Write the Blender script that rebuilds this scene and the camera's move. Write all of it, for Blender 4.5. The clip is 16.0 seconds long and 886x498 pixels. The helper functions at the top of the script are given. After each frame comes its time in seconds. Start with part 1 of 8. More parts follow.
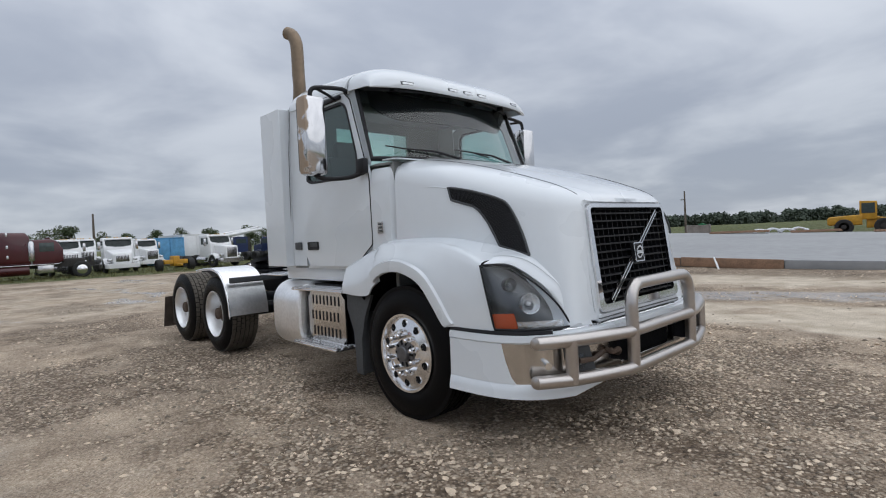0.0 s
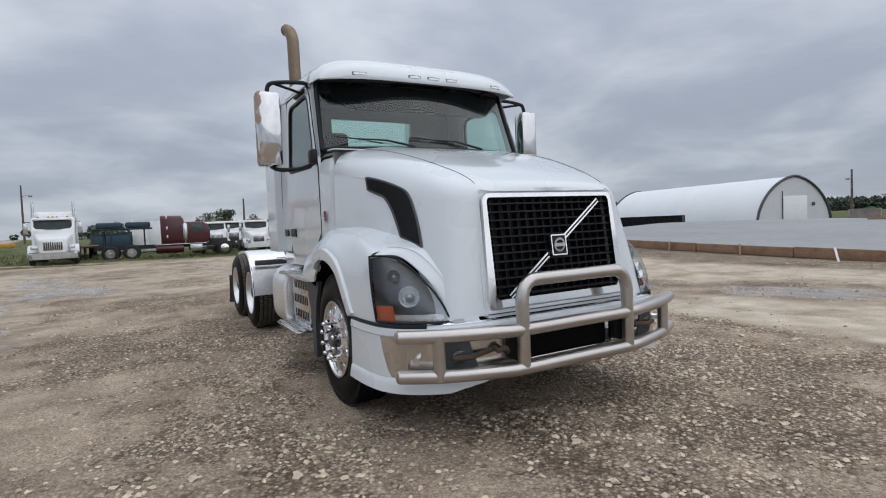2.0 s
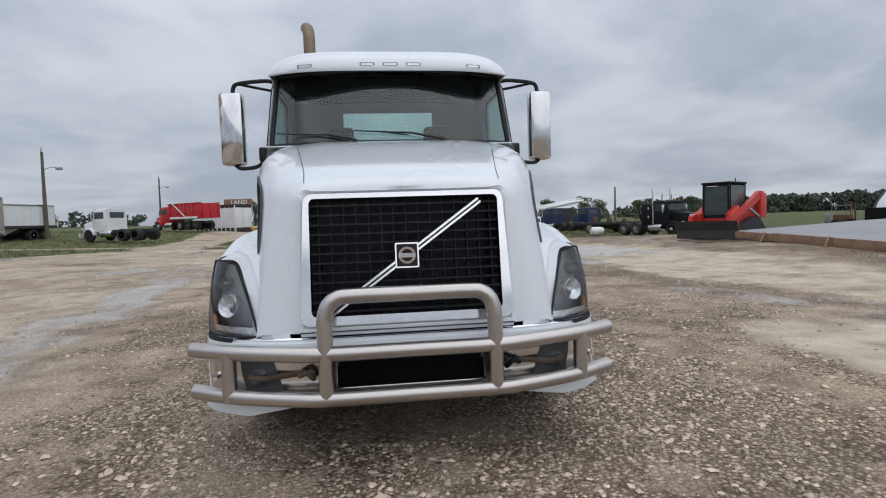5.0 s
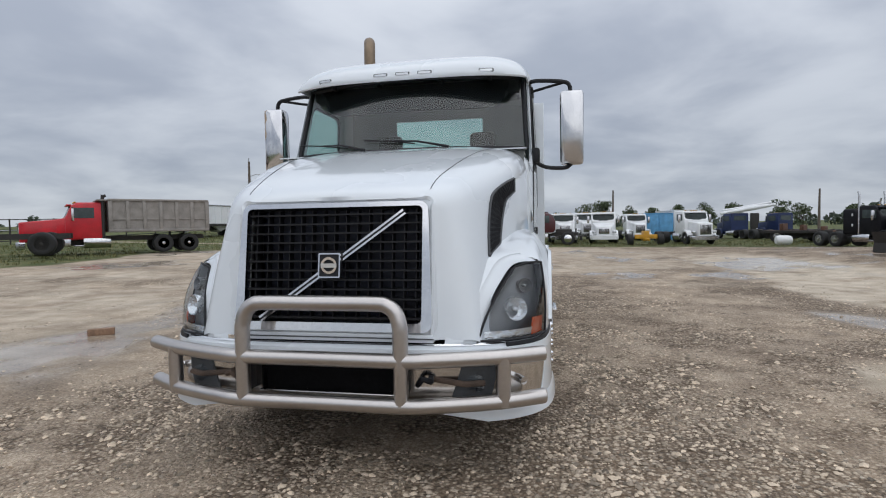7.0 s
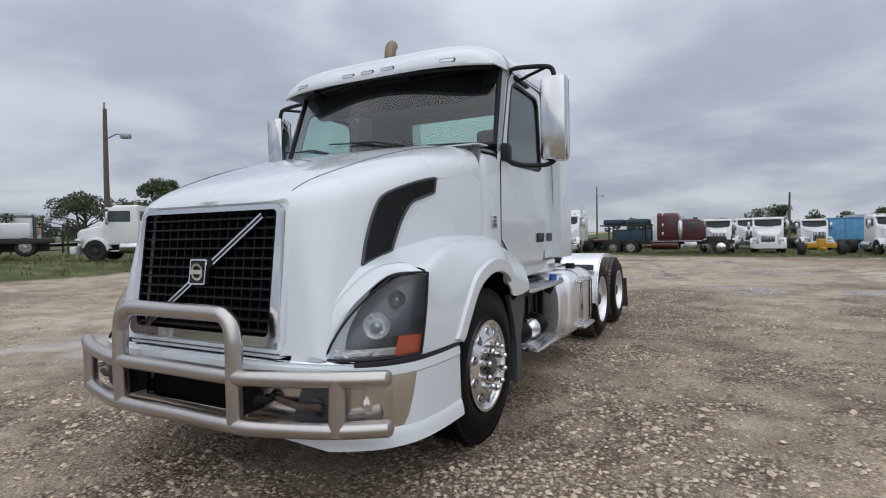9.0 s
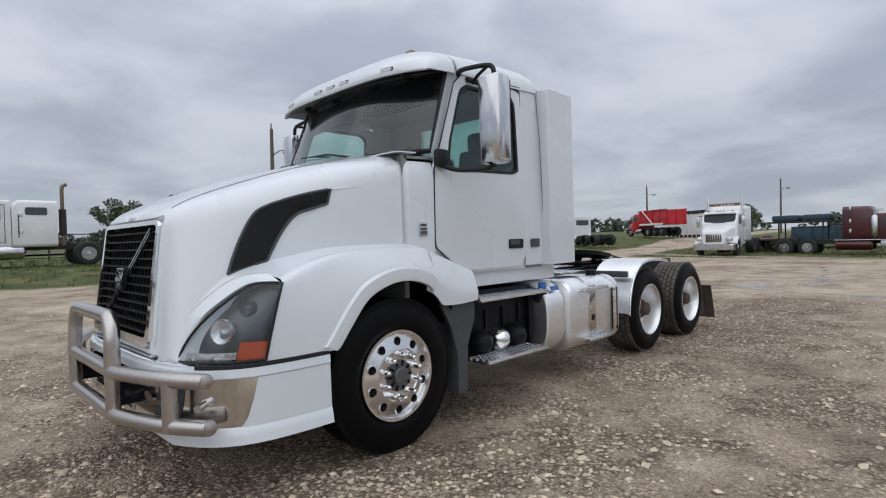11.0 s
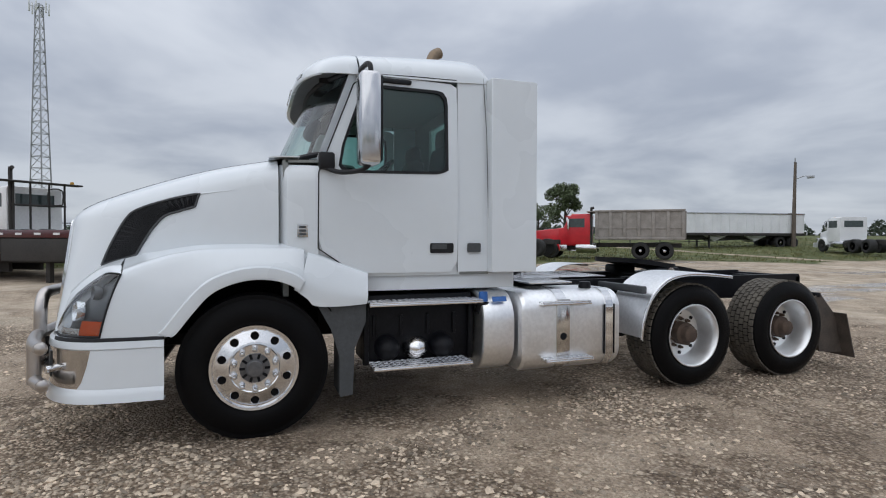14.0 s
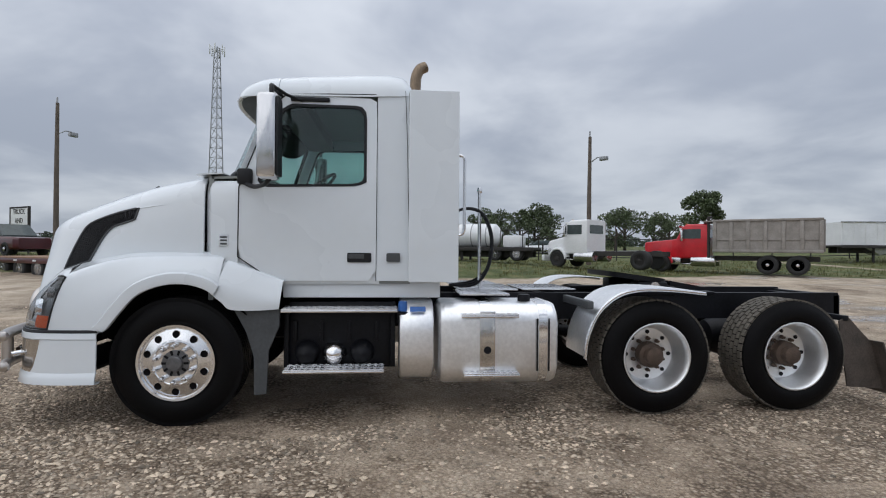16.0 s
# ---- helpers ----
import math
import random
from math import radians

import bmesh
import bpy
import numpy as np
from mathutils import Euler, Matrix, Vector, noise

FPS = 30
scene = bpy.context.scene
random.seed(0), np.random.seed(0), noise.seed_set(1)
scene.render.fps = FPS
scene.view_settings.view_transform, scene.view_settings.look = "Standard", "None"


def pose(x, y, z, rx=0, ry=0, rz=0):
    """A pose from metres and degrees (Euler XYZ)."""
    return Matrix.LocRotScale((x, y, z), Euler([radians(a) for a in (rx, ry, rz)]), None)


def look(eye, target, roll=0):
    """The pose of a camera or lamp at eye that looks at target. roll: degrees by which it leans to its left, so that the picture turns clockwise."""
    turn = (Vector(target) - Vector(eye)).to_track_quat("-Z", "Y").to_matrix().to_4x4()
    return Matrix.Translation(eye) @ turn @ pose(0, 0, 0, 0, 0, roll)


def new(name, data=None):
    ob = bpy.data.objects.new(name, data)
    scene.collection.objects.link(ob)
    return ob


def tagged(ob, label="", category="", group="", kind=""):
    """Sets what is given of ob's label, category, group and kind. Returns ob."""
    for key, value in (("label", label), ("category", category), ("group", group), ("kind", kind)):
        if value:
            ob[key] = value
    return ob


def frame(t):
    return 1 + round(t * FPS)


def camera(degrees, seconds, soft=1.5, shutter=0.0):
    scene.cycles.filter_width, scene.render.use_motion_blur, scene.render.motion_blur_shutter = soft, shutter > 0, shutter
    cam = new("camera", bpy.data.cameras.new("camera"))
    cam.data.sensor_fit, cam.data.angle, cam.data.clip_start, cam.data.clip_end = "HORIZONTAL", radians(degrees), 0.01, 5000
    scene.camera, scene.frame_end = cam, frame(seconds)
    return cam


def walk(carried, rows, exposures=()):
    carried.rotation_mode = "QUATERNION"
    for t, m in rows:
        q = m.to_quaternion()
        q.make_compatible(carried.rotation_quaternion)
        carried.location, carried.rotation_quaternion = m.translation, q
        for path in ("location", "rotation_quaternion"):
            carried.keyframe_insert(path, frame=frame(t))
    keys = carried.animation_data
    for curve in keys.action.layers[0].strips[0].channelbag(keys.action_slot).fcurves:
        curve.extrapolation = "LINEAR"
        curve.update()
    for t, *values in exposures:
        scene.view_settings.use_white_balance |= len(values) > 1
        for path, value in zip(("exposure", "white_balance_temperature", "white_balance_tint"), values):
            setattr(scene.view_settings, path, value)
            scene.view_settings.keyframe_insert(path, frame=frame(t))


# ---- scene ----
cam = camera(79.4, 16.0, soft=1.1)
PATH = [
    (0, (-3.727, -3.2, 1.414), (-2.357, -1.744, 1.358), -2.8),
    (0.5, (-3.468, -3.489, 1.391), (-2.181, -1.959, 1.327), -2.7),
    (1, (-3.16, -3.707, 1.356), (-1.962, -2.107, 1.286), -2.7),
    (1.5, (-2.8, -3.887, 1.381), (-1.707, -2.214, 1.298), -2.7),
    (2, (-2.454, -4.094, 1.394), (-1.475, -2.353, 1.297), -2.5),
    (2.5, (-2.074, -4.154, 1.368), (-1.213, -2.353, 1.25), -2.5),
    (3, (-1.68, -4.201, 1.356), (-0.932, -2.35, 1.229), -2.0),
    (3.5, (-1.259, -4.292, 1.392), (-0.627, -2.399, 1.256), -2.1),
    (4, (-0.901, -4.3, 1.385), (-0.391, -2.37, 1.253), -2.2),
    (6.5, (0.939, -4.339, 1.453), (0.704, -2.355, 1.355), -1.1),
    (7, (1.228, -4.167, 1.427), (0.835, -2.208, 1.341), -1.0),
    (7.5, (1.531, -3.98, 1.422), (0.988, -2.056, 1.346), -1.3),
    (8, (1.883, -3.798, 1.416), (1.205, -1.918, 1.348), -1.4),
    (8.5, (2.214, -3.543, 1.386), (1.408, -1.713, 1.326), -1.3),
    (9, (2.566, -3.314, 1.39), (1.64, -1.543, 1.341), -1.0),
    (11.5, (4.196, -1.988, 1.412), (2.687, -0.676, 1.368), -1.4),
    (12, (4.468, -1.641, 1.412), (2.87, -0.44, 1.352), -0.9),
    (12.5, (4.674, -1.263, 1.409), (2.999, -0.174, 1.338), -0.4),
    (13, (4.862, -0.824, 1.428), (3.111, 0.14, 1.359), -0.2),
    (13.5, (5.074, -0.42, 1.447), (3.252, 0.402, 1.391), -0.0),
    (14, (5.177, -0.011, 1.437), (3.294, 0.66, 1.398), 0.2),
    (14.5, (5.306, 0.406, 1.439), (3.378, 0.936, 1.419), 0.1),
    (15, (5.441, 0.797, 1.463), (3.486, 1.216, 1.453), 0.3),
    (15.5, (5.506, 1.247, 1.445), (3.53, 1.556, 1.44), 0.2),
    (16, (5.595, 1.709, 1.436), (3.604, 1.898, 1.437), 0.5),
]
walk(cam, [(t, look(eye, target, roll)) for t, eye, target, roll in PATH])

# ---- world, sun, exposure ----
world = bpy.data.worlds.new("overcast_sky")
scene.world = world
world.use_nodes = True
wn, wl = world.node_tree.nodes, world.node_tree.links
wn.clear()


def wnode(kind, **vals):
    n = wn.new(kind)
    for k, v in vals.items():
        n.inputs[k].default_value = v
    return n


w_out = wn.new("ShaderNodeOutputWorld")
w_bg = wnode("ShaderNodeBackground", Strength=1.0)
w_tc = wn.new("ShaderNodeTexCoord")
w_sep = wn.new("ShaderNodeSeparateXYZ")
wl.new(w_tc.outputs["Generated"], w_sep.inputs[0])
# height gradient of an overcast dome
w_grad = wn.new("ShaderNodeValToRGB")
w_grad.color_ramp.elements[0].position, w_grad.color_ramp.elements[0].color = 0.0, (0.465, 0.505, 0.57, 1)
w_grad.color_ramp.elements[1].position, w_grad.color_ramp.elements[1].color = 1.0, (1.02, 1.08, 1.18, 1)
e = w_grad.color_ramp.elements.new(0.16)
e.color = (0.475, 0.515, 0.59, 1)
e = w_grad.color_ramp.elements.new(0.42)
e.color = (0.62, 0.665, 0.755, 1)
wl.new(w_sep.outputs[2], w_grad.inputs[0])
# flattened cloud layers: divide the direction by its height
w_add = wn.new("ShaderNodeMath")
w_add.operation = "ADD"
w_add.inputs[1].default_value = 0.22
w_abs = wn.new("ShaderNodeMath")
w_abs.operation = "ABSOLUTE"
wl.new(w_sep.outputs[2], w_abs.inputs[0])
wl.new(w_abs.outputs[0], w_add.inputs[0])
w_div = wn.new("ShaderNodeVectorMath")
w_div.operation = "DIVIDE"
wl.new(w_tc.outputs["Generated"], w_div.inputs[0])
w_cmb = wn.new("ShaderNodeCombineXYZ")
for k in range(3):
    wl.new(w_add.outputs[0], w_cmb.inputs[k])
wl.new(w_cmb.outputs[0], w_div.inputs[1])
w_no = wnode("ShaderNodeTexNoise", Scale=1.35, Detail=5.0, Roughness=0.5, Distortion=0.25)
wl.new(w_div.outputs[0], w_no.inputs["Vector"])
w_cr = wn.new("ShaderNodeValToRGB")
w_cr.color_ramp.interpolation = "EASE"
w_cr.color_ramp.elements[0].position, w_cr.color_ramp.elements[0].color = 0.34, (0.77, 0.795, 0.84, 1)
w_cr.color_ramp.elements[1].position, w_cr.color_ramp.elements[1].color = 0.68, (1.24, 1.23, 1.20, 1)
wl.new(w_no.outputs["Fac"], w_cr.inputs[0])
w_mul = wn.new("ShaderNodeMix")
w_mul.data_type, w_mul.blend_type = "RGBA", "MULTIPLY"
w_mul.inputs["Factor"].default_value = 1.0
wl.new(w_grad.outputs[0], w_mul.inputs["A"])
wl.new(w_cr.outputs[0], w_mul.inputs["B"])
w_sky = wn.new("ShaderNodeTexSky")
w_sky.sky_type, w_sky.sun_disc = "NISHITA", False
w_sky.sun_elevation, w_sky.sun_rotation = radians(55), radians(150)
w_scale = wn.new("ShaderNodeVectorMath")
w_scale.operation = "SCALE"
w_scale.inputs["Scale"].default_value = 0.08
wl.new(w_sky.outputs[0], w_scale.inputs[0])
w_mix = wn.new("ShaderNodeMix")
w_mix.data_type = "RGBA"
w_mix.inputs["Factor"].default_value = 0.08
wl.new(w_mul.outputs["Result"], w_mix.inputs["A"])
wl.new(w_scale.outputs[0], w_mix.inputs["B"])
wl.new(w_mix.outputs["Result"], w_bg.inputs["Color"])
wl.new(w_bg.outputs[0], w_out.inputs[0])

sun = new("sun", bpy.data.lights.new("sun", "SUN"))
sun.data.energy, sun.data.angle, sun.data.color = 0.95, radians(110), (1.0, 0.98, 0.95)
sun.matrix_world = look((3.0, -6.0, 12.0), (0, 0, 0))


# ---- materials ----
def mat(name, color, rough=0.5, metal=0.0, var=0.12, scale=4.0, bump=0.0, bscale=60.0, coat=0.0, island=0.0, alt=None, spec=0.5):
    """A surface with two scales of colour variation, uneven gloss and a fine relief."""
    m = bpy.data.materials.new(name)
    m.use_nodes = True
    n, l = m.node_tree.nodes, m.node_tree.links
    b = n["Principled BSDF"]
    b.inputs["Metallic"].default_value = metal
    b.inputs["Coat Weight"].default_value = coat
    b.inputs["Coat Roughness"].default_value = 0.05
    b.inputs["Specular IOR Level"].default_value = spec
    tc = n.new("ShaderNodeTexCoord")
    n1, n2 = n.new("ShaderNodeTexNoise"), n.new("ShaderNodeTexNoise")
    n1.inputs["Scale"].default_value, n1.inputs["Detail"].default_value = scale, 4
    n2.inputs["Scale"].default_value, n2.inputs["Detail"].default_value = scale * 11, 3
    for q in (n1, n2):
        l.new(tc.outputs["Object"], q.inputs["Vector"])
    ad = n.new("ShaderNodeMath")
    ad.operation = "MULTIPLY_ADD"
    ad.inputs[1].default_value = 0.45
    l.new(n2.outputs["Fac"], ad.inputs[0])
    mu = n.new("ShaderNodeMath")
    mu.operation = "MULTIPLY"
    mu.inputs[1].default_value = 0.55
    l.new(n1.outputs["Fac"], mu.inputs[0])
    l.new(mu.outputs[0], ad.inputs[2])
    cr = n.new("ShaderNodeValToRGB")
    lo = alt if alt else tuple(c * (1 - var) for c in color)
    hi = color if alt else tuple(min(1, c * (1 + var * 0.7)) for c in color)
    cr.color_ramp.elements[0].position, cr.color_ramp.elements[0].color = 0.36, (*lo, 1)
    cr.color_ramp.elements[1].position, cr.color_ramp.elements[1].color = 0.62, (*hi, 1)
    l.new(ad.outputs[0], cr.inputs[0])
    colour = cr.outputs[0]
    if island:
        gi = n.new("ShaderNodeNewGeometry")
        hv = n.new("ShaderNodeHueSaturation")
        mr = n.new("ShaderNodeMapRange")
        mr.inputs["To Min"].default_value, mr.inputs["To Max"].default_value = 1 - island, 1 + island
        l.new(gi.outputs["Random Per Island"], mr.inputs["Value"])
        l.new(mr.outputs[0], hv.inputs["Value"])
        l.new(colour, hv.inputs["Color"])
        colour = hv.outputs[0]
    l.new(colour, b.inputs["Base Color"])
    rr = n.new("ShaderNodeMapRange")
    rr.inputs["To Min"].default_value, rr.inputs["To Max"].default_value = max(0.02, rough * 0.8), min(1, rough * 1.2)
    l.new(n1.outputs["Fac"], rr.inputs["Value"])
    l.new(rr.outputs[0], b.inputs["Roughness"])
    if bump:
        nb, bp = n.new("ShaderNodeTexNoise"), n.new("ShaderNodeBump")
        nb.inputs["Scale"].default_value, nb.inputs["Detail"].default_value = bscale, 4
        l.new(tc.outputs["Object"], nb.inputs["Vector"])
        bp.inputs["Strength"].default_value, bp.inputs["Distance"].default_value = bump, 0.02
        l.new(nb.outputs["Fac"], bp.inputs["Height"])
        l.new(bp.outputs[0], b.inputs["Normal"])
    return m


def glass(name, tint, rough=0.02, lift=0.05):
    """Tinted pane: part clear, part mirror."""
    m = bpy.data.materials.new(name)
    m.use_nodes = True
    n, l = m.node_tree.nodes, m.node_tree.links
    n.clear()
    o = n.new("ShaderNodeOutputMaterial")
    t, g, mx, fr = n.new("ShaderNodeBsdfTransparent"), n.new("ShaderNodeBsdfGlossy"), n.new("ShaderNodeMixShader"), n.new("ShaderNodeLayerWeight")
    t.inputs[0].default_value = (*tint, 1)
    g.inputs["Roughness"].default_value = rough
    fr.inputs["Blend"].default_value = 0.5
    pw, ma = n.new("ShaderNodeMath"), n.new("ShaderNodeMath")
    pw.operation, ma.operation = "POWER", "MULTIPLY_ADD"
    pw.inputs[1].default_value, ma.inputs[1].default_value, ma.inputs[2].default_value = 4.0, 0.8, lift
    l.new(fr.outputs["Facing"], pw.inputs[0])
    l.new(pw.outputs[0], ma.inputs[0])
    l.new(ma.outputs[0], mx.inputs[0])
    l.new(t.outputs[0], mx.inputs[1])
    l.new(g.outputs[0], mx.inputs[2])
    l.new(mx.outputs[0], o.inputs[0])
    return m


M = {}
M["white"] = mat("white_paint", (0.70, 0.742, 0.778), 0.28, var=0.014, scale=0.8, coat=0.9)
M["white_bg"] = mat("white_fleet_paint", (0.78, 0.79, 0.80), 0.35, var=0.08, scale=1.2, coat=0.3)
M["black"] = mat("black_plastic", (0.012, 0.0125, 0.015), 0.5, var=0.3, bump=0.15, bscale=120, spec=0.3)
M["dull_black"] = mat("dull_black_liner", (0.006, 0.006, 0.0065), 0.95, var=0.3, bump=0.2, bscale=40, spec=0.05)
M["lamp_chrome"] = mat("ribbed_lamp_reflector", (0.86, 0.87, 0.88), 0.07, 1.0, var=0.05, bump=0.5, bscale=45)
M["grey_plastic"] = mat("grey_plastic", (0.06, 0.065, 0.07), 0.55, var=0.2, bump=0.1, bscale=90)
M["tyre"] = mat("tyre_rubber", (0.0035, 0.0035, 0.0042), 0.45, var=0.35, scale=5, bump=0.15, bscale=150, alt=(0.0055, 0.0053, 0.0055), spec=0.10)
M["tread"] = mat("dusty_tread_rubber", (0.10, 0.088, 0.072), 0.85, var=0.4, scale=6, bump=0.3, bscale=90)
M["chrome"] = mat("chrome", (0.80, 0.80, 0.81), 0.09, 1.0, var=0.06)
M["mirror_chrome"] = mat("smudged_mirror_chrome", (0.64, 0.64, 0.65), 0.16, 1.0, var=0.03, scale=2)
M["alu"] = mat("polished_aluminium", (0.80, 0.80, 0.81), 0.18, 1.0, var=0.05, scale=4)
M["rim_alu"] = mat("satin_rim_aluminium", (0.84, 0.85, 0.86), 0.42, 1.0, var=0.06, scale=9, bump=0.05, bscale=150)
M["visor_lining"] = mat("grey_underside_shade", (0.17, 0.175, 0.18), 0.7, var=0.15, scale=6)
M["tank"] = mat("tank_aluminium", (0.90, 0.905, 0.915), 0.40, 1.0, var=0.10, scale=3, bump=0.05, bscale=150)
M["steel_bar"] = mat("brushed_steel_tube", (0.53, 0.50, 0.48), 0.30, 1.0, var=0.05, scale=4)
M["navy_core"] = mat("dark_blue_radiator", (0.012, 0.018, 0.04), 0.5, var=0.2, scale=12)
M["frame"] = mat("black_chassis_paint", (0.007, 0.0075, 0.010), 0.45, var=0.4, bump=0.1, spec=0.2)
M["rust"] = mat("rusty_iron", (0.085, 0.058, 0.043), 0.85, var=0.4, scale=14, bump=0.4, bscale=60)
M["stack"] = mat("heat_browned_pipe", (0.22, 0.165, 0.115), 0.42, 0.7, var=0.16, scale=2)
M["glass"] = glass("tinted_windshield", (0.74, 0.87, 0.835), lift=0.085)
M["glass_dark"] = glass("tinted_side_glass", (0.66, 0.80, 0.77))
M["lamp_glass"] = glass("clear_lamp_cover", (0.80, 0.82, 0.84))
M["amber"] = mat("orange_reflector", (0.65, 0.10, 0.03), 0.2, var=0.15, scale=30, coat=0.6)
M["lens"] = mat("clear_lens", (0.75, 0.78, 0.80), 0.12, 0.6, var=0.15, scale=40)
M["interior"] = mat("grey_cab_trim", (0.25, 0.265, 0.26), 0.7, var=0.1)
M["seat"] = mat("dark_seat_cloth", (0.035, 0.036, 0.038), 0.9, var=0.3, bump=0.2)
M["hub_grey"] = mat("dark_hub_metal", (0.16, 0.16, 0.165), 0.45, 0.7, var=0.3, scale=20)
M["lamp_body"] = mat("lamp_reflector_grey", (0.13, 0.135, 0.14), 0.3, 0.6, var=0.2, scale=12)
M["blue_cap"] = mat("blue_plastic", (0.03, 0.13, 0.42), 0.4, var=0.15)
M["flap"] = mat("muddy_flap_plate", (0.075, 0.06, 0.05), 0.7, var=0.4, scale=7, bump=0.2)
M["bumper_chrome"] = mat("scuffed_bumper_chrome", (0.62, 0.60, 0.575), 0.14, 1.0, var=0.07, scale=5)


def tan_reflection_chrome():
    """Chrome with the ground's tan reflection painted along the outer side."""
    m = mat("chrome_painted_reflection", (0.66, 0.66, 0.675), 0.14, 1.0, var=0.02, scale=2)
    n, l = m.node_tree.nodes, m.node_tree.links
    b = n["Principled BSDF"]
    tc, no, sp = n.new("ShaderNodeTexCoord"), n.new("ShaderNodeTexNoise"), n.new("ShaderNodeSeparateXYZ")
    no.inputs["Scale"].default_value, no.inputs["Detail"].default_value = 5.0, 4
    l.new(tc.outputs["Object"], no.inputs["Vector"])
    l.new(tc.outputs["Object"], sp.inputs[0])
    ma = n.new("ShaderNodeMath")
    ma.operation = "MULTIPLY_ADD"
    ma.inputs[1].default_value = 0.22
    l.new(no.outputs["Fac"], ma.inputs[0])
    l.new(sp.outputs[0], ma.inputs[2])
    mr = n.new("ShaderNodeMapRange")
    mr.inputs["From Min"].default_value, mr.inputs["From Max"].default_value = -1.395, -1.405
    l.new(ma.outputs[0], mr.inputs["Value"])
    old = b.inputs["Base Color"].links[0].from_socket
    mx = n.new("ShaderNodeMix")
    mx.data_type = "RGBA"
    l.new(mr.outputs[0], mx.inputs["Factor"])
    l.new(old, mx.inputs["A"])
    mx.inputs["B"].default_value = (0.34, 0.26, 0.19, 1)
    l.new(mx.outputs["Result"], b.inputs["Base Color"])
    inv = n.new("ShaderNodeMath")
    inv.operation = "SUBTRACT"
    inv.inputs[0].default_value = 1.0
    l.new(mr.outputs[0], inv.inputs[1])
    l.new(inv.outputs[0], b.inputs["Metallic"])
    ro = n.new("ShaderNodeMapRange")
    ro.inputs["To Min"].default_value, ro.inputs["To Max"].default_value = 0.09, 0.6
    l.new(mr.outputs[0], ro.inputs["Value"])
    l.new(ro.outputs[0], b.inputs["Roughness"])
    return m


M["tan_reflection_chrome"] = tan_reflection_chrome()


# ---- helpers for meshes ----
def part(name, bm, material, parent=None, label="", smooth=True, sharp=35):
    """Links a bmesh as one mesh object under a thing."""
    if isinstance(bm, tuple):
        me = bpy.data.meshes.new(name)
        me.from_pydata(bm[0], [], bm[1])
    else:
        bmesh.ops.recalc_face_normals(bm, faces=bm.faces)
        me = bpy.data.meshes.new(name)
        bm.to_mesh(me)
        bm.free()
    me.materials.append(material)
    if smooth:
        me.shade_smooth()
        me.set_sharp_from_angle(angle=radians(sharp))
    ob = new(name, me)
    if parent:
        ob.parent = parent
    if label:
        ob["label"] = label
    return ob


def thing(name, label, category, group="", m=None):
    ob = new(name)
    ob.empty_display_size = 0.2
    tagged(ob, label, category, group)
    if m is not None:
        ob.matrix_basis = m
    return ob


def add_box(bm, lo, hi, bevel=0.0, m=None):
    r = bmesh.ops.create_cube(bm, size=1.0)
    vs = r["verts"]
    for v in vs:
        v.co = Vector([lo[k] + (v.co[k] + 0.5) * (hi[k] - lo[k]) for k in range(3)])
    if bevel:
        es = list({e for v in vs for e in v.link_edges})
        rb = bmesh.ops.bevel(bm, geom=es, offset=bevel, segments=2, affect="EDGES", profile=0.5)
        vs = list({v for f in rb["faces"] for v in f.verts} | {v for v in vs if v.is_valid})
    if m is not None:
        bmesh.ops.transform(bm, matrix=m, verts=vs)
    return vs


def box(lo, hi, bevel=0.0, m=None):
    bm = bmesh.new()
    add_box(bm, lo, hi, bevel, m)
    return bm


def add_lathe(bm, prof, axis="x", n=32, centre=(0, 0, 0), closed=False, caps=True):
    """Turns (radius, along) pairs about an axis through centre."""
    rings = []
    for r, a in prof:
        ring = []
        for k in range(n):
            c, s = math.cos(2 * math.pi * k / n), math.sin(2 * math.pi * k / n)
            p = {"x": (a, r * c, r * s), "y": (r * c, a, r * s), "z": (r * c, r * s, a)}[axis]
            ring.append(bm.verts.new(Vector(centre) + Vector(p)))
        rings.append(ring)
    pairs = list(zip(rings, rings[1:]))
    if closed:
        pairs.append((rings[-1], rings[0]))
    for a, b in pairs:
        for k in range(n):
            bm.faces.new((a[k], a[(k + 1) % n], b[(k + 1) % n], b[k]))
    if not closed and caps:
        if prof[0][0] > 1e-4:
            bm.faces.new(rings[0])
        if prof[-1][0] > 1e-4:
            bm.faces.new(rings[-1])
    return bm


def lathe(prof, axis="x", n=32, centre=(0, 0, 0), closed=False, caps=True):
    return add_lathe(bmesh.new(), prof, axis, n, centre, closed, caps)


def smooth_line(pts, step=5, closed=False):
    """Catmull-Rom through points."""
    pts = [Vector(p) for p in pts]
    n = len(pts)
    out = []
    for i in range(n if closed else n - 1):
        if closed:
            a, b, c, d = pts[(i - 1) % n], pts[i], pts[(i + 1) % n], pts[(i + 2) % n]
        else:
            a, b, c, d = pts[max(i - 1, 0)], pts[i], pts[i + 1], pts[min(i + 2, n - 1)]
        for k in range(step):
            t = k / step
            out.append(0.5 * (2 * b + (c - a) * t + (2 * a - 5 * b + 4 * c - d) * t * t + (3 * b - a - 3 * c + d) * t ** 3))
    if not closed:
        out.append(pts[-1])
    return out


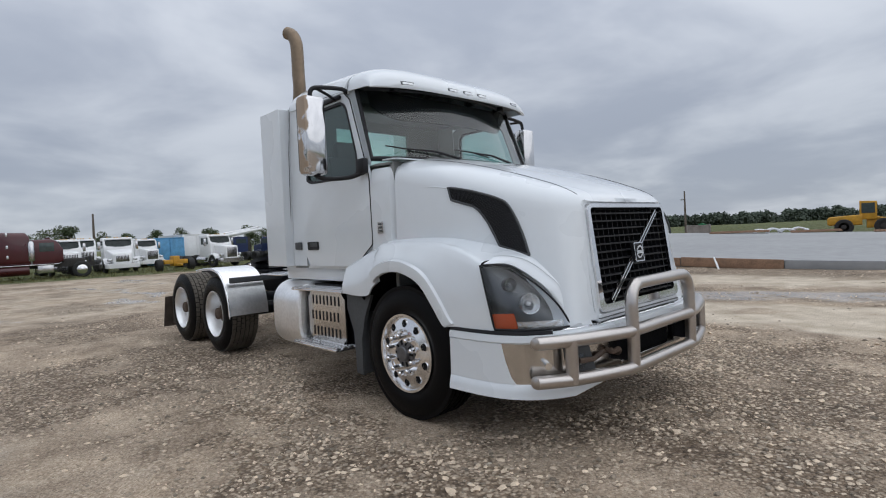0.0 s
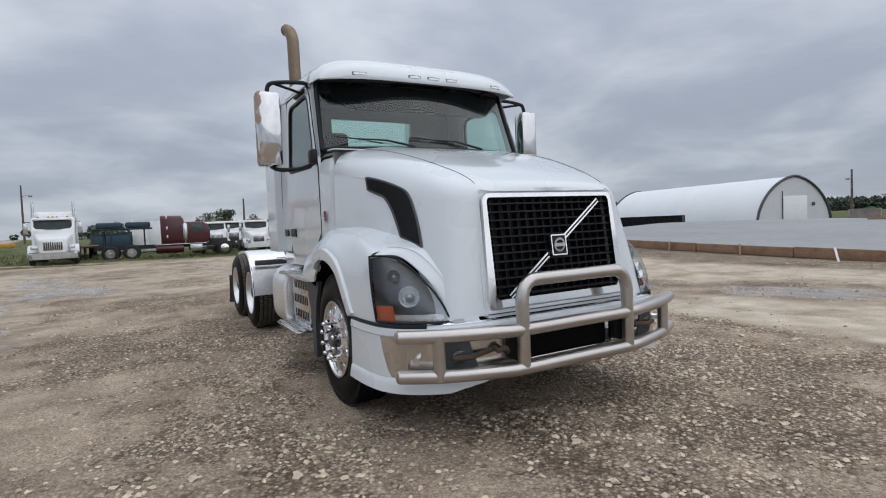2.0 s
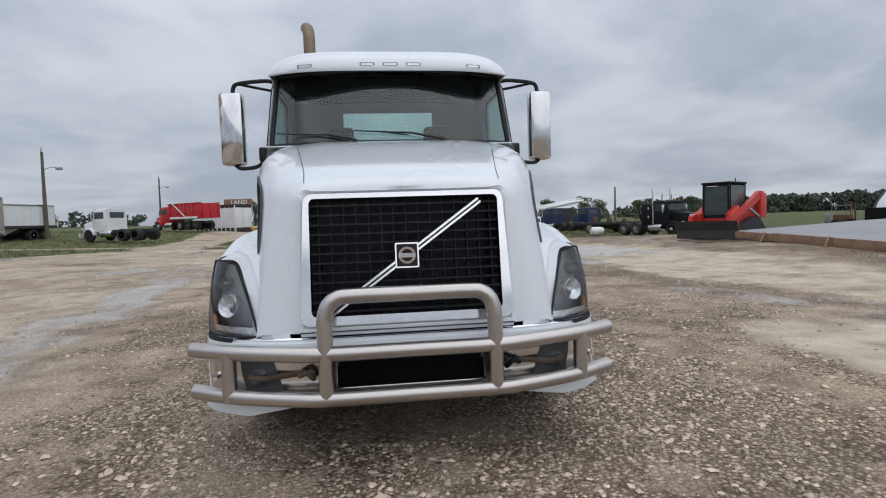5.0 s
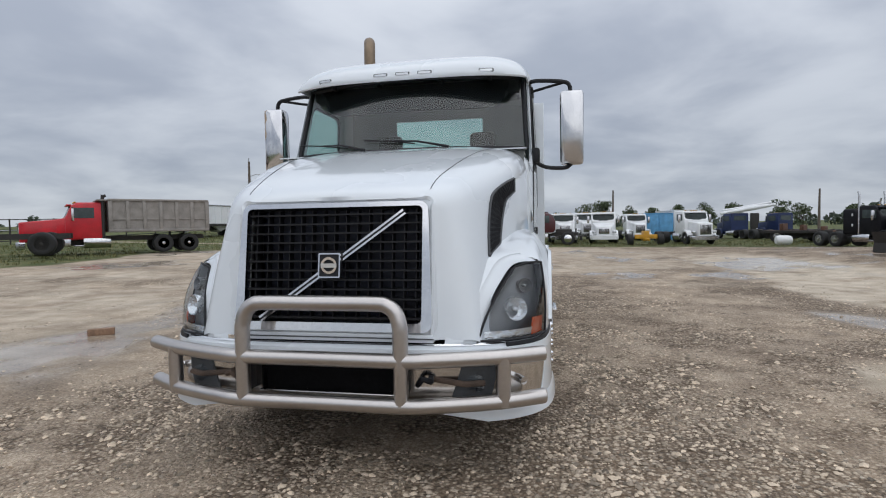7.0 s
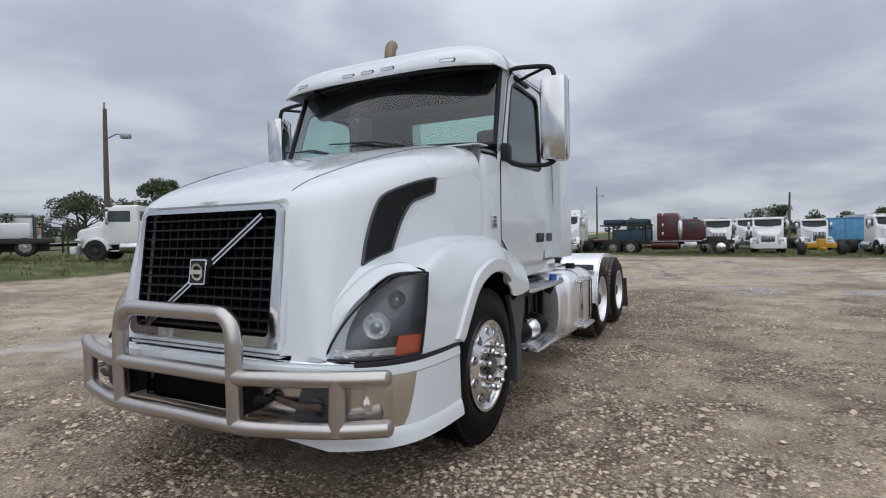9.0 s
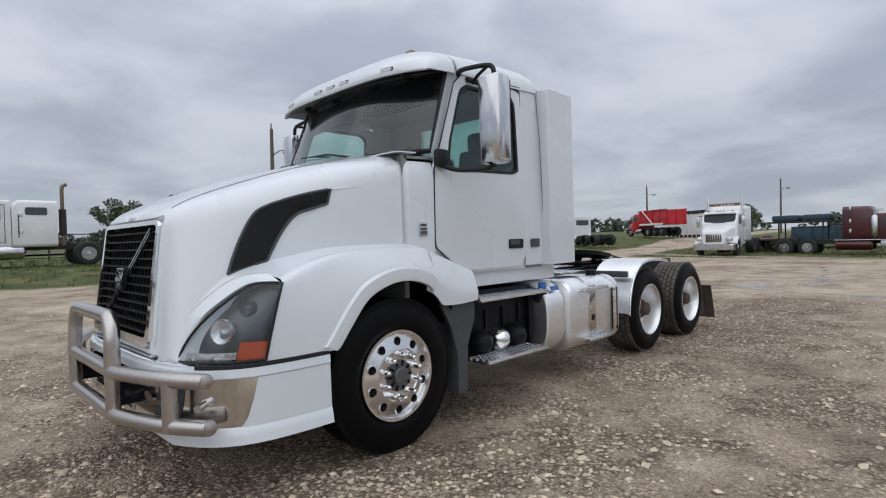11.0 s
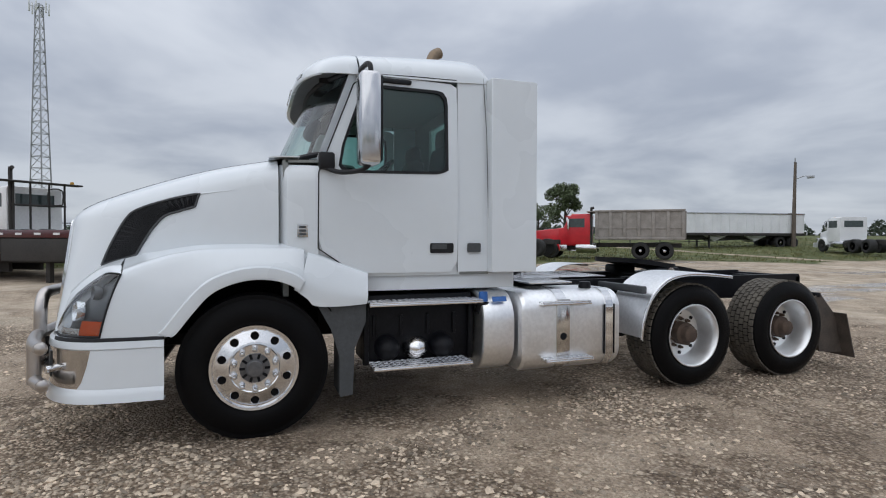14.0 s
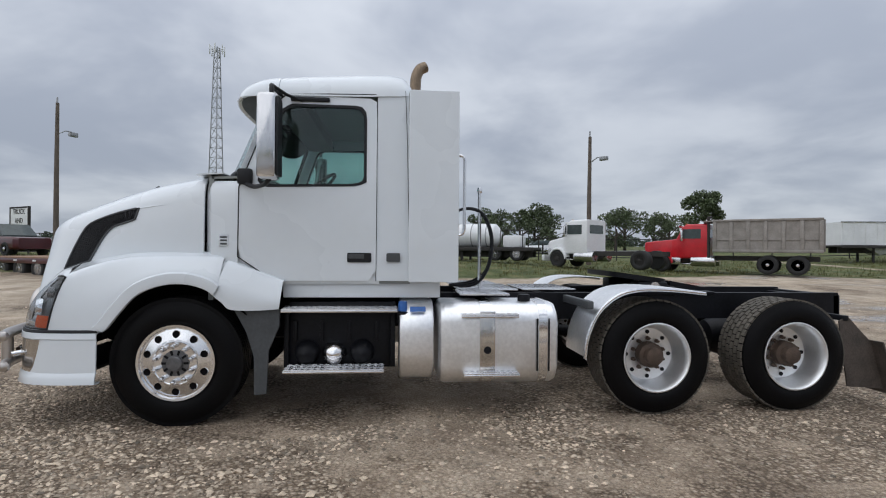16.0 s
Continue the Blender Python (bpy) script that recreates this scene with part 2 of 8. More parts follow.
def add_tube(bm, pts, r, n=12, caps=True):
    """A round tube along points; r is one radius or one for each point."""
    pts = [Vector(p) for p in pts]
    rs = r if isinstance(r, (list, tuple)) else [r] * len(pts)
    up = None
    rings = []
    for i, p in enumerate(pts):
        d = (pts[min(i + 1, len(pts) - 1)] - pts[max(i - 1, 0)]).normalized()
        if up is None:
            up = Vector((0, 0, 1)) if abs(d.z) < 0.9 else Vector((1, 0, 0))
        s = d.cross(up).normalized()
        up = s.cross(d).normalized()
        rings.append([bm.verts.new(p + rs[i] * (math.cos(2 * math.pi * k / n) * s + math.sin(2 * math.pi * k / n) * up)) for k in range(n)])
    for a, b in zip(rings, rings[1:]):
        for k in range(n):
            bm.faces.new((a[k], a[(k + 1) % n], b[(k + 1) % n], b[k]))
    if caps:
        for ring, p, d in ((rings[0], pts[0], pts[0] - pts[1]), (rings[-1], pts[-1], pts[-1] - pts[-2])):
            bm.faces.new(ring)
    return bm


def tube(pts, r, n=12):
    return add_tube(bmesh.new(), pts, r, n)


def add_grid(bm, rows):
    """A sheet through rows of points."""
    vs = [[bm.verts.new(p) for p in row] for row in rows]
    for a, b in zip(vs, vs[1:]):
        for k in range(len(a) - 1):
            try:
                bm.faces.new((a[k], a[k + 1], b[k + 1], b[k]))
            except ValueError:
                pass
    return vs


def sheet(rows, thick=0.0):
    bm = bmesh.new()
    add_grid(bm, rows)
    bmesh.ops.remove_doubles(bm, verts=bm.verts, dist=1e-5)
    if thick:
        bmesh.ops.recalc_face_normals(bm, faces=bm.faces)
        bmesh.ops.solidify(bm, geom=bm.faces, thickness=thick)
    return bm


def mirror_x(bm):
    """Adds the other half across x = 0."""
    r = bmesh.ops.duplicate(bm, geom=bm.verts[:] + bm.edges[:] + bm.faces[:])
    vs = [g for g in r["geom"] if isinstance(g, bmesh.types.BMVert)]
    fs = [g for g in r["geom"] if isinstance(g, bmesh.types.BMFace)]
    for v in vs:
        v.co.x = -v.co.x
    bmesh.ops.reverse_faces(bm, faces=fs)
    bmesh.ops.remove_doubles(bm, verts=bm.verts, dist=1e-4)
    return bm


def flip_x(bm):
    for v in bm.verts:
        v.co.x = -v.co.x
    bmesh.ops.reverse_faces(bm, faces=bm.faces)
    return bm


def plate(outline, depth, to3d):
    """A solid plate: a 2D outline pushed through by depth, mapped by to3d(u, v, w)."""
    bm = bmesh.new()
    a = [bm.verts.new(to3d(u, v, 0.0)) for u, v in outline]
    b = [bm.verts.new(to3d(u, v, depth)) for u, v in outline]
    bm.faces.new(a)
    bm.faces.new(list(reversed(b)))
    n = len(a)
    for k in range(n):
        bm.faces.new((a[k], b[k], b[(k + 1) % n], a[(k + 1) % n]))
    return bm


def round_rect(u0, v0, u1, v1, r, n=4):
    out = []
    for cu, cv, a0 in ((u1 - r, v1 - r, 0), (u0 + r, v1 - r, 90), (u0 + r, v0 + r, 180), (u1 - r, v0 + r, 270)):
        for k in range(n + 1):
            a = radians(a0 + 90 * k / n)
            out.append((cu + r * math.cos(a), cv + r * math.sin(a)))
    return out


def ring_plate(outer, inner, depth, to3d):
    """A plate with a hole; both outlines have the same number of points."""
    bm = bmesh.new()
    loops = [[bm.verts.new(to3d(u, v, w)) for u, v in o] for o, w in ((outer, 0), (inner, 0), (inner, depth), (outer, depth))]
    n = len(outer)
    for i in range(4):
        a, b = loops[i], loops[(i + 1) % 4]
        for k in range(n):
            bm.faces.new((a[k], a[(k + 1) % n], b[(k + 1) % n], b[k]))
    return bm


def lerp(a, b, t):
    return a + (b - a) * t


def ease(t):
    t = max(0.0, min(1.0, t))
    return t * t * (3 - 2 * t)


def table(xs, ys, x):
    return float(np.interp(x, xs, ys))


# ---- ground ----
def ground_z(x, y):
    r = math.hypot(x, y)
    s = ease((r - 5) / 14)
    z = -0.0185 * max(-70, min(0, x)) * s - 0.010 * max(0, min(24, x)) * ease((y - 20) / 12)
    z += 0.55 * ease((-x - 12) / 25) * ease((y - 22) / 25)
    z += 0.42 * ease((16 - y) / 16) * ease((-x - 15) / 5) * ease((x + 38) / 12)
    z -= 0.10 * ease((y - 15) / 25) * ease((x + 15) / 12)
    z += 0.5 * ease((-x - 11) / 6) * ease((y - 40) / 12)
    # the fill rises to the slab's corner, and the land falls away behind it
    z += (0.05 + 0.25 * ease((y - 1) / 11)) * ease((x - 7) / 5) * ease((y + 25) / 10) * ease((28 - y) / 9) * ease((40 - x) / 15)
    z -= 0.45 * ease((x - 37) / 20)
    z += 0.02 * noise.noise((x * 0.25, y * 0.25, 0)) * ease((r - 3) / 5) + 0.012 * noise.noise((x * 0.9, y * 0.9, 3)) * ease((r - 3.2) / 4)
    return z


def stretch(k, n, near, far):
    """Steps that grow with distance."""
    u = 2 * k / n - 1
    return math.copysign(near * abs(u) + (far - near) * abs(u) ** 7, u)


GRASS_EDGE_Y = [-60, -10, 6, 14, 20, 25, 27, 29]
GRASS_EDGE_X = [-19, -16.5, -15.4, -16.4, -18.5, -14.5, -8.5, -2]


def grass_amount(x, y):
    a = ease((table(GRASS_EDGE_Y, GRASS_EDGE_X, y) - x) / 2.5 + 0.5) if y < 29 else 0.0
    b = ease((y - 31.5 - 0.04 * x) / 3 + 0.5)
    c = ease((x - 62) / 3) if y < 40 else 0.0
    # a dirt track leaves between the parked rows
    d = 1 - ease((2.6 - abs(x + 12.5 + 0.14 * (y - 30))) / 1.4) * ease((y - 24) / 4)
    return max(a, b, c) * (d if y > 22 else 1.0)


def sand_amount(x, y):
    n1, n2 = noise.noise((0.22 * x, 0.3 * y, 7)), noise.noise((0.6 * x, 0.7 * y, 9))
    n3 = noise.noise((1.7 * x, 1.7 * y, 4))
    wob = 0.7 * n1 + 0.5 * n2 + 0.25 * n3
    # driven sand along the slab, a dark rut, and a pale patch before it
    strip = ease((x - max(6.0, 8.2 - 0.33 * y) + wob) / 0.7) * ease((11.0 - 0.08 * max(0, y) - x + 0.5 * wob) / 0.8) * ease((22 - y) / 5)
    patch = ease((x - 3.7 + 0.6 * wob) / 0.35) * ease((6.1 - 0.3 * y - x + 0.7 * wob) / 0.4) * ease((y + 7) / 3) * ease((2.2 - y + wob) / 0.6)
    far = ease((y - 9.5 + 3 * n1) / 3) * ease((31 - y) / 4) * ease((8 - x) / 4)
    left = 0.5 * ease((-x - 3.4 + 1.6 * n1) / 2.5)
    return max(0.0, min(1.0, max(0.9 * strip, patch, max(0.55 * far, left) * (0.6 + 0.9 * n1 + 0.6 * n2))))


def wet_amount(x, y):
    n1 = noise.noise((0.55 * x + 4, 0.3 * y, 1.5)) + 0.6 * noise.noise((1.6 * x, 0.9 * y, 2.5)) + 0.35 * noise.noise((3.9 * x, 2.4 * y, 6.5))
    mid = -4.2 - 0.16 * (y - 2)
    band = max(0.0, 1 - abs(x - mid) / 2.1) * ease((y + 3.0) / 3) * ease((17 - y) / 6)
    w = band * 0.85 + 0.7 * n1 - 0.08
    far = ease((y - 8) / 3) * ease((29 - y) / 4) * (0.02 + 1.1 * n1)
    rut = ease((x - 6.0 + 0.3 * y) / 0.8) * ease((8.4 - 0.33 * y - x) / 0.8) * ease((6 - y) / 2) * ease((y + 6) / 3) * (0.55 + 0.7 * n1)
    return max(0.0, min(1.0, max(w * ease((band + 0.12) / 0.2), far, rut)))


def gravel_amount(x, y):
    """Loose stones nearly everywhere, thinner in the driven lanes."""
    g = 0.64 + 0.42 * noise.noise((0.42 * x, 0.42 * y, 5.0)) + 0.32 * noise.noise((1.15 * x, 1.15 * y, 8.0)) + 0.26 * noise.noise((3.1 * x, 3.1 * y, 2.0))
    g += 0.2 * ease((x - 9.6) / 1.2)
    return max(0.0, min(1.0, g - 0.55 * wet_amount(x, y) - 0.62 * sand_amount(x, y)))


N = 300
gx = [stretch(k, N, 26, 2600) for k in range(N + 1)]
verts = [(x, y + 4, ground_z(x, y + 4)) for y in gx for x in gx]
faces = [(j * (N + 1) + i, j * (N + 1) + i + 1, (j + 1) * (N + 1) + i + 1, (j + 1) * (N + 1) + i) for j in range(N) for i in range(N)]
gm = bpy.data.meshes.new("ground")
gm.from_pydata(verts, [], faces)
for key, fn in (("grass", grass_amount), ("sand", sand_amount), ("wet", wet_amount), ("gravel", gravel_amount)):
    at = gm.attributes.new(key, "FLOAT", "POINT")
    at.data.foreach_set("value", [fn(v[0], v[1]) for v in verts])
gm.shade_smooth()


def ground_material():
    m = bpy.data.materials.new("gravel_yard")
    m.use_nodes = True
    n, l = m.node_tree.nodes, m.node_tree.links
    b = n["Principled BSDF"]
    tc = n.new("ShaderNodeTexCoord")

    def tex(kind, scale, detail=4.0):
        t = n.new(kind)
        t.inputs["Scale"].default_value = scale
        if kind == "ShaderNodeTexNoise":
            t.inputs["Detail"].default_value = detail
        l.new(tc.outputs["Object"], t.inputs["Vector"])
        return t

    def ramp(src, stops):
        r = n.new("ShaderNodeValToRGB")
        r.color_ramp.elements[0].position, r.color_ramp.elements[0].color = stops[0][0], (*stops[0][1], 1)
        r.color_ramp.elements[1].position, r.color_ramp.elements[1].color = stops[-1][0], (*stops[-1][1], 1)
        for p, c in stops[1:-1]:
            r.color_ramp.elements.new(p).color = (*c, 1)
        l.new(src, r.inputs[0])
        return r.outputs[0]

    def mix(fac, a, c, kind="MIX", amount=None):
        x = n.new("ShaderNodeMix")
        x.data_type, x.blend_type = "RGBA", kind
        if amount is not None:
            x.inputs["Factor"].default_value = amount
        else:
            l.new(fac, x.inputs["Factor"])
        l.new(a, x.inputs["A"])
        l.new(c, x.inputs["B"])
        return x.outputs["Result"]

    def math_node(op, a, c=None, val=None, clamp=False):
        x = n.new("ShaderNodeMath")
        x.operation, x.use_clamp = op, clamp
        l.new(a, x.inputs[0])
        if c is not None:
            l.new(c, x.inputs[1])
        elif val is not None:
            x.inputs[1].default_value = val
        return x.outputs[0]

    def attr(key):
        a = n.new("ShaderNodeAttribute")
        a.attribute_name = key
        return a.outputs["Fac"]

    big, mid, fine = tex("ShaderNodeTexNoise", 0.45, 6), tex("ShaderNodeTexNoise", 2.4, 7), tex("ShaderNodeTexNoise", 55, 5)
    vor, vor2, vor3 = tex("ShaderNodeTexVoronoi", 34), tex("ShaderNodeTexVoronoi", 85), tex("ShaderNodeTexVoronoi", 19)
    for v in (vor, vor2, vor3):
        v.inputs["Randomness"].default_value = 1.0
    soil = ramp(mid.outputs["Fac"], [(0.3, (0.275, 0.202, 0.139)), (0.5, (0.405, 0.31, 0.222)), (0.7, (0.54, 0.433, 0.325))])
    tone = ramp(big.outputs["Fac"], [(0.32, (0.72, 0.685, 0.65)), (0.5, (1.0, 1.0, 1.0)), (0.68, (1.22, 1.21, 1.18))])
    soil = mix(None, soil, tone, "MULTIPLY", 1.0)
    grit = ramp(vor2.outputs["Color"], [(0.14, (0.085, 0.064, 0.047)), (0.5, (0.35, 0.275, 0.20)), (0.88, (0.64, 0.55, 0.44))])
    soil = mix(None, soil, grit, "MIX", 0.5)

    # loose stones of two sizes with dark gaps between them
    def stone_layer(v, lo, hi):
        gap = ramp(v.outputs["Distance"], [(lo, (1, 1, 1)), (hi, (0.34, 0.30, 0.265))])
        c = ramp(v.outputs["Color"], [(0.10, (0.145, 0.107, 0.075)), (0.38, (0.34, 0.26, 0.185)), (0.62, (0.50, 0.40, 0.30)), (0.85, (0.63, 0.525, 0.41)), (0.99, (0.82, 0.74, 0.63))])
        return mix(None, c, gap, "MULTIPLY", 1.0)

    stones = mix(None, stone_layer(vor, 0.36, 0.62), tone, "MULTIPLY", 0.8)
    near = ramp(vor.outputs["Distance"], [(0.30, (1, 1, 1)), (0.6, (0, 0, 0))])
    clump = math_node("ADD", attr("gravel"), math_node("MULTIPLY", tex("ShaderNodeTexNoise", 4.5, 6).outputs["Fac"], val=0.7))
    patch = ramp(clump, [(0.66, (0.05, 0.05, 0.05)), (0.98, (0.5, 0.5, 0.5)), (1.3, (0.85, 0.85, 0.85))])
    blotch = ramp(tex("ShaderNodeTexNoise", 1.6, 7).outputs["Fac"], [(0.34, (0.72, 0.70, 0.69)), (0.5, (1.05, 1.06, 1.07)), (0.66, (1.32, 1.33, 1.34))])
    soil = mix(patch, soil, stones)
    # here and there a larger stone
    big_one = ramp(vor3.outputs["Distance"], [(0.22, (1, 1, 1)), (0.34, (0, 0, 0))])
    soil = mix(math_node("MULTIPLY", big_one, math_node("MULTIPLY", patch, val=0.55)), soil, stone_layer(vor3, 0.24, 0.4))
    soil = mix(None, soil, blotch, "MULTIPLY", 0.8)
    # pale sandy fill
    sand = ramp(mid.outputs["Fac"], [(0.3, (0.48, 0.40, 0.30)), (0.7, (0.72, 0.63, 0.51))])
    sand = mix(None, sand, ramp(fine.outputs["Fac"], [(0.3, (0.78, 0.78, 0.78)), (0.7, (1.12, 1.12, 1.12))]), "MULTIPLY", 1.0)
    smask = math_node("MULTIPLY", attr("sand"), ramp(tex("ShaderNodeTexNoise", 0.9, 8).outputs["Fac"], [(0.36, (0.15, 0.15, 0.15)), (0.5, (1, 1, 1))]), clamp=True)
    soil = mix(smask, soil, sand)
    # wet patches and shallow puddles
    wet = math_node("ADD", math_node("MULTIPLY", attr("wet"), val=1.5), math_node("MULTIPLY", tex("ShaderNodeTexNoise", 1.3, 8).outputs["Fac"], val=0.9))
    wet = ramp(math_node("ADD", wet, val=-0.55), [(0.30, (0, 0, 0)), (0.62, (1, 1, 1))])
    pool = ramp(math_node("ADD", math_node("MULTIPLY", attr("wet"), val=1.2), math_node("MULTIPLY", mid.outputs["Fac"], val=0.5)), [(0.80, (0, 0, 0)), (1.15, (1, 1, 1))])
    dark = n.new("ShaderNodeHueSaturation")
    dark.inputs["Value"].default_value, dark.inputs["Saturation"].default_value = 0.75, 1.0
    l.new(soil, dark.inputs["Color"])
    soil = mix(wet, soil, dark.outputs[0])
    # rough grass
    turf = ramp(tex("ShaderNodeTexNoise", 1.3, 7).outputs["Fac"], [(0.3, (0.055, 0.075, 0.022)), (0.5, (0.095, 0.115, 0.035)), (0.72, (0.21, 0.19, 0.09))])
    turf = mix(None, turf, ramp(fine.outputs["Fac"], [(0.3, (0.6, 0.6, 0.6)), (0.7, (1.25, 1.25, 1.2))]), "MULTIPLY", 1.0)
    gmask = math_node("ADD", attr("grass"), math_node("MULTIPLY", tex("ShaderNodeTexNoise", 0.9, 7).outputs["Fac"], val=0.9))
    gmask = ramp(math_node("ADD", gmask, val=-0.45), [(0.38, (0, 0, 0)), (0.62, (1, 1, 1))])
    l.new(mix(gmask, soil, turf), b.inputs["Base Color"])
    rough = n.new("ShaderNodeMapRange")
    rough.inputs["To Min"].default_value, rough.inputs["To Max"].default_value = 0.93, 0.16
    dry = n.new("ShaderNodeMath")
    dry.operation = "SUBTRACT"
    dry.inputs[0].default_value = 1.0
    l.new(gmask, dry.inputs[1])
    shine = math_node("MULTIPLY", math_node("ADD", math_node("MULTIPLY", wet, val=0.42), math_node("MULTIPLY", pool, val=0.6), clamp=True), dry.outputs[0])
    l.new(shine, rough.inputs["Value"])
    l.new(rough.outputs[0], b.inputs["Roughness"])
    b.inputs["Specular IOR Level"].default_value = 0.45
    bp = n.new("ShaderNodeBump")
    bp.inputs["Distance"].default_value = 0.03
    flat = n.new("ShaderNodeMapRange")
    flat.inputs["To Min"].default_value, flat.inputs["To Max"].default_value = 0.85, 0.06
    l.new(pool, flat.inputs["Value"])
    l.new(flat.outputs[0], bp.inputs["Strength"])
    h = math_node("ADD", math_node("MULTIPLY", near, patch), fine.outputs["Fac"])
    h = math_node("ADD", h, math_node("MULTIPLY", mid.outputs["Fac"], val=1.5))
    l.new(h, bp.inputs["Height"])
    l.new(bp.outputs[0], b.inputs["Normal"])
    return m


M["ground"] = ground_material()
gm.materials.append(M["ground"])
ground = new("ground", gm)
tagged(ground, "brown wet gravel yard with puddles and grass verge", "ground", kind="structure")

# ---- the white tractor truck ----
truck = thing("tractor_truck", "white day cab tractor truck with steel bull bar on gravel", "truck")


def yg(z):
    """How the grille face leans back with height."""
    return lerp(-1.335, -1.235, (z - 0.8) / 0.77)


# hood: cross-sections from the nose to the cowl, half side
#        y_top  y_low  zc    xc   zcr   xm    zm    xw    zw    xl
HOOD = [(-1.215, -1.30, 1.615, 0.50, 1.60, 0.60, 1.53, 0.60, 1.20, 0.62),
        (-1.16, -1.285, 1.655, 0.53, 1.64, 0.675, 1.52, 0.74, 1.20, 0.80),
        (-1.03, -1.20, 1.72, 0.57, 1.70, 0.765, 1.535, 0.815, 1.22, 0.87),
        (-0.80, -0.90, 1.805, 0.62, 1.785, 0.855, 1.58, 0.885, 1.25, 0.93),
        (-0.50, -0.50, 1.905, 0.69, 1.88, 0.94, 1.68, 0.955, 1.28, 0.98),
        (-0.20, -0.20, 1.985, 0.76, 1.955, 0.995, 1.77, 1.005, 1.30, 1.01),
        (0.17, 0.17, 2.055, 0.84, 2.02, 1.03, 1.85, 1.04, 1.35, 1.04)]


def hood_section(row):
    yt, yl, zc, xc, zcr, xm, zm, xw, zw, xl = row
    pts = [(0, zc), (xc * 0.35, zc - 0.002), (xc * 0.7, zc - 0.006)]
    for k in range(7):
        t = k / 6
        pts.append(((1 - t) ** 2 * xc + 2 * t * (1 - t) * (xm - 0.01) + t * t * xm, (1 - t) ** 2 * zcr + 2 * t * (1 - t) * (zcr - 0.02) + t * t * zm))
    pts += [(lerp(xm, xw, 0.5), lerp(zm, zw, 0.5)), (xw, zw), (lerp(xw, xl, 0.5), lerp(zw, 0.80, 0.5)), (xl, 0.80)]
    if yt > -0.9:
        pts[-2:] = [(lerp(xw, xl, 0.1), zw - 0.015), (lerp(xw, xl, 0.2), zw - 0.03)]
    return [(x, lerp(yl, yt, (z - 0.80) / (zc - 0.80)), z) for x, z in pts]


def refine(rows, step=4):
    cols = [smooth_line(c, step) for c in zip(*rows)]
    return [list(r) for r in zip(*cols)]


rows0 = [hood_section(r) for r in HOOD]
first = []
for k, p in enumerate(rows0[0]):
    first.append((min(p[0], 0.572), yg(min(p[2], 1.575)), min(p[2], 1.578)))
rows = refine([first] + rows0, 4)
hood = part("hood", mirror_x(sheet(rows, -0.02)), M["white"], truck, "white sloped engine hood")

# radiator grille with chrome surround
def taper(pts, grow):
    """Widens an outline towards its foot."""
    return [(u * (1 + grow * (1.57 - v) / 0.72), v) for u, v in pts]


part("grille_frame", ring_plate(taper(round_rect(-0.565, 0.845, 0.565, 1.572, 0.05), 0.055), taper(round_rect(-0.535, 0.893, 0.535, 1.545, 0.03), 0.0), 0.05, lambda u, v, w: (u, yg(v) - 0.03 + w, v)), M["chrome"], truck, "chrome grille surround")
part("nose_panel", ring_plate(taper(round_rect(-0.60, 0.83, 0.60, 1.592, 0.05), 0.03), round_rect(-0.545, 0.87, 0.545, 1.56, 0.03), 0.05, lambda u, v, w: (u, yg(v) + 0.004 + w, v)), M["white"], truck)
part("radiator", box((-0.52, -1.128, 0.87), (0.52, -1.11, 1.55)), M["navy_core"], truck, "dark blue radiator core")
part("grille_back", ring_plate(round_rect(-0.54, 0.86, 0.54, 1.56, 0.02), round_rect(-0.50, 0.90, 0.50, 1.53, 0.02), 0.02, lambda u, v, w: (u, yg(v) + 0.075 + w, v)), M["black"], truck)
for k in range(12):
    z = 0.915 + k * 0.0535
    part("grille_bar", box((-0.527, yg(z) - 0.012, z - 0.005), (0.527, yg(z) + 0.05, z + 0.005)), M["black"], truck)
for k in range(15):
    x = -0.49 + k * 0.07
    part("grille_slat", plate([(yg(0.9) + 0.008, 0.9), (yg(0.9) + 0.06, 0.9), (yg(1.53) + 0.06, 1.53), (yg(1.53) + 0.008, 1.53)], 0.006, lambda u, v, w, x=x: (x + w, u, v)), M["black"], truck)
slash_a, slash_b = (-0.43, 0.905), (0.43, 1.515)
dx, dz = slash_b[0] - slash_a[0], slash_b[1] - slash_a[1]
ln = math.hypot(dx, dz)
nx, nz = -dz / ln * 0.017, dx / ln * 0.017
part("diagonal_strip", plate([(slash_a[0] - nx, slash_a[1] - nz), (slash_b[0] - nx, slash_b[1] - nz), (slash_b[0] + nx, slash_b[1] + nz), (slash_a[0] + nx, slash_a[1] + nz)], 0.014, lambda u, v, w: (u, yg(v) - 0.03 + w, v)), M["chrome"], truck, "chrome diagonal strip")
part("strip_groove", plate([(slash_a[0] - nx * .3, slash_a[1] - nz * .3), (slash_b[0] - nx * .3, slash_b[1] - nz * .3), (slash_b[0] + nx * .3, slash_b[1] + nz * .3), (slash_a[0] + nx * .3, slash_a[1] + nz * .3)], 0.004, lambda u, v, w: (u, yg(v) - 0.033 + w, v)), M["black"], truck)
part("badge_plate", plate(round_rect(-0.066, 1.145, 0.066, 1.285, 0.008), 0.02, lambda u, v, w: (u, yg(v) - 0.05 + w, v)), M["black"], truck, "square black badge plate")
part("badge_rim", ring_plate(round_rect(-0.066, 1.145, 0.066, 1.285, 0.008), round_rect(-0.058, 1.153, 0.058, 1.277, 0.006), 0.008, lambda u, v, w: (u, yg(v) - 0.056 + w, v)), M["chrome"], truck)
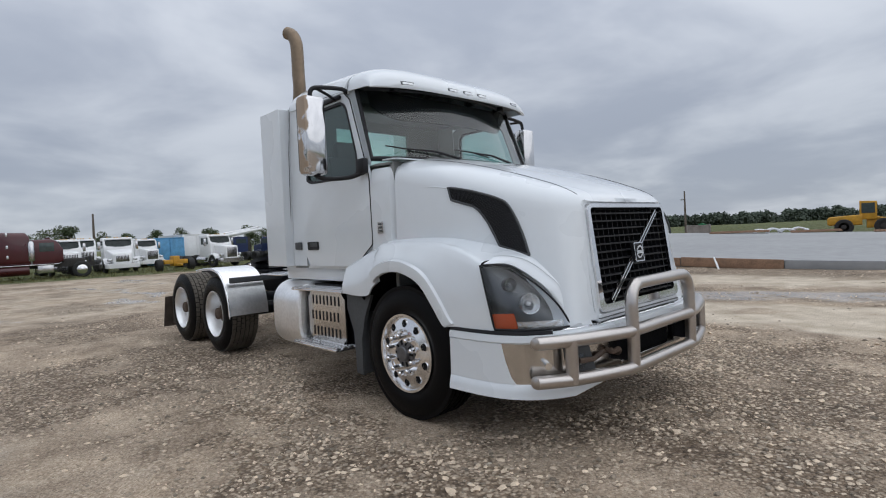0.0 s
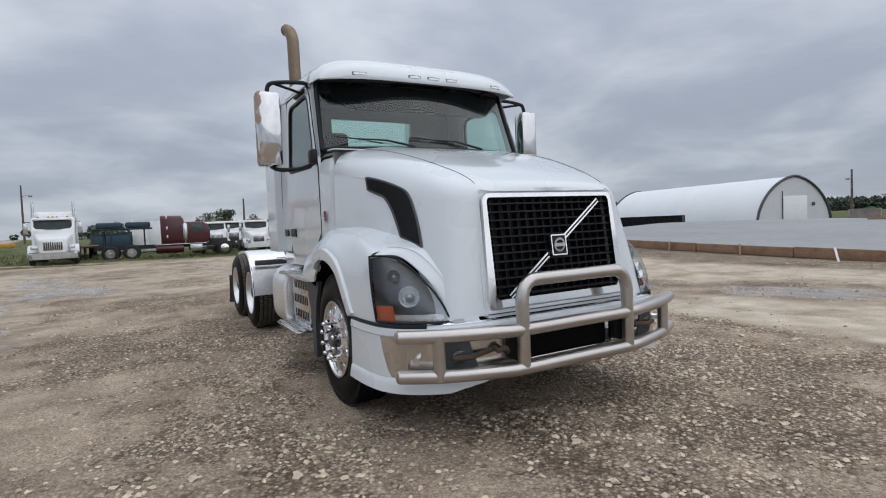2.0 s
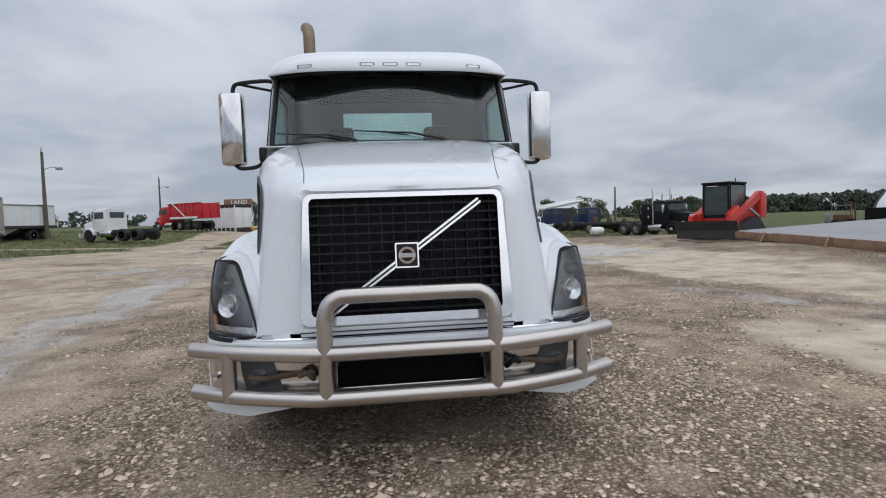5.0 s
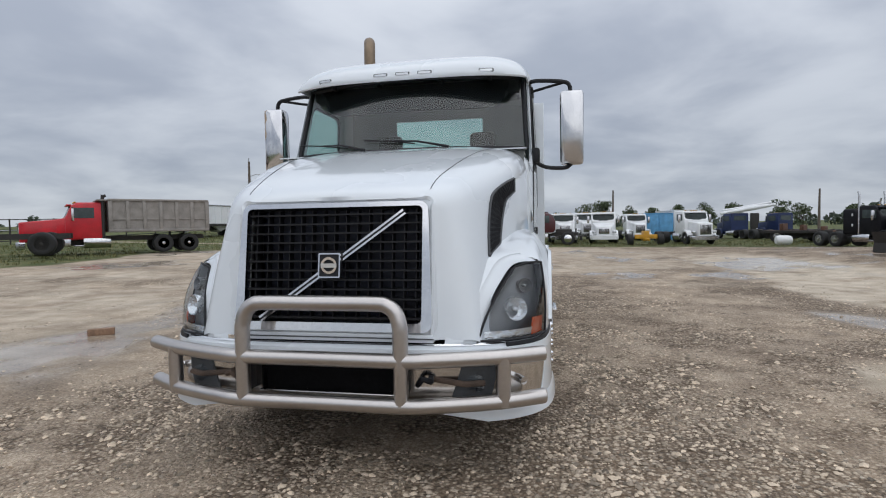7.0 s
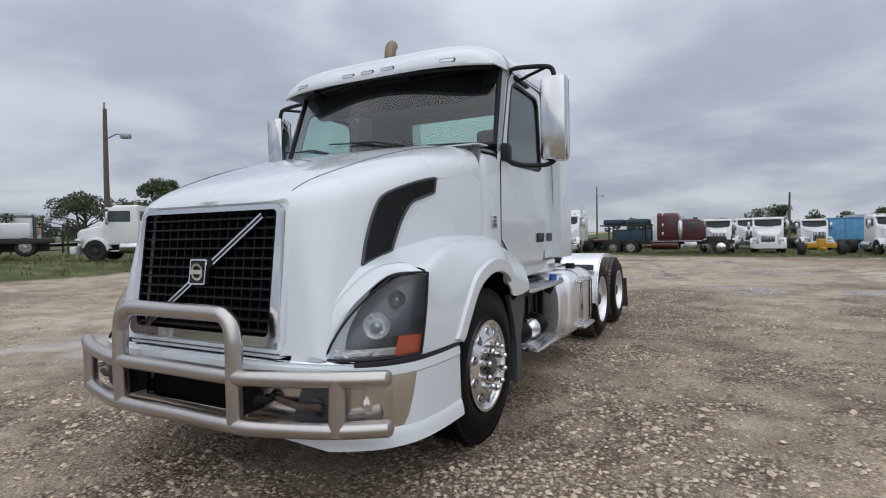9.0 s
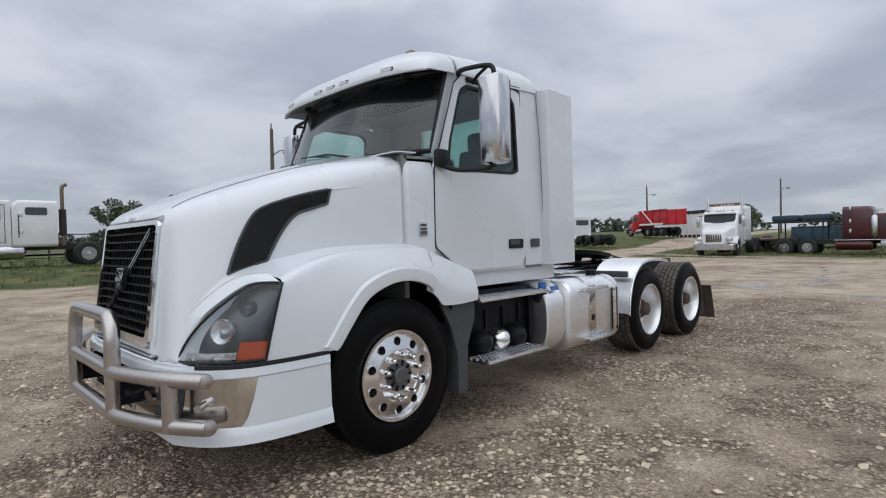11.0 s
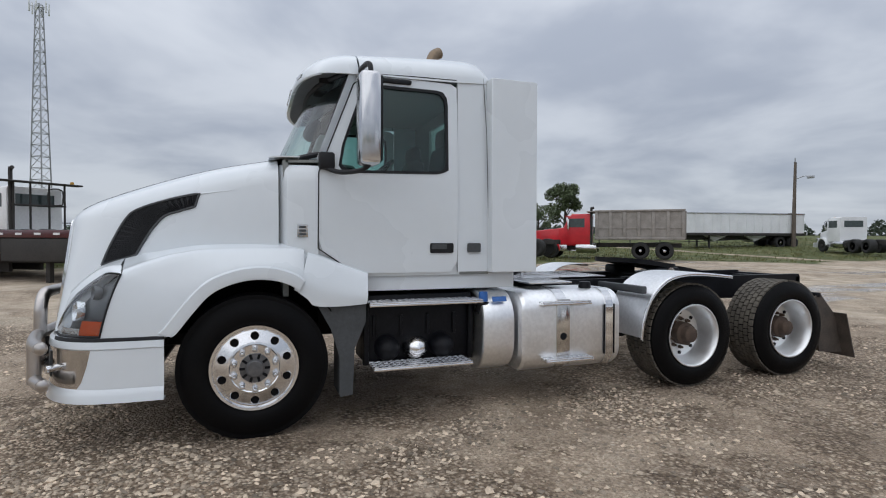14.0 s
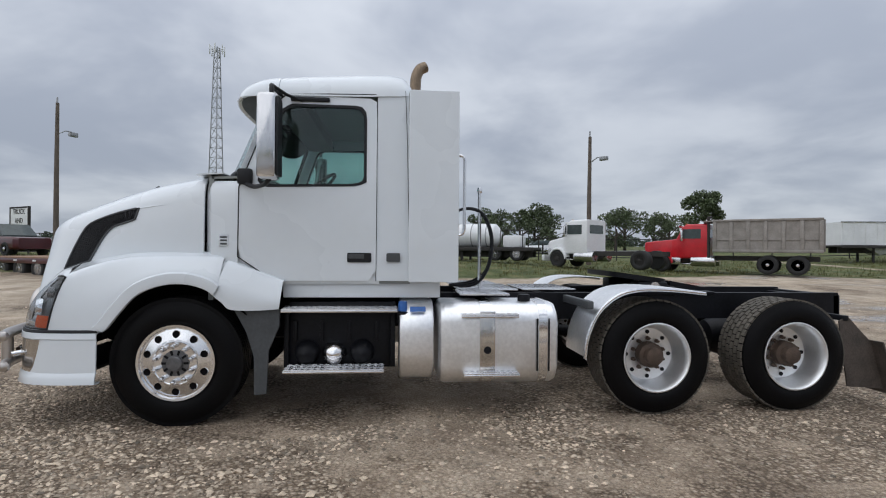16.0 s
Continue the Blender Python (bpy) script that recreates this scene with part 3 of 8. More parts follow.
part("badge_ring", lathe([(0.048, -0.006), (0.048, 0.004), (0.034, 0.004), (0.034, -0.006)], "y", 28, (0, yg(1.215) - 0.055, 1.215), True), M["chrome"], truck)
part("badge_band", box((-0.046, yg(1.215) - 0.066, 1.203), (0.046, yg(1.215) - 0.052, 1.227)), M["lens"], truck)

# fenders: from the headlamp edge over the wheel arch
for sx in (1, -1):
    low = [(1.19, -0.945, 0.775), (1.212, -0.78, 0.775), (1.222, -0.56, 0.775), (1.224, -0.495, 0.80), (1.224, -0.41, 0.91), (1.224, -0.30, 1.035), (1.224, -0.19, 1.10), (1.224, -0.04, 1.14), (1.224, 0.11, 1.138), (1.222, 0.24, 1.10), (1.218, 0.30, 1.05)]
    mid = [(1.195, -0.90, 0.98), (1.20, -0.76, 1.00), (1.205, -0.62, 1.03), (1.206, -0.54, 1.05), (1.206, -0.47, 1.09), (1.206, -0.35, 1.16), (1.205, -0.22, 1.21), (1.204, -0.04, 1.235), (1.203, 0.13, 1.235), (1.20, 0.27, 1.21), (1.195, 0.335, 1.18)]
    top = [(1.168, -0.825, 1.19), (1.155, -0.72, 1.235), (1.145, -0.62, 1.27), (1.14, -0.54, 1.295), (1.135, -0.46, 1.31), (1.13, -0.37, 1.328), (1.128, -0.20, 1.338), (1.125, -0.02, 1.346), (1.122, 0.16, 1.350), (1.12, 0.28, 1.343), (1.115, 0.345, 1.33)]
    sho = [(1.06, -0.84, 1.235), (1.06, -0.73, 1.275), (1.06, -0.62, 1.305), (1.06, -0.54, 1.325), (1.065, -0.46, 1.34), (1.07, -0.37, 1.358), (1.075, -0.20, 1.368), (1.08, -0.02, 1.374), (1.08, 0.16, 1.372), (1.085, 0.28, 1.365), (1.085, 0.35, 1.35)]
    inn = [(0.885, -0.855, 1.30), (0.905, -0.74, 1.33), (0.925, -0.63, 1.35), (0.94, -0.55, 1.365), (0.955, -0.47, 1.38), (0.975, -0.37, 1.392), (1.0, -0.20, 1.40), (1.015, -0.02, 1.402), (1.03, 0.16, 1.40), (1.04, 0.27, 1.385), (1.04, 0.36, 1.365)]
    lip = [(x - 0.02, y, z - 0.002) for x, y, z in low]
    rows = refine([[Vector(p) for p in r] for r in zip(lip, low, mid, top, sho, inn)], 3)
    rows = [[r[0]] + smooth_line(r[1:], 4) for r in rows]
    bm = sheet(rows, 0.0)
    if sx < 0:
        flip_x(bm)
    fender = part("fender", bm, M["white"], truck, "white flared front fender", sharp=50)
    # shoulder that runs down between headlamp and nose
    outer = smooth_line([(0.826, -1.275, 0.77), (0.832, -1.272, 0.80), (0.897, -1.185, 1.00), (0.945, -1.09, 1.10), (1.005, -0.97, 1.185), (1.085, -0.895, 1.205), (1.168, -0.825, 1.19)], 5)
    inner = smooth_line([(0.66, -1.325, 0.77), (0.66, -1.32, 0.80), (0.71, -1.255, 1.00), (0.745, -1.18, 1.11), (0.795, -1.06, 1.22), (0.84, -0.955, 1.27), (0.885, -0.855, 1.30)], 5)
    rows = []
    for a, b in zip(outer, inner):
        c = a.lerp(b, 0.5) + Vector((0.012, -0.012, 0.012))
        rows.append(smooth_line([a + Vector((-0.02, 0.03, -0.01)), a, a.lerp(b, 0.25).lerp(c, 0.7), c, b], 3))
    bm = sheet(rows, 0.0)
    if sx < 0:
        flip_x(bm)
    part("fender_front", bm, M["white"], truck, sharp=60)
    # raised lip round the arch
    arch = smooth_line([(1.224, -0.525, 0.772), (1.226, -0.49, 0.80), (1.227, -0.405, 0.912), (1.227, -0.297, 1.038), (1.227, -0.19, 1.102), (1.227, -0.04, 1.143), (1.227, 0.11, 1.141), (1.224, 0.24, 1.10), (1.218, 0.30, 1.055)], 4)
    rows = []
    for p in arch:
        d = Vector((0, p.y - 0.03, p.z - 0.55)).normalized()
        rows.append([p + Vector((-0.028, 0, 0)), p + Vector((0.010, 0, 0)), p + Vector((0.014, 0, 0)) + d * 0.02, p + Vector((0.010, 0, 0)) + d * 0.080, p + Vector((-0.014, 0, 0)) + d * 0.093])
    bm = sheet(rows)
    if sx < 0:
        flip_x(bm)
    part("arch_flare", bm, M["white"], truck, sharp=40)
    # rear quarter of the fender, fixed to the cab
    low2 = [(1.205, 0.29, 1.05), (1.205, 0.36, 0.995), (1.20, 0.42, 0.94), (1.195, 0.60, 0.93), (1.185, 0.80, 0.94)]
    mid2 = [(1.20, 0.325, 1.16), (1.20, 0.40, 1.12), (1.197, 0.48, 1.08), (1.19, 0.64, 1.04), (1.185, 0.81, 1.01)]
    top2 = [(1.125, 0.365, 1.30), (1.125, 0.43, 1.28), (1.125, 0.51, 1.255), (1.125, 0.66, 1.20), (1.125, 0.82, 1.15)]
    inn2 = [(1.07, 0.38, 1.335), (1.075, 0.44, 1.32), (1.08, 0.52, 1.29), (1.08, 0.67, 1.23), (1.08, 0.83, 1.17)]
    rows = [smooth_line(r, 4) for r in refine([[Vector(p) for p in r] for r in zip(low2, mid2, top2, inn2)], 4)]
    bm = sheet(rows, 0.015)
    if sx < 0:
        flip_x(bm)
    part("fender_rear", bm, M["white"], truck, sharp=50)
    # groove and step between the two fender pieces
    bm = sheet([[(1.185, 0.27, 1.06), (1.18, 0.33, 1.03)], [(1.175, 0.31, 1.19), (1.17, 0.36, 1.16)], [(1.09, 0.345, 1.325), (1.09, 0.38, 1.30)]], 0.01)
    if sx < 0:
        flip_x(bm)
    part("fender_step", bm, M["white"], truck)
    part("wheel_well", plate([(-0.62, 0.80), (-0.5, 1.0), (-0.3, 1.12), (0, 1.17), (0.25, 1.12), (0.42, 1.0), (0.5, 0.8), (0.5, 0.7), (-0.62, 0.7)], 0.02, lambda u, v, w: (sx * (0.62 + w), u, v)), M["dull_black"], truck)
    liner = [[(sx * x, 0.03 + 0.632 * math.cos(a), 0.525 + 0.632 * math.sin(a)) for x in (0.60, 0.9, 1.195 if 38 < d < 160 else 1.13)] for d, a in [(14 + 6.5 * k, radians(14 + 6.5 * k)) for k in range(24)]]
    part("wheel_well_liner", sheet(liner, 0.008), M["dull_black"], truck)
    part("mud_flap", box((sx * 0.85 if sx > 0 else -1.14, 0.60, 0.25), (1.14 if sx > 0 else -0.85, 0.625, 0.95), 0.004), M["grey_plastic"], truck, "dark grey plastic mud flap")
    part("splash_panel", plate([(0.44, 0.935), (0.80, 0.935), (0.80, 0.80), (0.715, 0.60), (0.70, 0.25), (0.605, 0.24), (0.60, 0.55), (0.54, 0.75)], 0.03, lambda u, v, w: (sx * (1.15 - w), u, v)), M["grey_plastic"], truck, "dark grey plastic splash panel")
    # headlamp
    A, B, C, D = Vector((0.835, -1.275, 0.79)), Vector((1.19, -0.945, 0.79)), Vector((1.17, -0.825, 1.195)), Vector((1.02, -0.955, 1.175))
    E1 = Vector((0.905, -1.175, 0.985))

    def lamp_pt(u, v, off=0.0):
        lo = A.lerp(B, u) + Vector((0.055, -0.06, 0)) * (4 * u * (1 - u))
        le = (1 - v) ** 2 * A + 2 * v * (1 - v) * (2 * E1 - 0.5 * A - 0.5 * D) + v * v * D
        hi = D.lerp(C, u) + Vector((0.01, -0.02, 0.012)) * (4 * u * (1 - u))
        ri = B.lerp(C, v) + Vector((0.012, -0.01, 0)) * (4 * v * (1 - v))
        p = lo.lerp(hi, v) + le.lerp(ri, u) - (A.lerp(B, u)).lerp(D.lerp(C, u), v)
        nrm = Vector((0.62, -0.70, 0.35)).normalized()
        return p + nrm * (0.03 * 16 * u * (1 - u) * v * (1 - v) + off)

    def lamp_sheet(u0, u1, v0, v1, off, nu=12, nv=12, thick=0.0):
        bm = sheet([[lamp_pt(lerp(u0, u1, i / nu), lerp(v0, v1, j / nv), off) for i in range(nu + 1)] for j in range(nv + 1)], thick)
        return flip_x(bm) if sx < 0 else bm

    head = part("headlamp", lamp_sheet(-0.02, 1.02, -0.02, 1.02, -0.075), M["lamp_body"], truck, "dark smoked headlamp")
    part("lamp_cover", lamp_sheet(0, 1, 0, 1, 0.004), M["lamp_glass"], head)
    edge = [lamp_pt(k / 10, 0, 0.004) for k in range(10)] + [lamp_pt(1, k / 10, 0.004) for k in range(10)] + [lamp_pt(1 - k / 10, 1, 0.004) for k in range(10)] + [lamp_pt(0, 1 - k / 10, 0.004) for k in range(11)]
    bm = tube(edge, 0.007, 6)
    part("lamp_seal", flip_x(bm) if sx < 0 else bm, M["black"], head)
    part("turn_reflector", lamp_sheet(0.70, 0.985, 0.03, 0.25, -0.02, 6, 5, 0.01), M["amber"], head, "orange turn reflector")
    part("lower_lens", lamp_sheet(0.06, 0.69, 0.03, 0.13, -0.02, 8, 3, 0.01), M["lamp_chrome"], head, "clear lower lens strip")
    for u, v, r in ((0.40, 0.40, 0.062), (0.52, 0.70, 0.040)):
        c = lamp_pt(u, v, -0.045)
        aim = look((0, 0, 0), (0.45, -0.88, 0.10)) @ pose(0, 0, 0, 90, 0, 0)
        prof = [(r * 0.22, -0.040), (r * 0.55, -0.030), (r * 0.85, -0.012), (r * 0.98, 0.004), (r * 1.06, 0.010), (r * 1.10, 0.004), (r * 1.12, -0.035)]
        bulb = [(0.0, 0.002), (r * 0.16, -0.002), (r * 0.24, -0.012), (r * 0.24, -0.042)]
        for name, pr, mm in (("reflector_bowl", [(p, -q) for p, q in prof], M["lamp_chrome"]), ("bulb", [(p, -q) for p, q in bulb], M["lens"])):
            bm = lathe(pr, "y", 28, caps=False)
            bmesh.ops.transform(bm, matrix=aim, verts=bm.verts)
            bmesh.ops.translate(bm, vec=c, verts=bm.verts)
            part(name, flip_x(bm) if sx < 0 else bm, mm if r > 0.05 or name == "bulb" else M["lamp_body"], head)

# ---- wheels ----
def tread_blocks(bm, R, half, rows_n, count, depth=0.012):
    """Raised tread blocks round the crown."""
    for r in range(rows_n):
        x0 = -half + 2 * half * r / rows_n + 0.006
        x1 = -half + 2 * half * (r + 1) / rows_n - 0.006
        for k in range(count):
            a0 = 2 * math.pi * (k + 0.5 * (r % 2)) / count
            a1 = a0 + 2 * math.pi / count * 0.84
            vs = []
            for rad in (R - 0.004, R + depth):
                for x, a in ((x0, a0), (x1, a0), (x1, a1), (x0, a1)):
                    vs.append(bm.verts.new((x, rad * math.cos(a), rad * math.sin(a))))
            for f in ((4, 5, 6, 7), (0, 1, 5, 4), (1, 2, 6, 5), (2, 3, 7, 6), (3, 0, 4, 7)):
                bm.faces.new([vs[i] for i in f])


def wheel(parent, at, side, front=True):
    """Outer face looks to +x before turning to its side."""
    m = pose(*at, 0, 0, 0 if side > 0 else 180)
    w = new("wheel")
    w.parent = parent
    w.matrix_basis = m
    R, h = (0.51, 0.14) if front else (0.495, 0.20)
    prof = [(0.30, h - 0.012), (0.315, h + 0.004), (0.36, h + 0.016), (0.42, h + 0.012), (R - 0.045, h - 0.005), (R - 0.012, h - 0.022), (R, h - 0.05), (R, -h + 0.05), (R - 0.012, -h + 0.022), (R - 0.045, -h + 0.005), (0.40, -h - 0.01), (0.30, -h + 0.01)]
    part("tyre", lathe(prof, "x", 72, caps=False), M["tyre"], w, "black rubber tyre")
    bm = bmesh.new()
    if front:
        for r in range(5):
            x = -0.105 + r * 0.0525
            add_lathe(bm, [(R - 0.003, x - 0.019), (R + 0.008, x - 0.018), (R + 0.008, x + 0.018), (R - 0.003, x + 0.019)], "x", 56)
    else:
        tread_blocks(bm, R, h - 0.03, 6, 46)
    part("tread", bm, M["tyre"] if front else M["tread"], w, "dusty tread blocks", smooth=False)
    if front:
        # bright disc with ten hand holes
        bm = bmesh.new()
        add_lathe(bm, [(0.306, h + 0.004), (0.303, h + 0.016), (0.287, h + 0.014), (0.278, h - 0.008), (0.268, h - 0.008)], "x", 80, caps=False)
        add_lathe(bm, [(0.188, h + 0.019), (0.172, h + 0.022), (0.165, h + 0.016), (0.12, h + 0.012), (0.10, h + 0.012)], "x", 80, caps=False)

        def disc_pt(r, a):
            return (table([0.188, 0.268], [h + 0.019, h - 0.008], r), r * math.cos(a), r * math.sin(a))

        # ten sectors, each a sheet round its hole
        for k in range(10):
            mid_a, steps = 2 * math.pi * (k + 0.5) / 10, 40
            rings = []
            for grow in (0.0, 0.35, 0.7, 1.0):
                ring = []
                for i in range(steps):
                    b = 2 * math.pi * i / steps
                    c, q = math.cos(b), math.sin(b)
                    f = 1 / max(abs(c), abs(q))
                    inner_r, inner_a = 0.229 + 0.029 * c, mid_a + 0.029 * q / 0.229
                    outer_r, outer_a = 0.228 + 0.04 * c * f, mid_a + math.pi / 10 * q * f
                    ring.append(bm.verts.new(disc_pt(lerp(inner_r, outer_r, grow), lerp(inner_a, outer_a, grow))))
                rings.append(ring)
            for a, b in zip(rings, rings[1:]):
                for i in range(steps):
                    bm.faces.new((a[i], a[(i + 1) % steps], b[(i + 1) % steps], b[i]))
        bmesh.ops.remove_doubles(bm, verts=bm.verts, dist=5e-4)
        disc = part("rim", bm, M["alu"], w, "polished aluminium disc with ten holes")
        for k in range(10):
            a = 2 * math.pi * (k + 0.5) / 10
            part("hole_edge", lathe([(0.0285, h - 0.018), (0.0325, h + 0.002), (0.029, h + 0.0085), (0.0265, h - 0.018)], "x", 20, (0, 0.229 * math.cos(a), 0.229 * math.sin(a)), True), M["alu"], disc)
        part("brake_drum", lathe([(0.0, 0.02), (0.29, 0.02), (0.29, -0.08)], "x", 32), M["frame"], w)
        for k in range(10):
            a = 2 * math.pi * (k + 0.5) / 10
            part("lug_nut", lathe([(0.021, h + 0.01), (0.021, h + 0.018), (0.019, h + 0.02), (0.019, h + 0.072), (0.017, h + 0.082), (0.010, h + 0.090), (0.0, h + 0.092)], "x", 10, (0, 0.143 * math.cos(a), 0.143 * math.sin(a))), M["chrome"], disc)
        hub = part("hub", lathe([(0.105, h), (0.104, h + 0.02), (0.062, h + 0.024), (0.06, h + 0.045), (0.052, h + 0.052), (0.0, h + 0.054)], "x", 28), M["hub_grey"], w, "dark grey steel hub")
        for k in range(10):
            part("hub_slot", box((h + 0.018, 0.066, -0.009), (h + 0.0265, 0.104, 0.009), 0, Matrix.Rotation(2 * math.pi * k / 10, 4, "X")), M["frame"], hub, smooth=False)
    else:
        # deep dish of a wide single wheel
        part("rim", lathe([(0.300, h - 0.004), (0.306, h + 0.010), (0.296, h + 0.012), (0.280, h - 0.006), (0.272, h - 0.05), (0.255, h - 0.10), (0.248, h - 0.17), (0.235, h - 0.19), (0.11, h - 0.185), (0.10, h - 0.19)], "x", 48, caps=False), M["rim_alu"], w, "bright deep-dish aluminium rim")
        for k in range(8):
            a = 2 * math.pi * k / 8
            part("vent_hole", lathe([(0.0, h - 0.178), (0.018, h - 0.178), (0.018, h - 0.2)], "x", 12, (0, 0.2 * math.cos(a), 0.2 * math.sin(a))), M["frame"], w)
        hub = part("hub", lathe([(0.115, h - 0.20), (0.112, h - 0.10), (0.08, h - 0.085), (0.075, h - 0.03), (0.06, h - 0.02), (0.0, h - 0.018)], "x", 20), M["rust"], w, "rusty drive hub")
        for k in range(10):
            a = 2 * math.pi * (k + 0.5) / 10
            part("lug_nut", lathe([(0.018, h - 0.19), (0.018, h - 0.165), (0.012, h - 0.163), (0.012, h - 0.14), (0.0, h - 0.14)], "x", 8, (0, 0.143 * math.cos(a), 0.143 * math.sin(a))), M["rust"], hub)
    return w


REAR1, REAR2 = 4.02, 5.32
for sx in (1, -1):
    wheel(truck, (sx * 1.015, 0, 0.512), sx, True)
    wheel(truck, (sx * 0.93, REAR1, 0.505), sx, False)
    wheel(truck, (sx * 0.93, REAR2, 0.505), sx, False)

# ---- cab ----
def side_pt(sx):
    """Side skin: u along the truck, v up; leans in slightly above the belt."""
    return lambda u, v, w: (sx * (1.095 - w - 0.035 * max(0, v - 1.9) / 0.8 - 0.012 * max(0, 1.5 - v) / 0.35), u, v)


WIN = [(1.49, 1.99), (1.49, 2.57), (1.44, 2.635), (0.86, 2.635), (0.78, 2.58), (0.63, 2.15), (0.60, 1.97), (0.66, 1.935), (1.42, 1.955)]
DOOR = [(1.572, 1.165), (1.572, 2.70), (0.83, 2.715), (0.72, 2.62), (0.455, 1.93), (0.45, 1.36), (0.735, 1.165)]
for sx in (1, -1):
    f = side_pt(sx)
    n = 72
    # match both outlines by angle about the window's middle
    def by_angle(pts, c=(1.05, 2.15)):
        res = []
        for k in range(n):
            a = 2 * math.pi * k / n
            d = Vector((math.cos(a), math.sin(a)))
            best = None
            for p, q in zip(pts, pts[1:] + pts[:1]):
                p, q = Vector(p) - Vector(c), Vector(q) - Vector(c)
                e = q - p
                den = d.x * e.y - d.y * e.x
                if abs(den) < 1e-9:
                    continue
                t = (p.x * e.y - p.y * e.x) / den
                s = (p.x * d.y - p.y * d.x) / den
                if t > 0 and -1e-6 <= s <= 1 + 1e-6 and (best is None or t > best):
                    best = t
            res.append((c[0] + d.x * best, c[1] + d.y * best))
        return res

    door = part("door", ring_plate(by_angle(DOOR), by_angle(WIN), 0.03, f), M["white"], truck, "white cab door", sharp=30)
    grown = [(1.05 + (u - 1.05) * 1.0, v) for u, v in WIN]
    inner = [(1.05 + (u - 1.05) * 0.945, 2.28 + (v - 2.28) * 0.935) for u, v in WIN]
    part("window_seal", ring_plate(by_angle(grown), by_angle(inner), 0.025, lambda u, v, w: f(u, v, w - 0.004)), M["black"], door)
    pane = part("side_window", plate([(1.05 + (u - 1.05) * 0.96, 2.28 + (v - 2.28) * 0.95) for u, v in WIN], 0.005, lambda u, v, w: f(u, v, w + 0.012)), M["glass_dark"], door, smooth=False)
    pane.visible_shadow = False
    # handle, latch and maker's plate
    hb = part("door_handle", plate(round_rect(1.335, 1.32, 1.535, 1.40, 0.012), 0.008, lambda u, v, w: f(u, v, w - 0.006)), M["black"], door, "black recessed door handle")
    part("handle_grip", plate(round_rect(1.345, 1.352, 1.475, 1.392, 0.008), 0.012, lambda u, v, w: f(u, v, w - 0.014)), M["grey_plastic"], hb)
    part("side_latch", plate(round_rect(1.66, 1.325, 1.775, 1.40, 0.012), 0.014, lambda u, v, w: f(u, v, w - 0.012)), M["grey_plastic"], truck, "grey storage latch")
    bdg = part("side_badge", plate(round_rect(0.30, 1.445, 0.375, 1.54, 0.004), 0.006, lambda u, v, w: (sx * (1.092 - w), u, v)), M["chrome"], truck, "small chrome side badge")
    for k in range(3):
        part("badge_line", box((min(sx * 1.093, sx * 1.095), 0.312, 1.458 + k * 0.027), (max(sx * 1.093, sx * 1.095), 0.363, 1.474 + k * 0.027)), M["grey_plastic"], bdg, smooth=False)
    # door gap lines
    gap = [(p[0], p[1]) for p in DOOR]
    pts = [f(u, v, -0.002) for u, v in gap]
    part("door_gap", tube(pts[2:], 0.0055, 6), M["black"], door)
    part("door_gap", tube(pts[:3], 0.0028, 6), M["grey_plastic"], door)
    # cowl between hood and door
    rows = []
    for v in (1.16, 1.3, 1.5, 1.7, 1.86, 1.93, 1.965, 1.985):
        k = max(0.0, (v - 1.86) / 0.125) ** 2 * 0.05
        rows.append([(sx * (1.00 - k), 0.175, v), (sx * (1.05 - k), 0.215, v), (sx * (1.066 - k), 0.23, v), (sx * (1.074 - k), 0.27, v), (sx * (1.085 - k), 0.36, v), (sx * (1.093 - k), 0.45 + max(0, v - 1.93) * 0.42, v)])
    part("cowl_side", sheet(rows, 0.015), M["white"], truck)
    # rear side panel and storage box
    part("side_panel", plate([(1.578, 1.165), (1.862, 1.165), (1.862, 2.76), (1.578, 2.715)], 0.03, f), M["white"], truck)
    part("door_backing", plate([(0.40, 1.14), (1.60, 1.14), (1.60, 1.50), (0.40, 1.50)], 0.01, lambda u, v, w: f(u, v, w + 0.022)), M["white"], truck)
    part("panel_seam", tube([(sx * 1.10, 1.85, 1.165), (sx * 1.098, 1.845, 1.6), (sx * 1.088, 1.83, 2.3), (sx * 1.06, 1.81, 2.77), (sx * 0.98, 1.80, 2.88)], 0.003, 6), M["grey_plastic"], truck)
    # windshield pillar
    a0, a1 = Vector((sx * 1.075, 0.47, 2.02)), Vector((sx * 1.03, 0.74, 2.74))
    bm = bmesh.new()
    add_grid(bm, [[a0 + Vector((0, -0.035, 0)), a0 + Vector((sx * 0.012, 0.03, 0)), a0 + Vector((sx * 0.004, 0.10, 0))], [a0.lerp(a1, 0.5) + Vector((0, -0.035, 0)), a0.lerp(a1, .5) + Vector((sx * 0.012, 0.03, 0)), a0.lerp(a1, .5) + Vector((0, 0.10, 0))], [a1 + Vector((0, -0.035, 0)), a1 + Vector((sx * .012, 0.03, 0)), a1 + Vector((0, 0.1, 0))]])
    bmesh.ops.solidify(bm, geom=bm.faces, thickness=0.03)
    part("windshield_pillar", bm, M["white"], truck)

# roof and sun visor: one rounded cross-section from gutter to gutter
def roof_z(x, crown, gutter=2.70):
    return gutter + (crown - gutter) * max(0.0, 1 - abs(x / 1.058) ** 5.5) ** 0.44


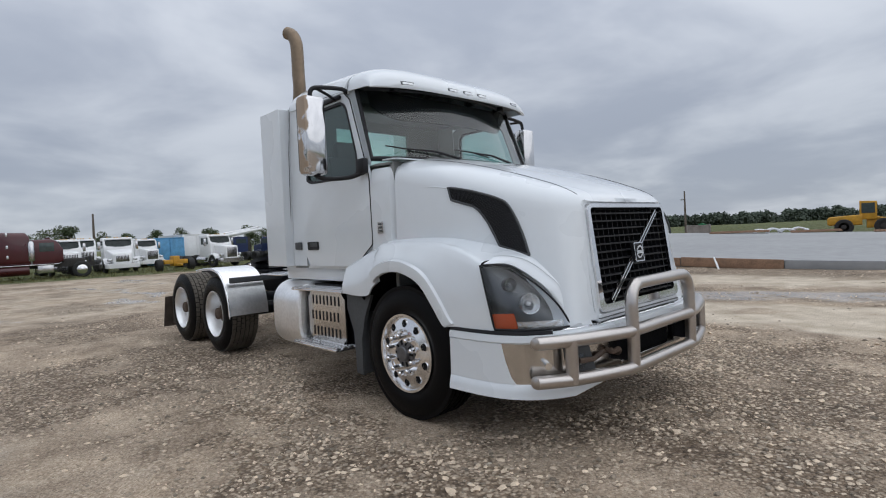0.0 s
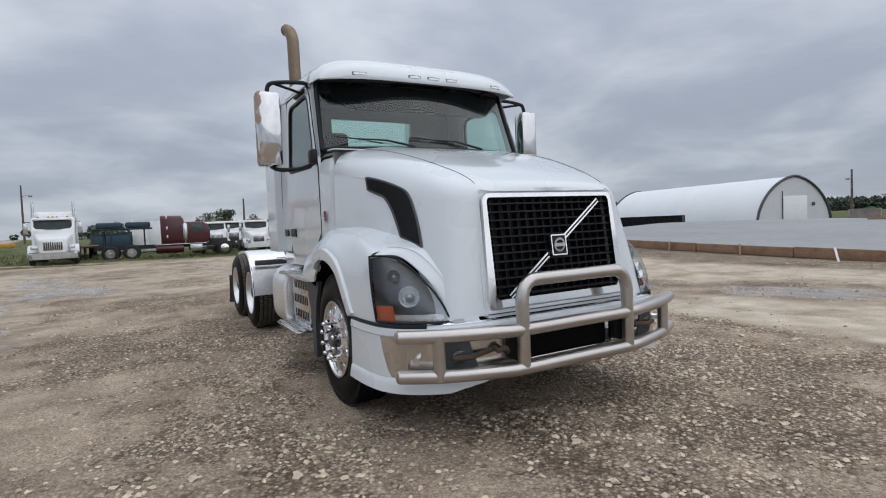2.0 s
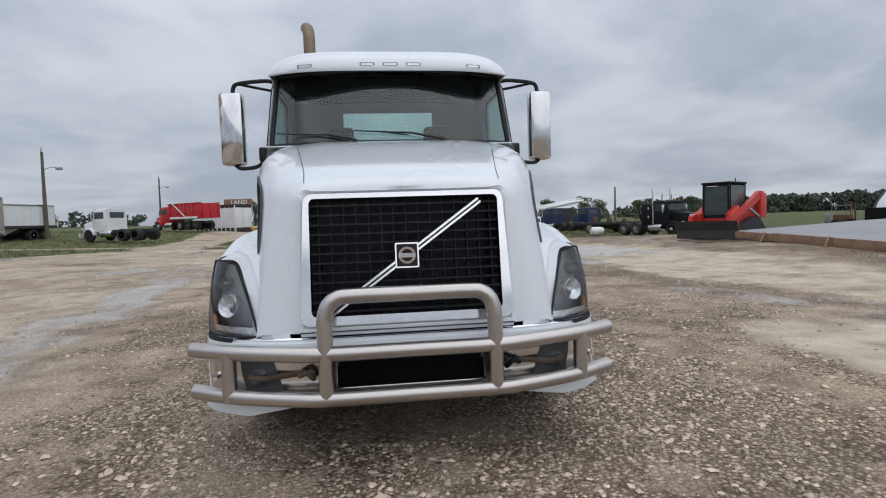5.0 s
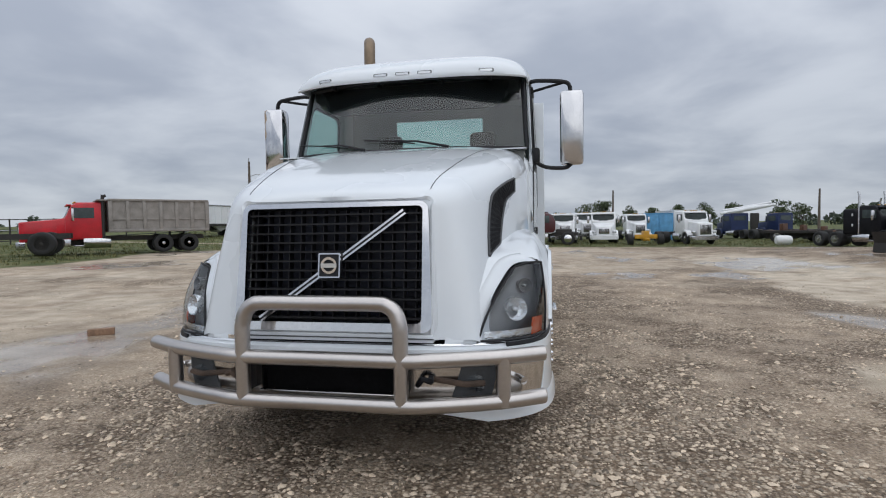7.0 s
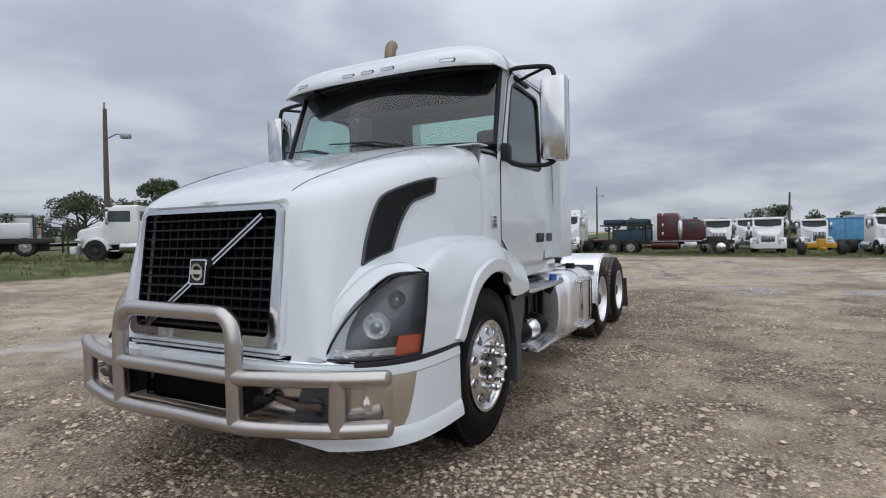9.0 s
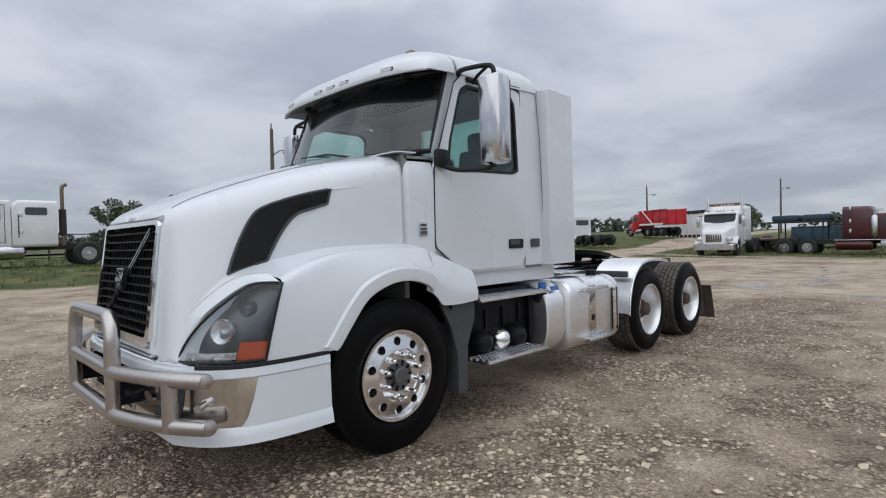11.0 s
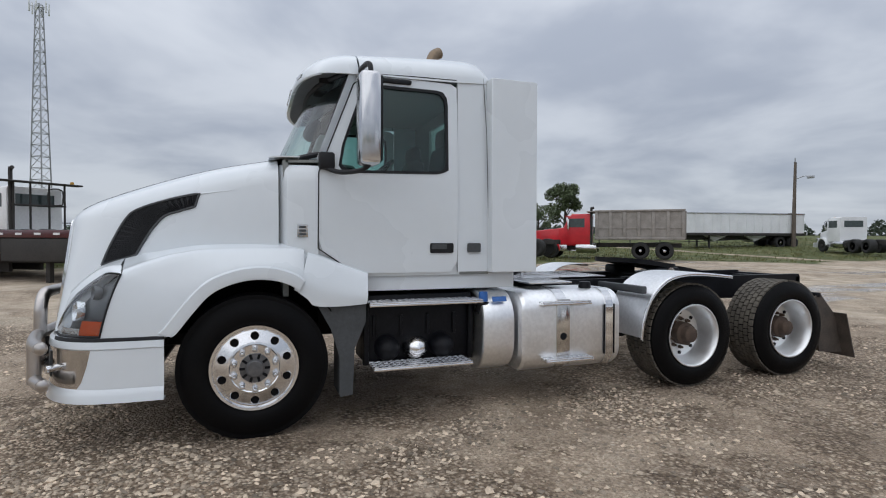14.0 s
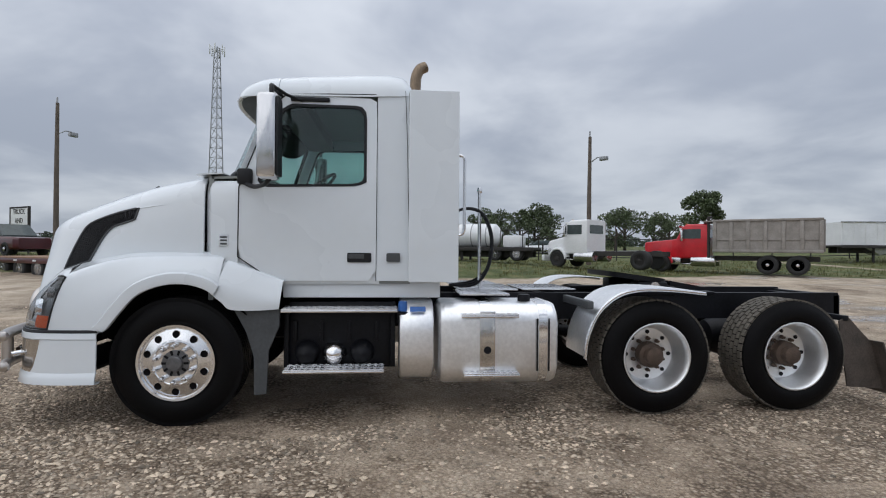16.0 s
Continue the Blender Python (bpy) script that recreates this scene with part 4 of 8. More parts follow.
ROOF_X = [1.058 * math.sin(math.pi / 2 * (k / 20 - 1)) for k in range(41)]
rows = []
for y, crown, w, gutter in ((0.768, 2.922, 1.0, 2.70), (0.80, 2.932, 1.0, 2.70), (1.1, 2.958, 1.0, 2.702), (1.45, 2.982, 1.0, 2.71), (1.68, 2.99, 1.0, 2.72), (1.78, 2.972, 0.997, 2.725), (1.825, 2.92, 0.99, 2.73), (1.852, 2.85, 0.985, 2.735), (1.862, 2.74, 0.98, 2.738)):
    rows.append([(x * w, y, roof_z(x, crown, gutter)) for x in ROOF_X])
part("roof", sheet(rows, -0.015), M["white"], truck, "white cab roof", sharp=60)
for sx in (1, -1):
    part("drip_rail", tube([(sx * 1.064, 0.80, 2.712), (sx * 1.066, 1.2, 2.724), (sx * 1.066, 1.565, 2.732)], 0.008, 6), M["black"], truck)
part("roof_seam", tube([(x, 1.565, roof_z(x, 2.987, 2.715) + 0.001) for x in ROOF_X], 0.0025, 5), M["grey_plastic"], truck)


def visor_row(t):
    """Front edge in plan: bowed forward in the middle."""
    return 1.04 * t, 0.305 + 0.15 * abs(t) ** 4


rows = []
for k in range(41):
    t = k / 20 - 1
    xj = 1.060 * math.sin(math.pi / 2 * t)
    xf, y0 = visor_row(math.sin(math.pi / 2 * t))
    zf, zj = 2.690 - 0.012 * t * t, roof_z(xj, 2.946)
    row = [(xf * 0.985, y0 + 0.035, zf + 0.004), (xf * 0.995, y0 + 0.008, zf - 0.006), (xf, y0, zf + 0.004)]
    for j in range(1, 13):
        a = math.pi / 2 * j / 12
        row.append((lerp(xf, xj, 1 - math.cos(a)), lerp(y0, 0.755, (1 - math.cos(a)) ** 0.92), lerp(zf + 0.004, zj, math.sin(a) ** 0.95)))
    row.append((xj * 0.996, 0.764, zj - 0.018))
    rows.append(row)
part("sun_visor", sheet(rows, 0.012), M["white"], truck, "white roof sun visor", sharp=50)
# grey sheet added under the visor; its colour carries the underside's shade
under_rows = []
for k in range(33):
    t = 0.93 * (k / 16 - 1)
    x, y0 = visor_row(t)
    under_rows.append([(x, y0 + 0.035, 2.70 - 0.02 * t * t), (x * 0.985, max(0.5, y0 + 0.10), 2.755 - 0.03 * t * t), (x * 0.96, 0.66, 2.78 - 0.03 * t * t)])
part("visor_lining", sheet(under_rows, 0.004), M["visor_lining"], truck, "grey sheet shading the visor underside")
for x in (-0.72, -0.28, 0.28, 0.72):
    part("visor_strut", box((x - 0.02, 0.50, 2.70), (x + 0.02, 0.62, 2.76), 0.01), M["black"], truck)
for t in (-0.69, -0.188, 0.0, 0.188, 0.69):
    x, y0 = visor_row(t)
    mk = part("marker_lamp", plate(round_rect(-0.062, -0.016, 0.062, 0.016, 0.007), 0.02, lambda u, v, w: (x + u, y0 + 0.005 + w + 0.75 * abs(t) ** 4 * (1 if t > 0 else -1) * u, 2.735 + v - 0.02 * t * t)), M["grey_plastic"], truck, "small roof marker lamp")
    part("marker_lens", plate(round_rect(-0.053, -0.009, 0.053, 0.009, 0.004), 0.012, lambda u, v, w: (x + u, y0 - 0.003 + w + 0.75 * abs(t) ** 4 * (1 if t > 0 else -1) * u, 2.735 + v - 0.02 * t * t)), M["lens"], mk)


# windshield
def screen(t, v, off=0.0):
    lo = Vector((1.06 * t, 0.16 + 0.33 * abs(t) ** 2.3, 2.045 + 0.02 * t * t))
    hi = Vector((1.015 * t, 0.47 + 0.25 * abs(t) ** 2.3, 2.74))
    return lo.lerp(hi, v) + Vector((0, -off, 0.4 * off))


def screen_sheet(t0, t1, v0, v1, off, thick):
    return sheet([[screen(lerp(t0, t1, i / 24), lerp(v0, v1, j / 4), off) for i in range(25)] for j in range(5)], thick)


ws = part("windshield", screen_sheet(-0.97, 0.97, 0.03, 0.97, 0.0, 0.0), M["glass"], truck, "green tinted windshield")
ws.visible_shadow = False
edge = [screen(lerp(-0.985, 0.985, k / 24), 0.02) for k in range(25)] + [screen(0.985, lerp(0.02, 0.985, k / 6)) for k in range(1, 7)] + [screen(lerp(0.985, -0.985, k / 24), 0.985) for k in range(1, 25)] + [screen(-0.985, lerp(0.985, 0.02, k / 6)) for k in range(1, 7)]
part("windshield_seal", tube(edge, 0.022, 8), M["black"], truck)
bm = sheet([[screen(lerp(-0.9, 0.9, i / 40), lerp(0.63 + 0.34 * abs(i / 20 - 1) ** 9, 0.99, j / 4), -0.09) for i in range(41)] for j in range(5)], 0.01)
part("header_console", bm, M["frame"], truck, "black header console with rounded ends")
for x in (0.12, 0.42):
    part("console_pocket", box((x - 0.1, 0.585, 2.56), (x + 0.1, 0.60, 2.60), 0.008, pose(0, 0.03, 0.0)), M["interior"], truck)
for x0, x1 in ((0.42, -0.12), (-0.30, -0.78)):
    a, b = screen(x0 / 1.06, 0.03, 0.03), screen(x1 / 1.06, 0.14, 0.02)
    wp = part("wiper", tube([a, a.lerp(b, 0.5) + Vector((0, -0.01, 0.02)), b], [0.012, 0.009, 0.006], 6), M["black"], truck)
    part("wiper_blade", tube([b + Vector((0.25, 0.01, -0.03)), b, b + Vector((-0.2, 0.02, 0.015))], 0.006, 6), M["black"], wp)
part("cowl_panel", sheet([[(x, y, z) for x in [1.05 * (k / 8 - 1) for k in range(17)]] for y, z in ((0.10, 2.035), (0.18, 2.045), (0.32, 2.05))], 0.01), M["white"], truck)

# back wall with window, storage box, floor
BACK = [(-1.05, 1.165), (1.05, 1.165), (1.05, 2.78), (-1.05, 2.78)]
def rect_n(u0, v0, u1, v1, n=10):
    return [(lerp(u0, u1, k / n), v0) for k in range(n)] + [(u1, lerp(v0, v1, k / n)) for k in range(n)] + [(lerp(u1, u0, k / n), v1) for k in range(n)] + [(u0, lerp(v1, v0, k / n)) for k in range(n)]
part("back_wall", ring_plate(rect_n(-1.06, 1.165, 1.06, 2.76), rect_n(-0.50, 2.02, 0.50, 2.63), 0.03, lambda u, v, w: (u, 1.84 + w, v)), M["interior"], truck)
rear_pane = part("rear_window", box((-0.51, 1.85, 2.01), (0.51, 1.856, 2.64)), M["glass"], truck, smooth=False)
rear_pane.visible_shadow = False
for sx in (1, -1):
    lo, hi = sorted((sx * 0.62, sx * 1.172))
    sb = part("storage_box", box((lo, 1.842, 1.16), (hi, 2.26, 2.757), 0.006), M["white"], truck, "white storage box behind cab", sharp=20)
    part("grab_rail", tube(smooth_line([(sx * 0.95, 2.26, 2.26), (sx * 0.95, 2.33, 2.24), (sx * 0.95, 2.335, 2.1), (sx * 0.95, 2.335, 1.7), (sx * 0.95, 2.325, 1.58), (sx * 0.95, 2.26, 1.56)], 4), 0.014, 8), M["alu"], sb)
part("cab_floor", box((-1.06, 0.3, 1.14), (1.06, 1.86, 1.165)), M["interior"], truck)
part("cab_sill", box((-1.03, 0.80, 1.02), (1.03, 2.12, 1.16), 0.01), M["white"], truck, "white cab sill")
part("firewall", box((-1.03, 0.20, 1.0), (1.03, 0.24, 2.02)), M["interior"], truck)
part("dashboard", sheet([[(x, y, z) for x in (-1.03, -0.5, 0, 0.5, 1.03)] for y, z in ((0.22, 2.02), (0.45, 2.03), (0.72, 2.0), (0.80, 1.93), (0.82, 1.6), (0.80, 1.2))], 0.02), M["interior"], truck)
part("headliner", box((-1.0, 0.75, 2.74), (1.0, 1.84, 2.76)), M["interior"], truck)
part("header_shelf", box((-0.98, 0.70, 2.60), (0.98, 0.98, 2.745), 0.02), M["frame"], truck)
for sx in (1, -1):
    st = part("seat", box((sx * 0.52 - 0.25, 1.1, 1.55), (sx * 0.52 + 0.25, 1.6, 1.70), 0.05), M["seat"], truck, "dark cloth seat")
    part("seat_back", box((sx * 0.52 - 0.24, -0.07, 0), (sx * 0.52 + 0.24, 0.07, 0.62), 0.05, pose(0, 1.58, 1.66, -8)), M["seat"], st)
    part("headrest", box((sx * 0.52 - 0.14, 1.60, 2.24), (sx * 0.52 + 0.14, 1.72, 2.44), 0.05), M["seat"], st)
    part("seat_base", box((sx * 0.52 - 0.2, 1.15, 1.165), (sx * 0.52 + 0.2, 1.55, 1.55), 0.02), M["interior"], st)
bm = bmesh.new()
add_tube(bm, [(0.22 * math.cos(2 * math.pi * k / 32), 0, 0.22 * math.sin(2 * math.pi * k / 32)) for k in range(33)], 0.016, 8)
add_box(bm, (-0.21, -0.012, -0.03), (0.21, 0.012, 0.03), 0.008)
bmesh.ops.transform(bm, matrix=pose(0.5, 1.0, 1.98, -48, 0, 0), verts=bm.verts)
part("steering_wheel", bm, M["black"], truck)
part("steering_column", tube([(0.5, 1.0, 1.98), (0.5, 0.78, 1.80)], 0.04, 10), M["black"], truck)

# ---- hood vents, laid on the hood's skin ----
from mathutils.bvhtree import BVHTree
hm = hood.data
hood_tree = BVHTree.FromPolygons([v.co for v in hm.vertices], [tuple(p.vertices) for p in hm.polygons])


def hood_x(y, z):
    hit = hood_tree.ray_cast(Vector((2.0, y, z)), Vector((-1, 0, 0)))
    return hit[0].x if hit[0] else 0.9


for sx in (1, -1):
    outer = smooth_line([(0, -1.005, 1.245), (0, -0.945, 1.40), (0, -0.855, 1.57), (0, -0.77, 1.64), (0, -0.56, 1.712), (0, -0.37, 1.755)], 5)
    inner = smooth_line([(0, -0.785, 1.315), (0, -0.74, 1.40), (0, -0.68, 1.50), (0, -0.60, 1.59), (0, -0.50, 1.628), (0, -0.40, 1.66)], 5)
    rows = []
    for a, b in zip(outer, inner):
        row = []
        for k in range(7):
            p = a.lerp(b, k / 6)
            row.append((hood_x(p.y, p.z) + (0.004 if k in (0, 6) else 0.0035), p.y, p.z))
        rows.append(row)
    bm = sheet(rows)
    vent = part("hood_vent", flip_x(bm) if sx < 0 else bm, M["black"], truck, "black mesh hood side vent", smooth=False)
    rim = [Vector(r[0]) for r in rows] + [Vector(r[-1]) for r in reversed(rows)] + [Vector(rows[0][0])]
    bm = tube(rim, 0.009, 6)
    part("vent_rim", flip_x(bm) if sx < 0 else bm, M["grey_plastic"], vent)
    bm = bmesh.new()
    for i in range(0, len(rows) - 1):
        for k in range(9):
            t = (k + 0.5 * (i % 2) + 0.3) / 9.6
            a, b = Vector(rows[i][0]), Vector(rows[i][-1])
            p = a.lerp(b, t)
            q = Vector((hood_x(p.y, p.z) + 0.006, p.y, p.z))
            add_tube(bm, [q + Vector((0, 0.011 * math.cos(j * math.pi / 3), 0.011 * math.sin(j * math.pi / 3))) for j in range(7)], 0.0018, 4, False)
    part("vent_mesh", flip_x(bm) if sx < 0 else bm, M["black"], vent, smooth=False)
    # crease line behind the vent
    bm = tube([(hood_x(y, z) + 0.001, y, z) for y, z in ((-0.36, 1.752), (-0.25, 1.768), (-0.12, 1.785))], [0.006, 0.004, 0.001], 6)
    part("hood_crease", flip_x(bm) if sx < 0 else bm, M["white"], hood)
    # seam between the top panel and the sides, from nose to cowl
    seam = []
    for q in smooth_line([(0.565, -1.19, 0), (0.58, -1.05, 0), (0.625, -0.80, 0), (0.68, -0.50, 0), (0.735, -0.20, 0), (0.79, 0.12, 0)], 5):
        hit = hood_tree.ray_cast(Vector((q.x, q.y, 3.0)), Vector((0, 0, -1)))[0]
        if hit:
            seam.append(hit + Vector((0, 0, 0.0005)))
    bm = tube(seam, 0.0028, 6)
    part("hood_seam", flip_x(bm) if sx < 0 else bm, M["grey_plastic"], hood)

# ---- bumper ----
BP = smooth_line([(0, -1.385, 0), (0.25, -1.385, 0), (0.50, -1.38, 0), (0.75, -1.345, 0), (0.95, -1.275, 0), (1.10, -1.165, 0), (1.185, -1.02, 0), (1.218, -0.82, 0), (1.224, -0.57, 0)], 8)


def along(f):
    i = max(0, min(len(BP) - 2, int(f)))
    return BP[i].lerp(BP[i + 1], f - i), (BP[i + 1] - BP[i]).normalized()


def bumper_row(z, out, i0, i1, n=0):
    n = n or max(4, int(abs(i1 - i0)))
    row = []
    for k in range(n + 1):
        p, d = along(lerp(i0, i1, k / n))
        row.append(Vector((p.x, p.y, z)) + Vector((d.y, -d.x, 0)) * out)
    return row


nb = len(BP) - 1
for sx in (1, -1):
    def bpart(name, i0, i1, prof, material, parent, label="", thick=0.012, n=0):
        bm = sheet([bumper_row(p[0], p[1], p[2] if len(p) > 2 else i0, p[3] if len(p) > 3 else i1, n or int(i1 - i0)) for p in prof], thick)
        return part(name, flip_x(bm) if sx < 0 else bm, material, parent, label)
    bumper = bpart("bumper_top", 0, nb, [(0.758, -0.14), (0.770, -0.03), (0.758, 0.004), (0.715, 0.010), (0.705, 0.0)], M["white"], truck, "white painted bumper")
    bpart("bumper_end", 48, nb, [(0.706, 0.004, 49), (0.60, 0.006, 48), (0.50, 0.008, 46.5), (0.455, 0.010, 45)], M["white"], bumper, n=18)
    bpart("bumper_lip", 18, nb, [(0.458, 0.004, 16), (0.447, 0.014, 17), (0.41, 0.024, 21), (0.366, 0.03, 29), (0.361, 0.0, 30), (0.363, -0.05, 30)], M["white"], bumper, "white lower bumper lip", n=44)
    bpart("bumper_chrome", 13, 49, [(0.706, 0.002, 13, 49), (0.60, 0.003, 13, 48), (0.50, 0.003, 13, 46.5), (0.455, 0.006, 13, 45)], M["bumper_chrome"], bumper, "dull chrome bumper panel")
    bpart("bumper_gap", 34, nb, [(0.760, 0.001), (0.772, 0.0), (0.784, -0.004)], M["black"], bumper)
    bpart("bumper_trim", 0, 34, [(0.775, -0.02), (0.782, -0.03), (0.772, -0.05)], M["chrome"], bumper)
    fog = bpart("fog_lamp", 23, 31, [(0.675, 0.008, 24.2, 31.5), (0.60, 0.012, 23.4, 31), (0.53, 0.010, 22.6, 30.4), (0.495, 0.008, 22.2, 30)], M["grey_plastic"], bumper, "dark fog lamp insert")
    c = BP[27]
    part("fog_lens", lathe([(0.05, 0.0), (0.05, -0.012), (0.03, -0.02), (0.0, -0.022)], "y", 20, (sx * c.x, c.y - 0.012, 0.575)), M["lamp_glass"], fog)
    part("tow_hook", tube(smooth_line([(sx * 0.545, -1.38, 0.60), (sx * 0.53, -1.43, 0.58), (sx * 0.56, -1.45, 0.615), (sx * 0.60, -1.43, 0.60), (sx * 0.59, -1.38, 0.61)], 4), 0.016, 8), M["rust"] if sx < 0 else M["frame"], bumper, "worn tow hook")
    part("bar_bracket", tube([(sx * 0.56, -1.36, 0.60), (sx * 0.78, -1.40, 0.585), (sx * 0.88, -1.36, 0.585)], 0.016, 10), M["rust"], bumper)
    part("valve_stub", tube([(sx * 1.04, -1.22, 0.585), (sx * 1.085, -1.275, 0.58)], 0.022, 12), M["chrome"], bumper)
part("bumper_mouth", box((-0.40, -1.34, 0.455), (0.40, -1.30, 0.705)), M["dull_black"], truck, "black air intake")
part("license_ledge", box((-0.42, -1.40, 0.455), (0.42, -1.35, 0.51), 0.006), M["bumper_chrome"], truck)
part("under_tray", box((-0.95, -1.25, 0.42), (0.95, -0.7, 0.44)), M["black"], truck)
part("nose_strip", box((-0.60, -1.345, 0.785), (0.60, -1.28, 0.833), 0.008), M["white"], truck)
part("strip_line", box((-0.60, -1.352, 0.806), (0.60, -1.34, 0.812)), M["grey_plastic"], truck, smooth=False)

# ---- bull bar ----
bar = part("bull_bar", tube(smooth_line([(-1.19, -1.27, 0.735), (-0.95, -1.38, 0.73), (-0.62, -1.475, 0.725), (-0.45, -1.50, 0.722), (0, -1.50, 0.722), (0.45, -1.50, 0.722), (0.62, -1.475, 0.725), (0.95, -1.38, 0.73), (1.19, -1.27, 0.735)], 5), 0.041, 16), M["steel_bar"], truck, "brushed steel tube bull bar")
part("lower_tube", tube(smooth_line([(-1.19, -1.26, 0.50), (-0.95, -1.38, 0.492), (-0.62, -1.475, 0.485), (-0.45, -1.50, 0.482), (0, -1.50, 0.482), (0.45, -1.50, 0.482), (0.62, -1.475, 0.485), (0.95, -1.38, 0.492), (1.19, -1.26, 0.50)], 5), 0.041, 16), M["steel_bar"], bar)
hoop = [(-0.455, -1.50, 0.70), (-0.455, -1.497, 0.85), (-0.452, -1.495, 0.91), (-0.43, -1.492, 0.975), (-0.385, -1.49, 1.012), (-0.32, -1.488, 1.022), (0, -1.488, 1.022)]
hoop = hoop + [(-x, y, z) for x, y, z in reversed(hoop[:-1])]
part("hoop", tube(smooth_line(hoop, 4), 0.042, 16), M["steel_bar"], bar)
for x in (-0.455, 0.455):
    part("short_post", tube([(x, -1.50, 0.49), (x, -1.502, 0.72)], 0.040, 14), M["steel_bar"], bar)
    part("mount_plate", box((x - 0.012, -1.48, 0.52), (x + 0.012, -1.33, 0.70)), M["frame"], bar, smooth=False)
for x in (-0.98, 0.98):
    part("short_post", tube([(x, -1.372, 0.47), (x, -1.372, 0.735)], 0.040, 14), M["steel_bar"], bar)
for x in (-1.19, 1.19):
    for z, y in ((0.735, -1.27), (0.50, -1.26)):
        part("end_cap", lathe([(0.041, -0.004), (0.036, 0.012), (0.02, 0.018), (0.0, 0.02)], "x", 14, (x, y, z)) if x > 0 else flip_x(lathe([(0.041, -0.004), (0.036, 0.012), (0.02, 0.018), (0.0, 0.02)], "x", 14, (-x, y, z))), M["steel_bar"], bar)
for x in (-0.09, 0.12):
    part("pan_bolt", lathe([(0.014, -0.06), (0.014, 0.0), (0.0, 0.0)], "z", 8, (x, -1.2, 0.42)), M["alu"], truck)

# ---- mirrors ----
for sx in (1, -1):
    mir = part("mirror", box((min(sx * 1.325, sx * 1.53), 0.69, 1.955), (max(sx * 1.325, sx * 1.53), 0.84, 2.605), 0.035), M["mirror_chrome"] if sx > 0 else M["tan_reflection_chrome"], truck, "chrome mirror housing" if sx > 0 else "chrome mirror housing with painted tan ground reflection")
    part("mirror_face", plate(round_rect(1.34, 1.98, 1.515, 2.58, 0.03), 0.012, lambda u, v, w: (sx * u, 0.836 + w, v)), M["black"], mir)
    part("mirror_arm", tube(smooth_line([(sx * 1.03, 0.80, 2.70), (sx * 1.12, 0.765, 2.715), (sx * 1.35, 0.77, 2.695), (sx * 1.41, 0.78, 2.66), (sx * 1.42, 0.78, 2.58)], 4), 0.019, 8), M["black"], mir)
    part("mirror_brace", tube([(sx * 1.02, 0.98, 2.66), (sx * 1.20, 0.85, 2.67), (sx * 1.36, 0.78, 2.69)], 0.013, 8), M["black"], mir)
    part("arm_foot", box((min(sx * 1.05, sx * 1.09), 0.86, 2.655), (max(sx * 1.05, sx * 1.09), 1.18, 2.69), 0.01), M["black"], mir)
    part("lower_arm", tube(smooth_line([(sx * 1.11, 0.50, 1.965), (sx * 1.20, 0.60, 1.925), (sx * 1.36, 0.72, 1.925), (sx * 1.42, 0.77, 1.96)], 4), 0.018, 8), M["black"], mir)
    part("lower_mount", box((min(sx * 1.09, sx * 1.15), 0.45, 1.95), (max(sx * 1.09, sx * 1.15), 0.57, 2.08), 0.02), M["black"], mir)

# ---- exhaust stack ----
part("exhaust_pipe", tube(smooth_line([(-0.85, 2.30, 1.2), (-0.85, 2.28, 2.2), (-0.85, 1.99, 2.9), (-0.85, 1.97, 3.2), (-0.85, 1.97, 3.42), (-0.852, 1.98, 3.52), (-0.865, 2.02, 3.605), (-0.89, 2.09, 3.65)], 5), 0.066, 18), M["stack"], truck, "heat-browned curved exhaust stack")

# ---- chassis ----
for sx in (1, -1):
    lo, hi = sorted((sx * 0.40, sx * 0.47))
    part("frame_rail", box((lo, -1.1, 0.76), (hi, 6.32, 1.02)), M["frame"], truck)
for y in (0.6, 1.7, 2.6, 3.3, 4.7, 6.2):
    part("cross_member", box((-0.40, y - 0.05, 0.80), (0.40, y + 0.05, 0.98)), M["frame"], truck)
part("front_axle", box((-0.95, -0.07, 0.40), (0.95, 0.07, 0.52), 0.02), M["frame"], truck)
for y in (REAR1, REAR2):
    part("rear_axle", tube([(-0.85, y, 0.505), (0.85, y, 0.505)], 0.09, 14), M["frame"], truck)
    part("axle_diff", lathe([(0.0, -0.22), (0.16, -0.18), (0.22, 0), (0.16, 0.18), (0.0, 0.22)], "y", 16, (0, y, 0.52)), M["frame"], truck)
part("engine", box((-0.35, -0.95, 0.55), (0.35, 0.25, 1.5), 0.05), M["frame"], truck)
part("gearbox", box((-0.25, 0.3, 0.55), (0.25, 1.6, 0.95), 0.06), M["frame"], truck)
part("drive_shaft", tube([(0, 1.6, 0.7), (0, 4.0, 0.55)], 0.06, 12), M["frame"], truck)


def rounded_prism(x0, x1, z0, z1, r, y0, y1, end=0.03):
    prof = round_rect(x0, z0, x1, z1, r, 6)
    bm = bmesh.new()
    cx, cz = (x0 + x1) / 2, (z0 + z1) / 2
    rings = []
    for y, s in ((y0, 1 - end / (x1 - x0) * 2), (y0 + end * 0.4, 1 - end / (x1 - x0) * 0.5), (y0 + end, 1), (y1 - end, 1), (y1 - end * 0.4, 1 - end / (x1 - x0) * 0.5), (y1, 1 - end / (x1 - x0) * 2)):
        rings.append([bm.verts.new((cx + (u - cx) * s, y, cz + (v - cz) * s)) for u, v in prof])
    for a, b in zip(rings, rings[1:]):
        for k in range(len(a)):
            bm.faces.new((a[k], a[(k + 1) % len(a)], b[(k + 1) % len(a)], b[k]))
    bm.faces.new(rings[0])
    bm.faces.new(rings[-1])
    return bm


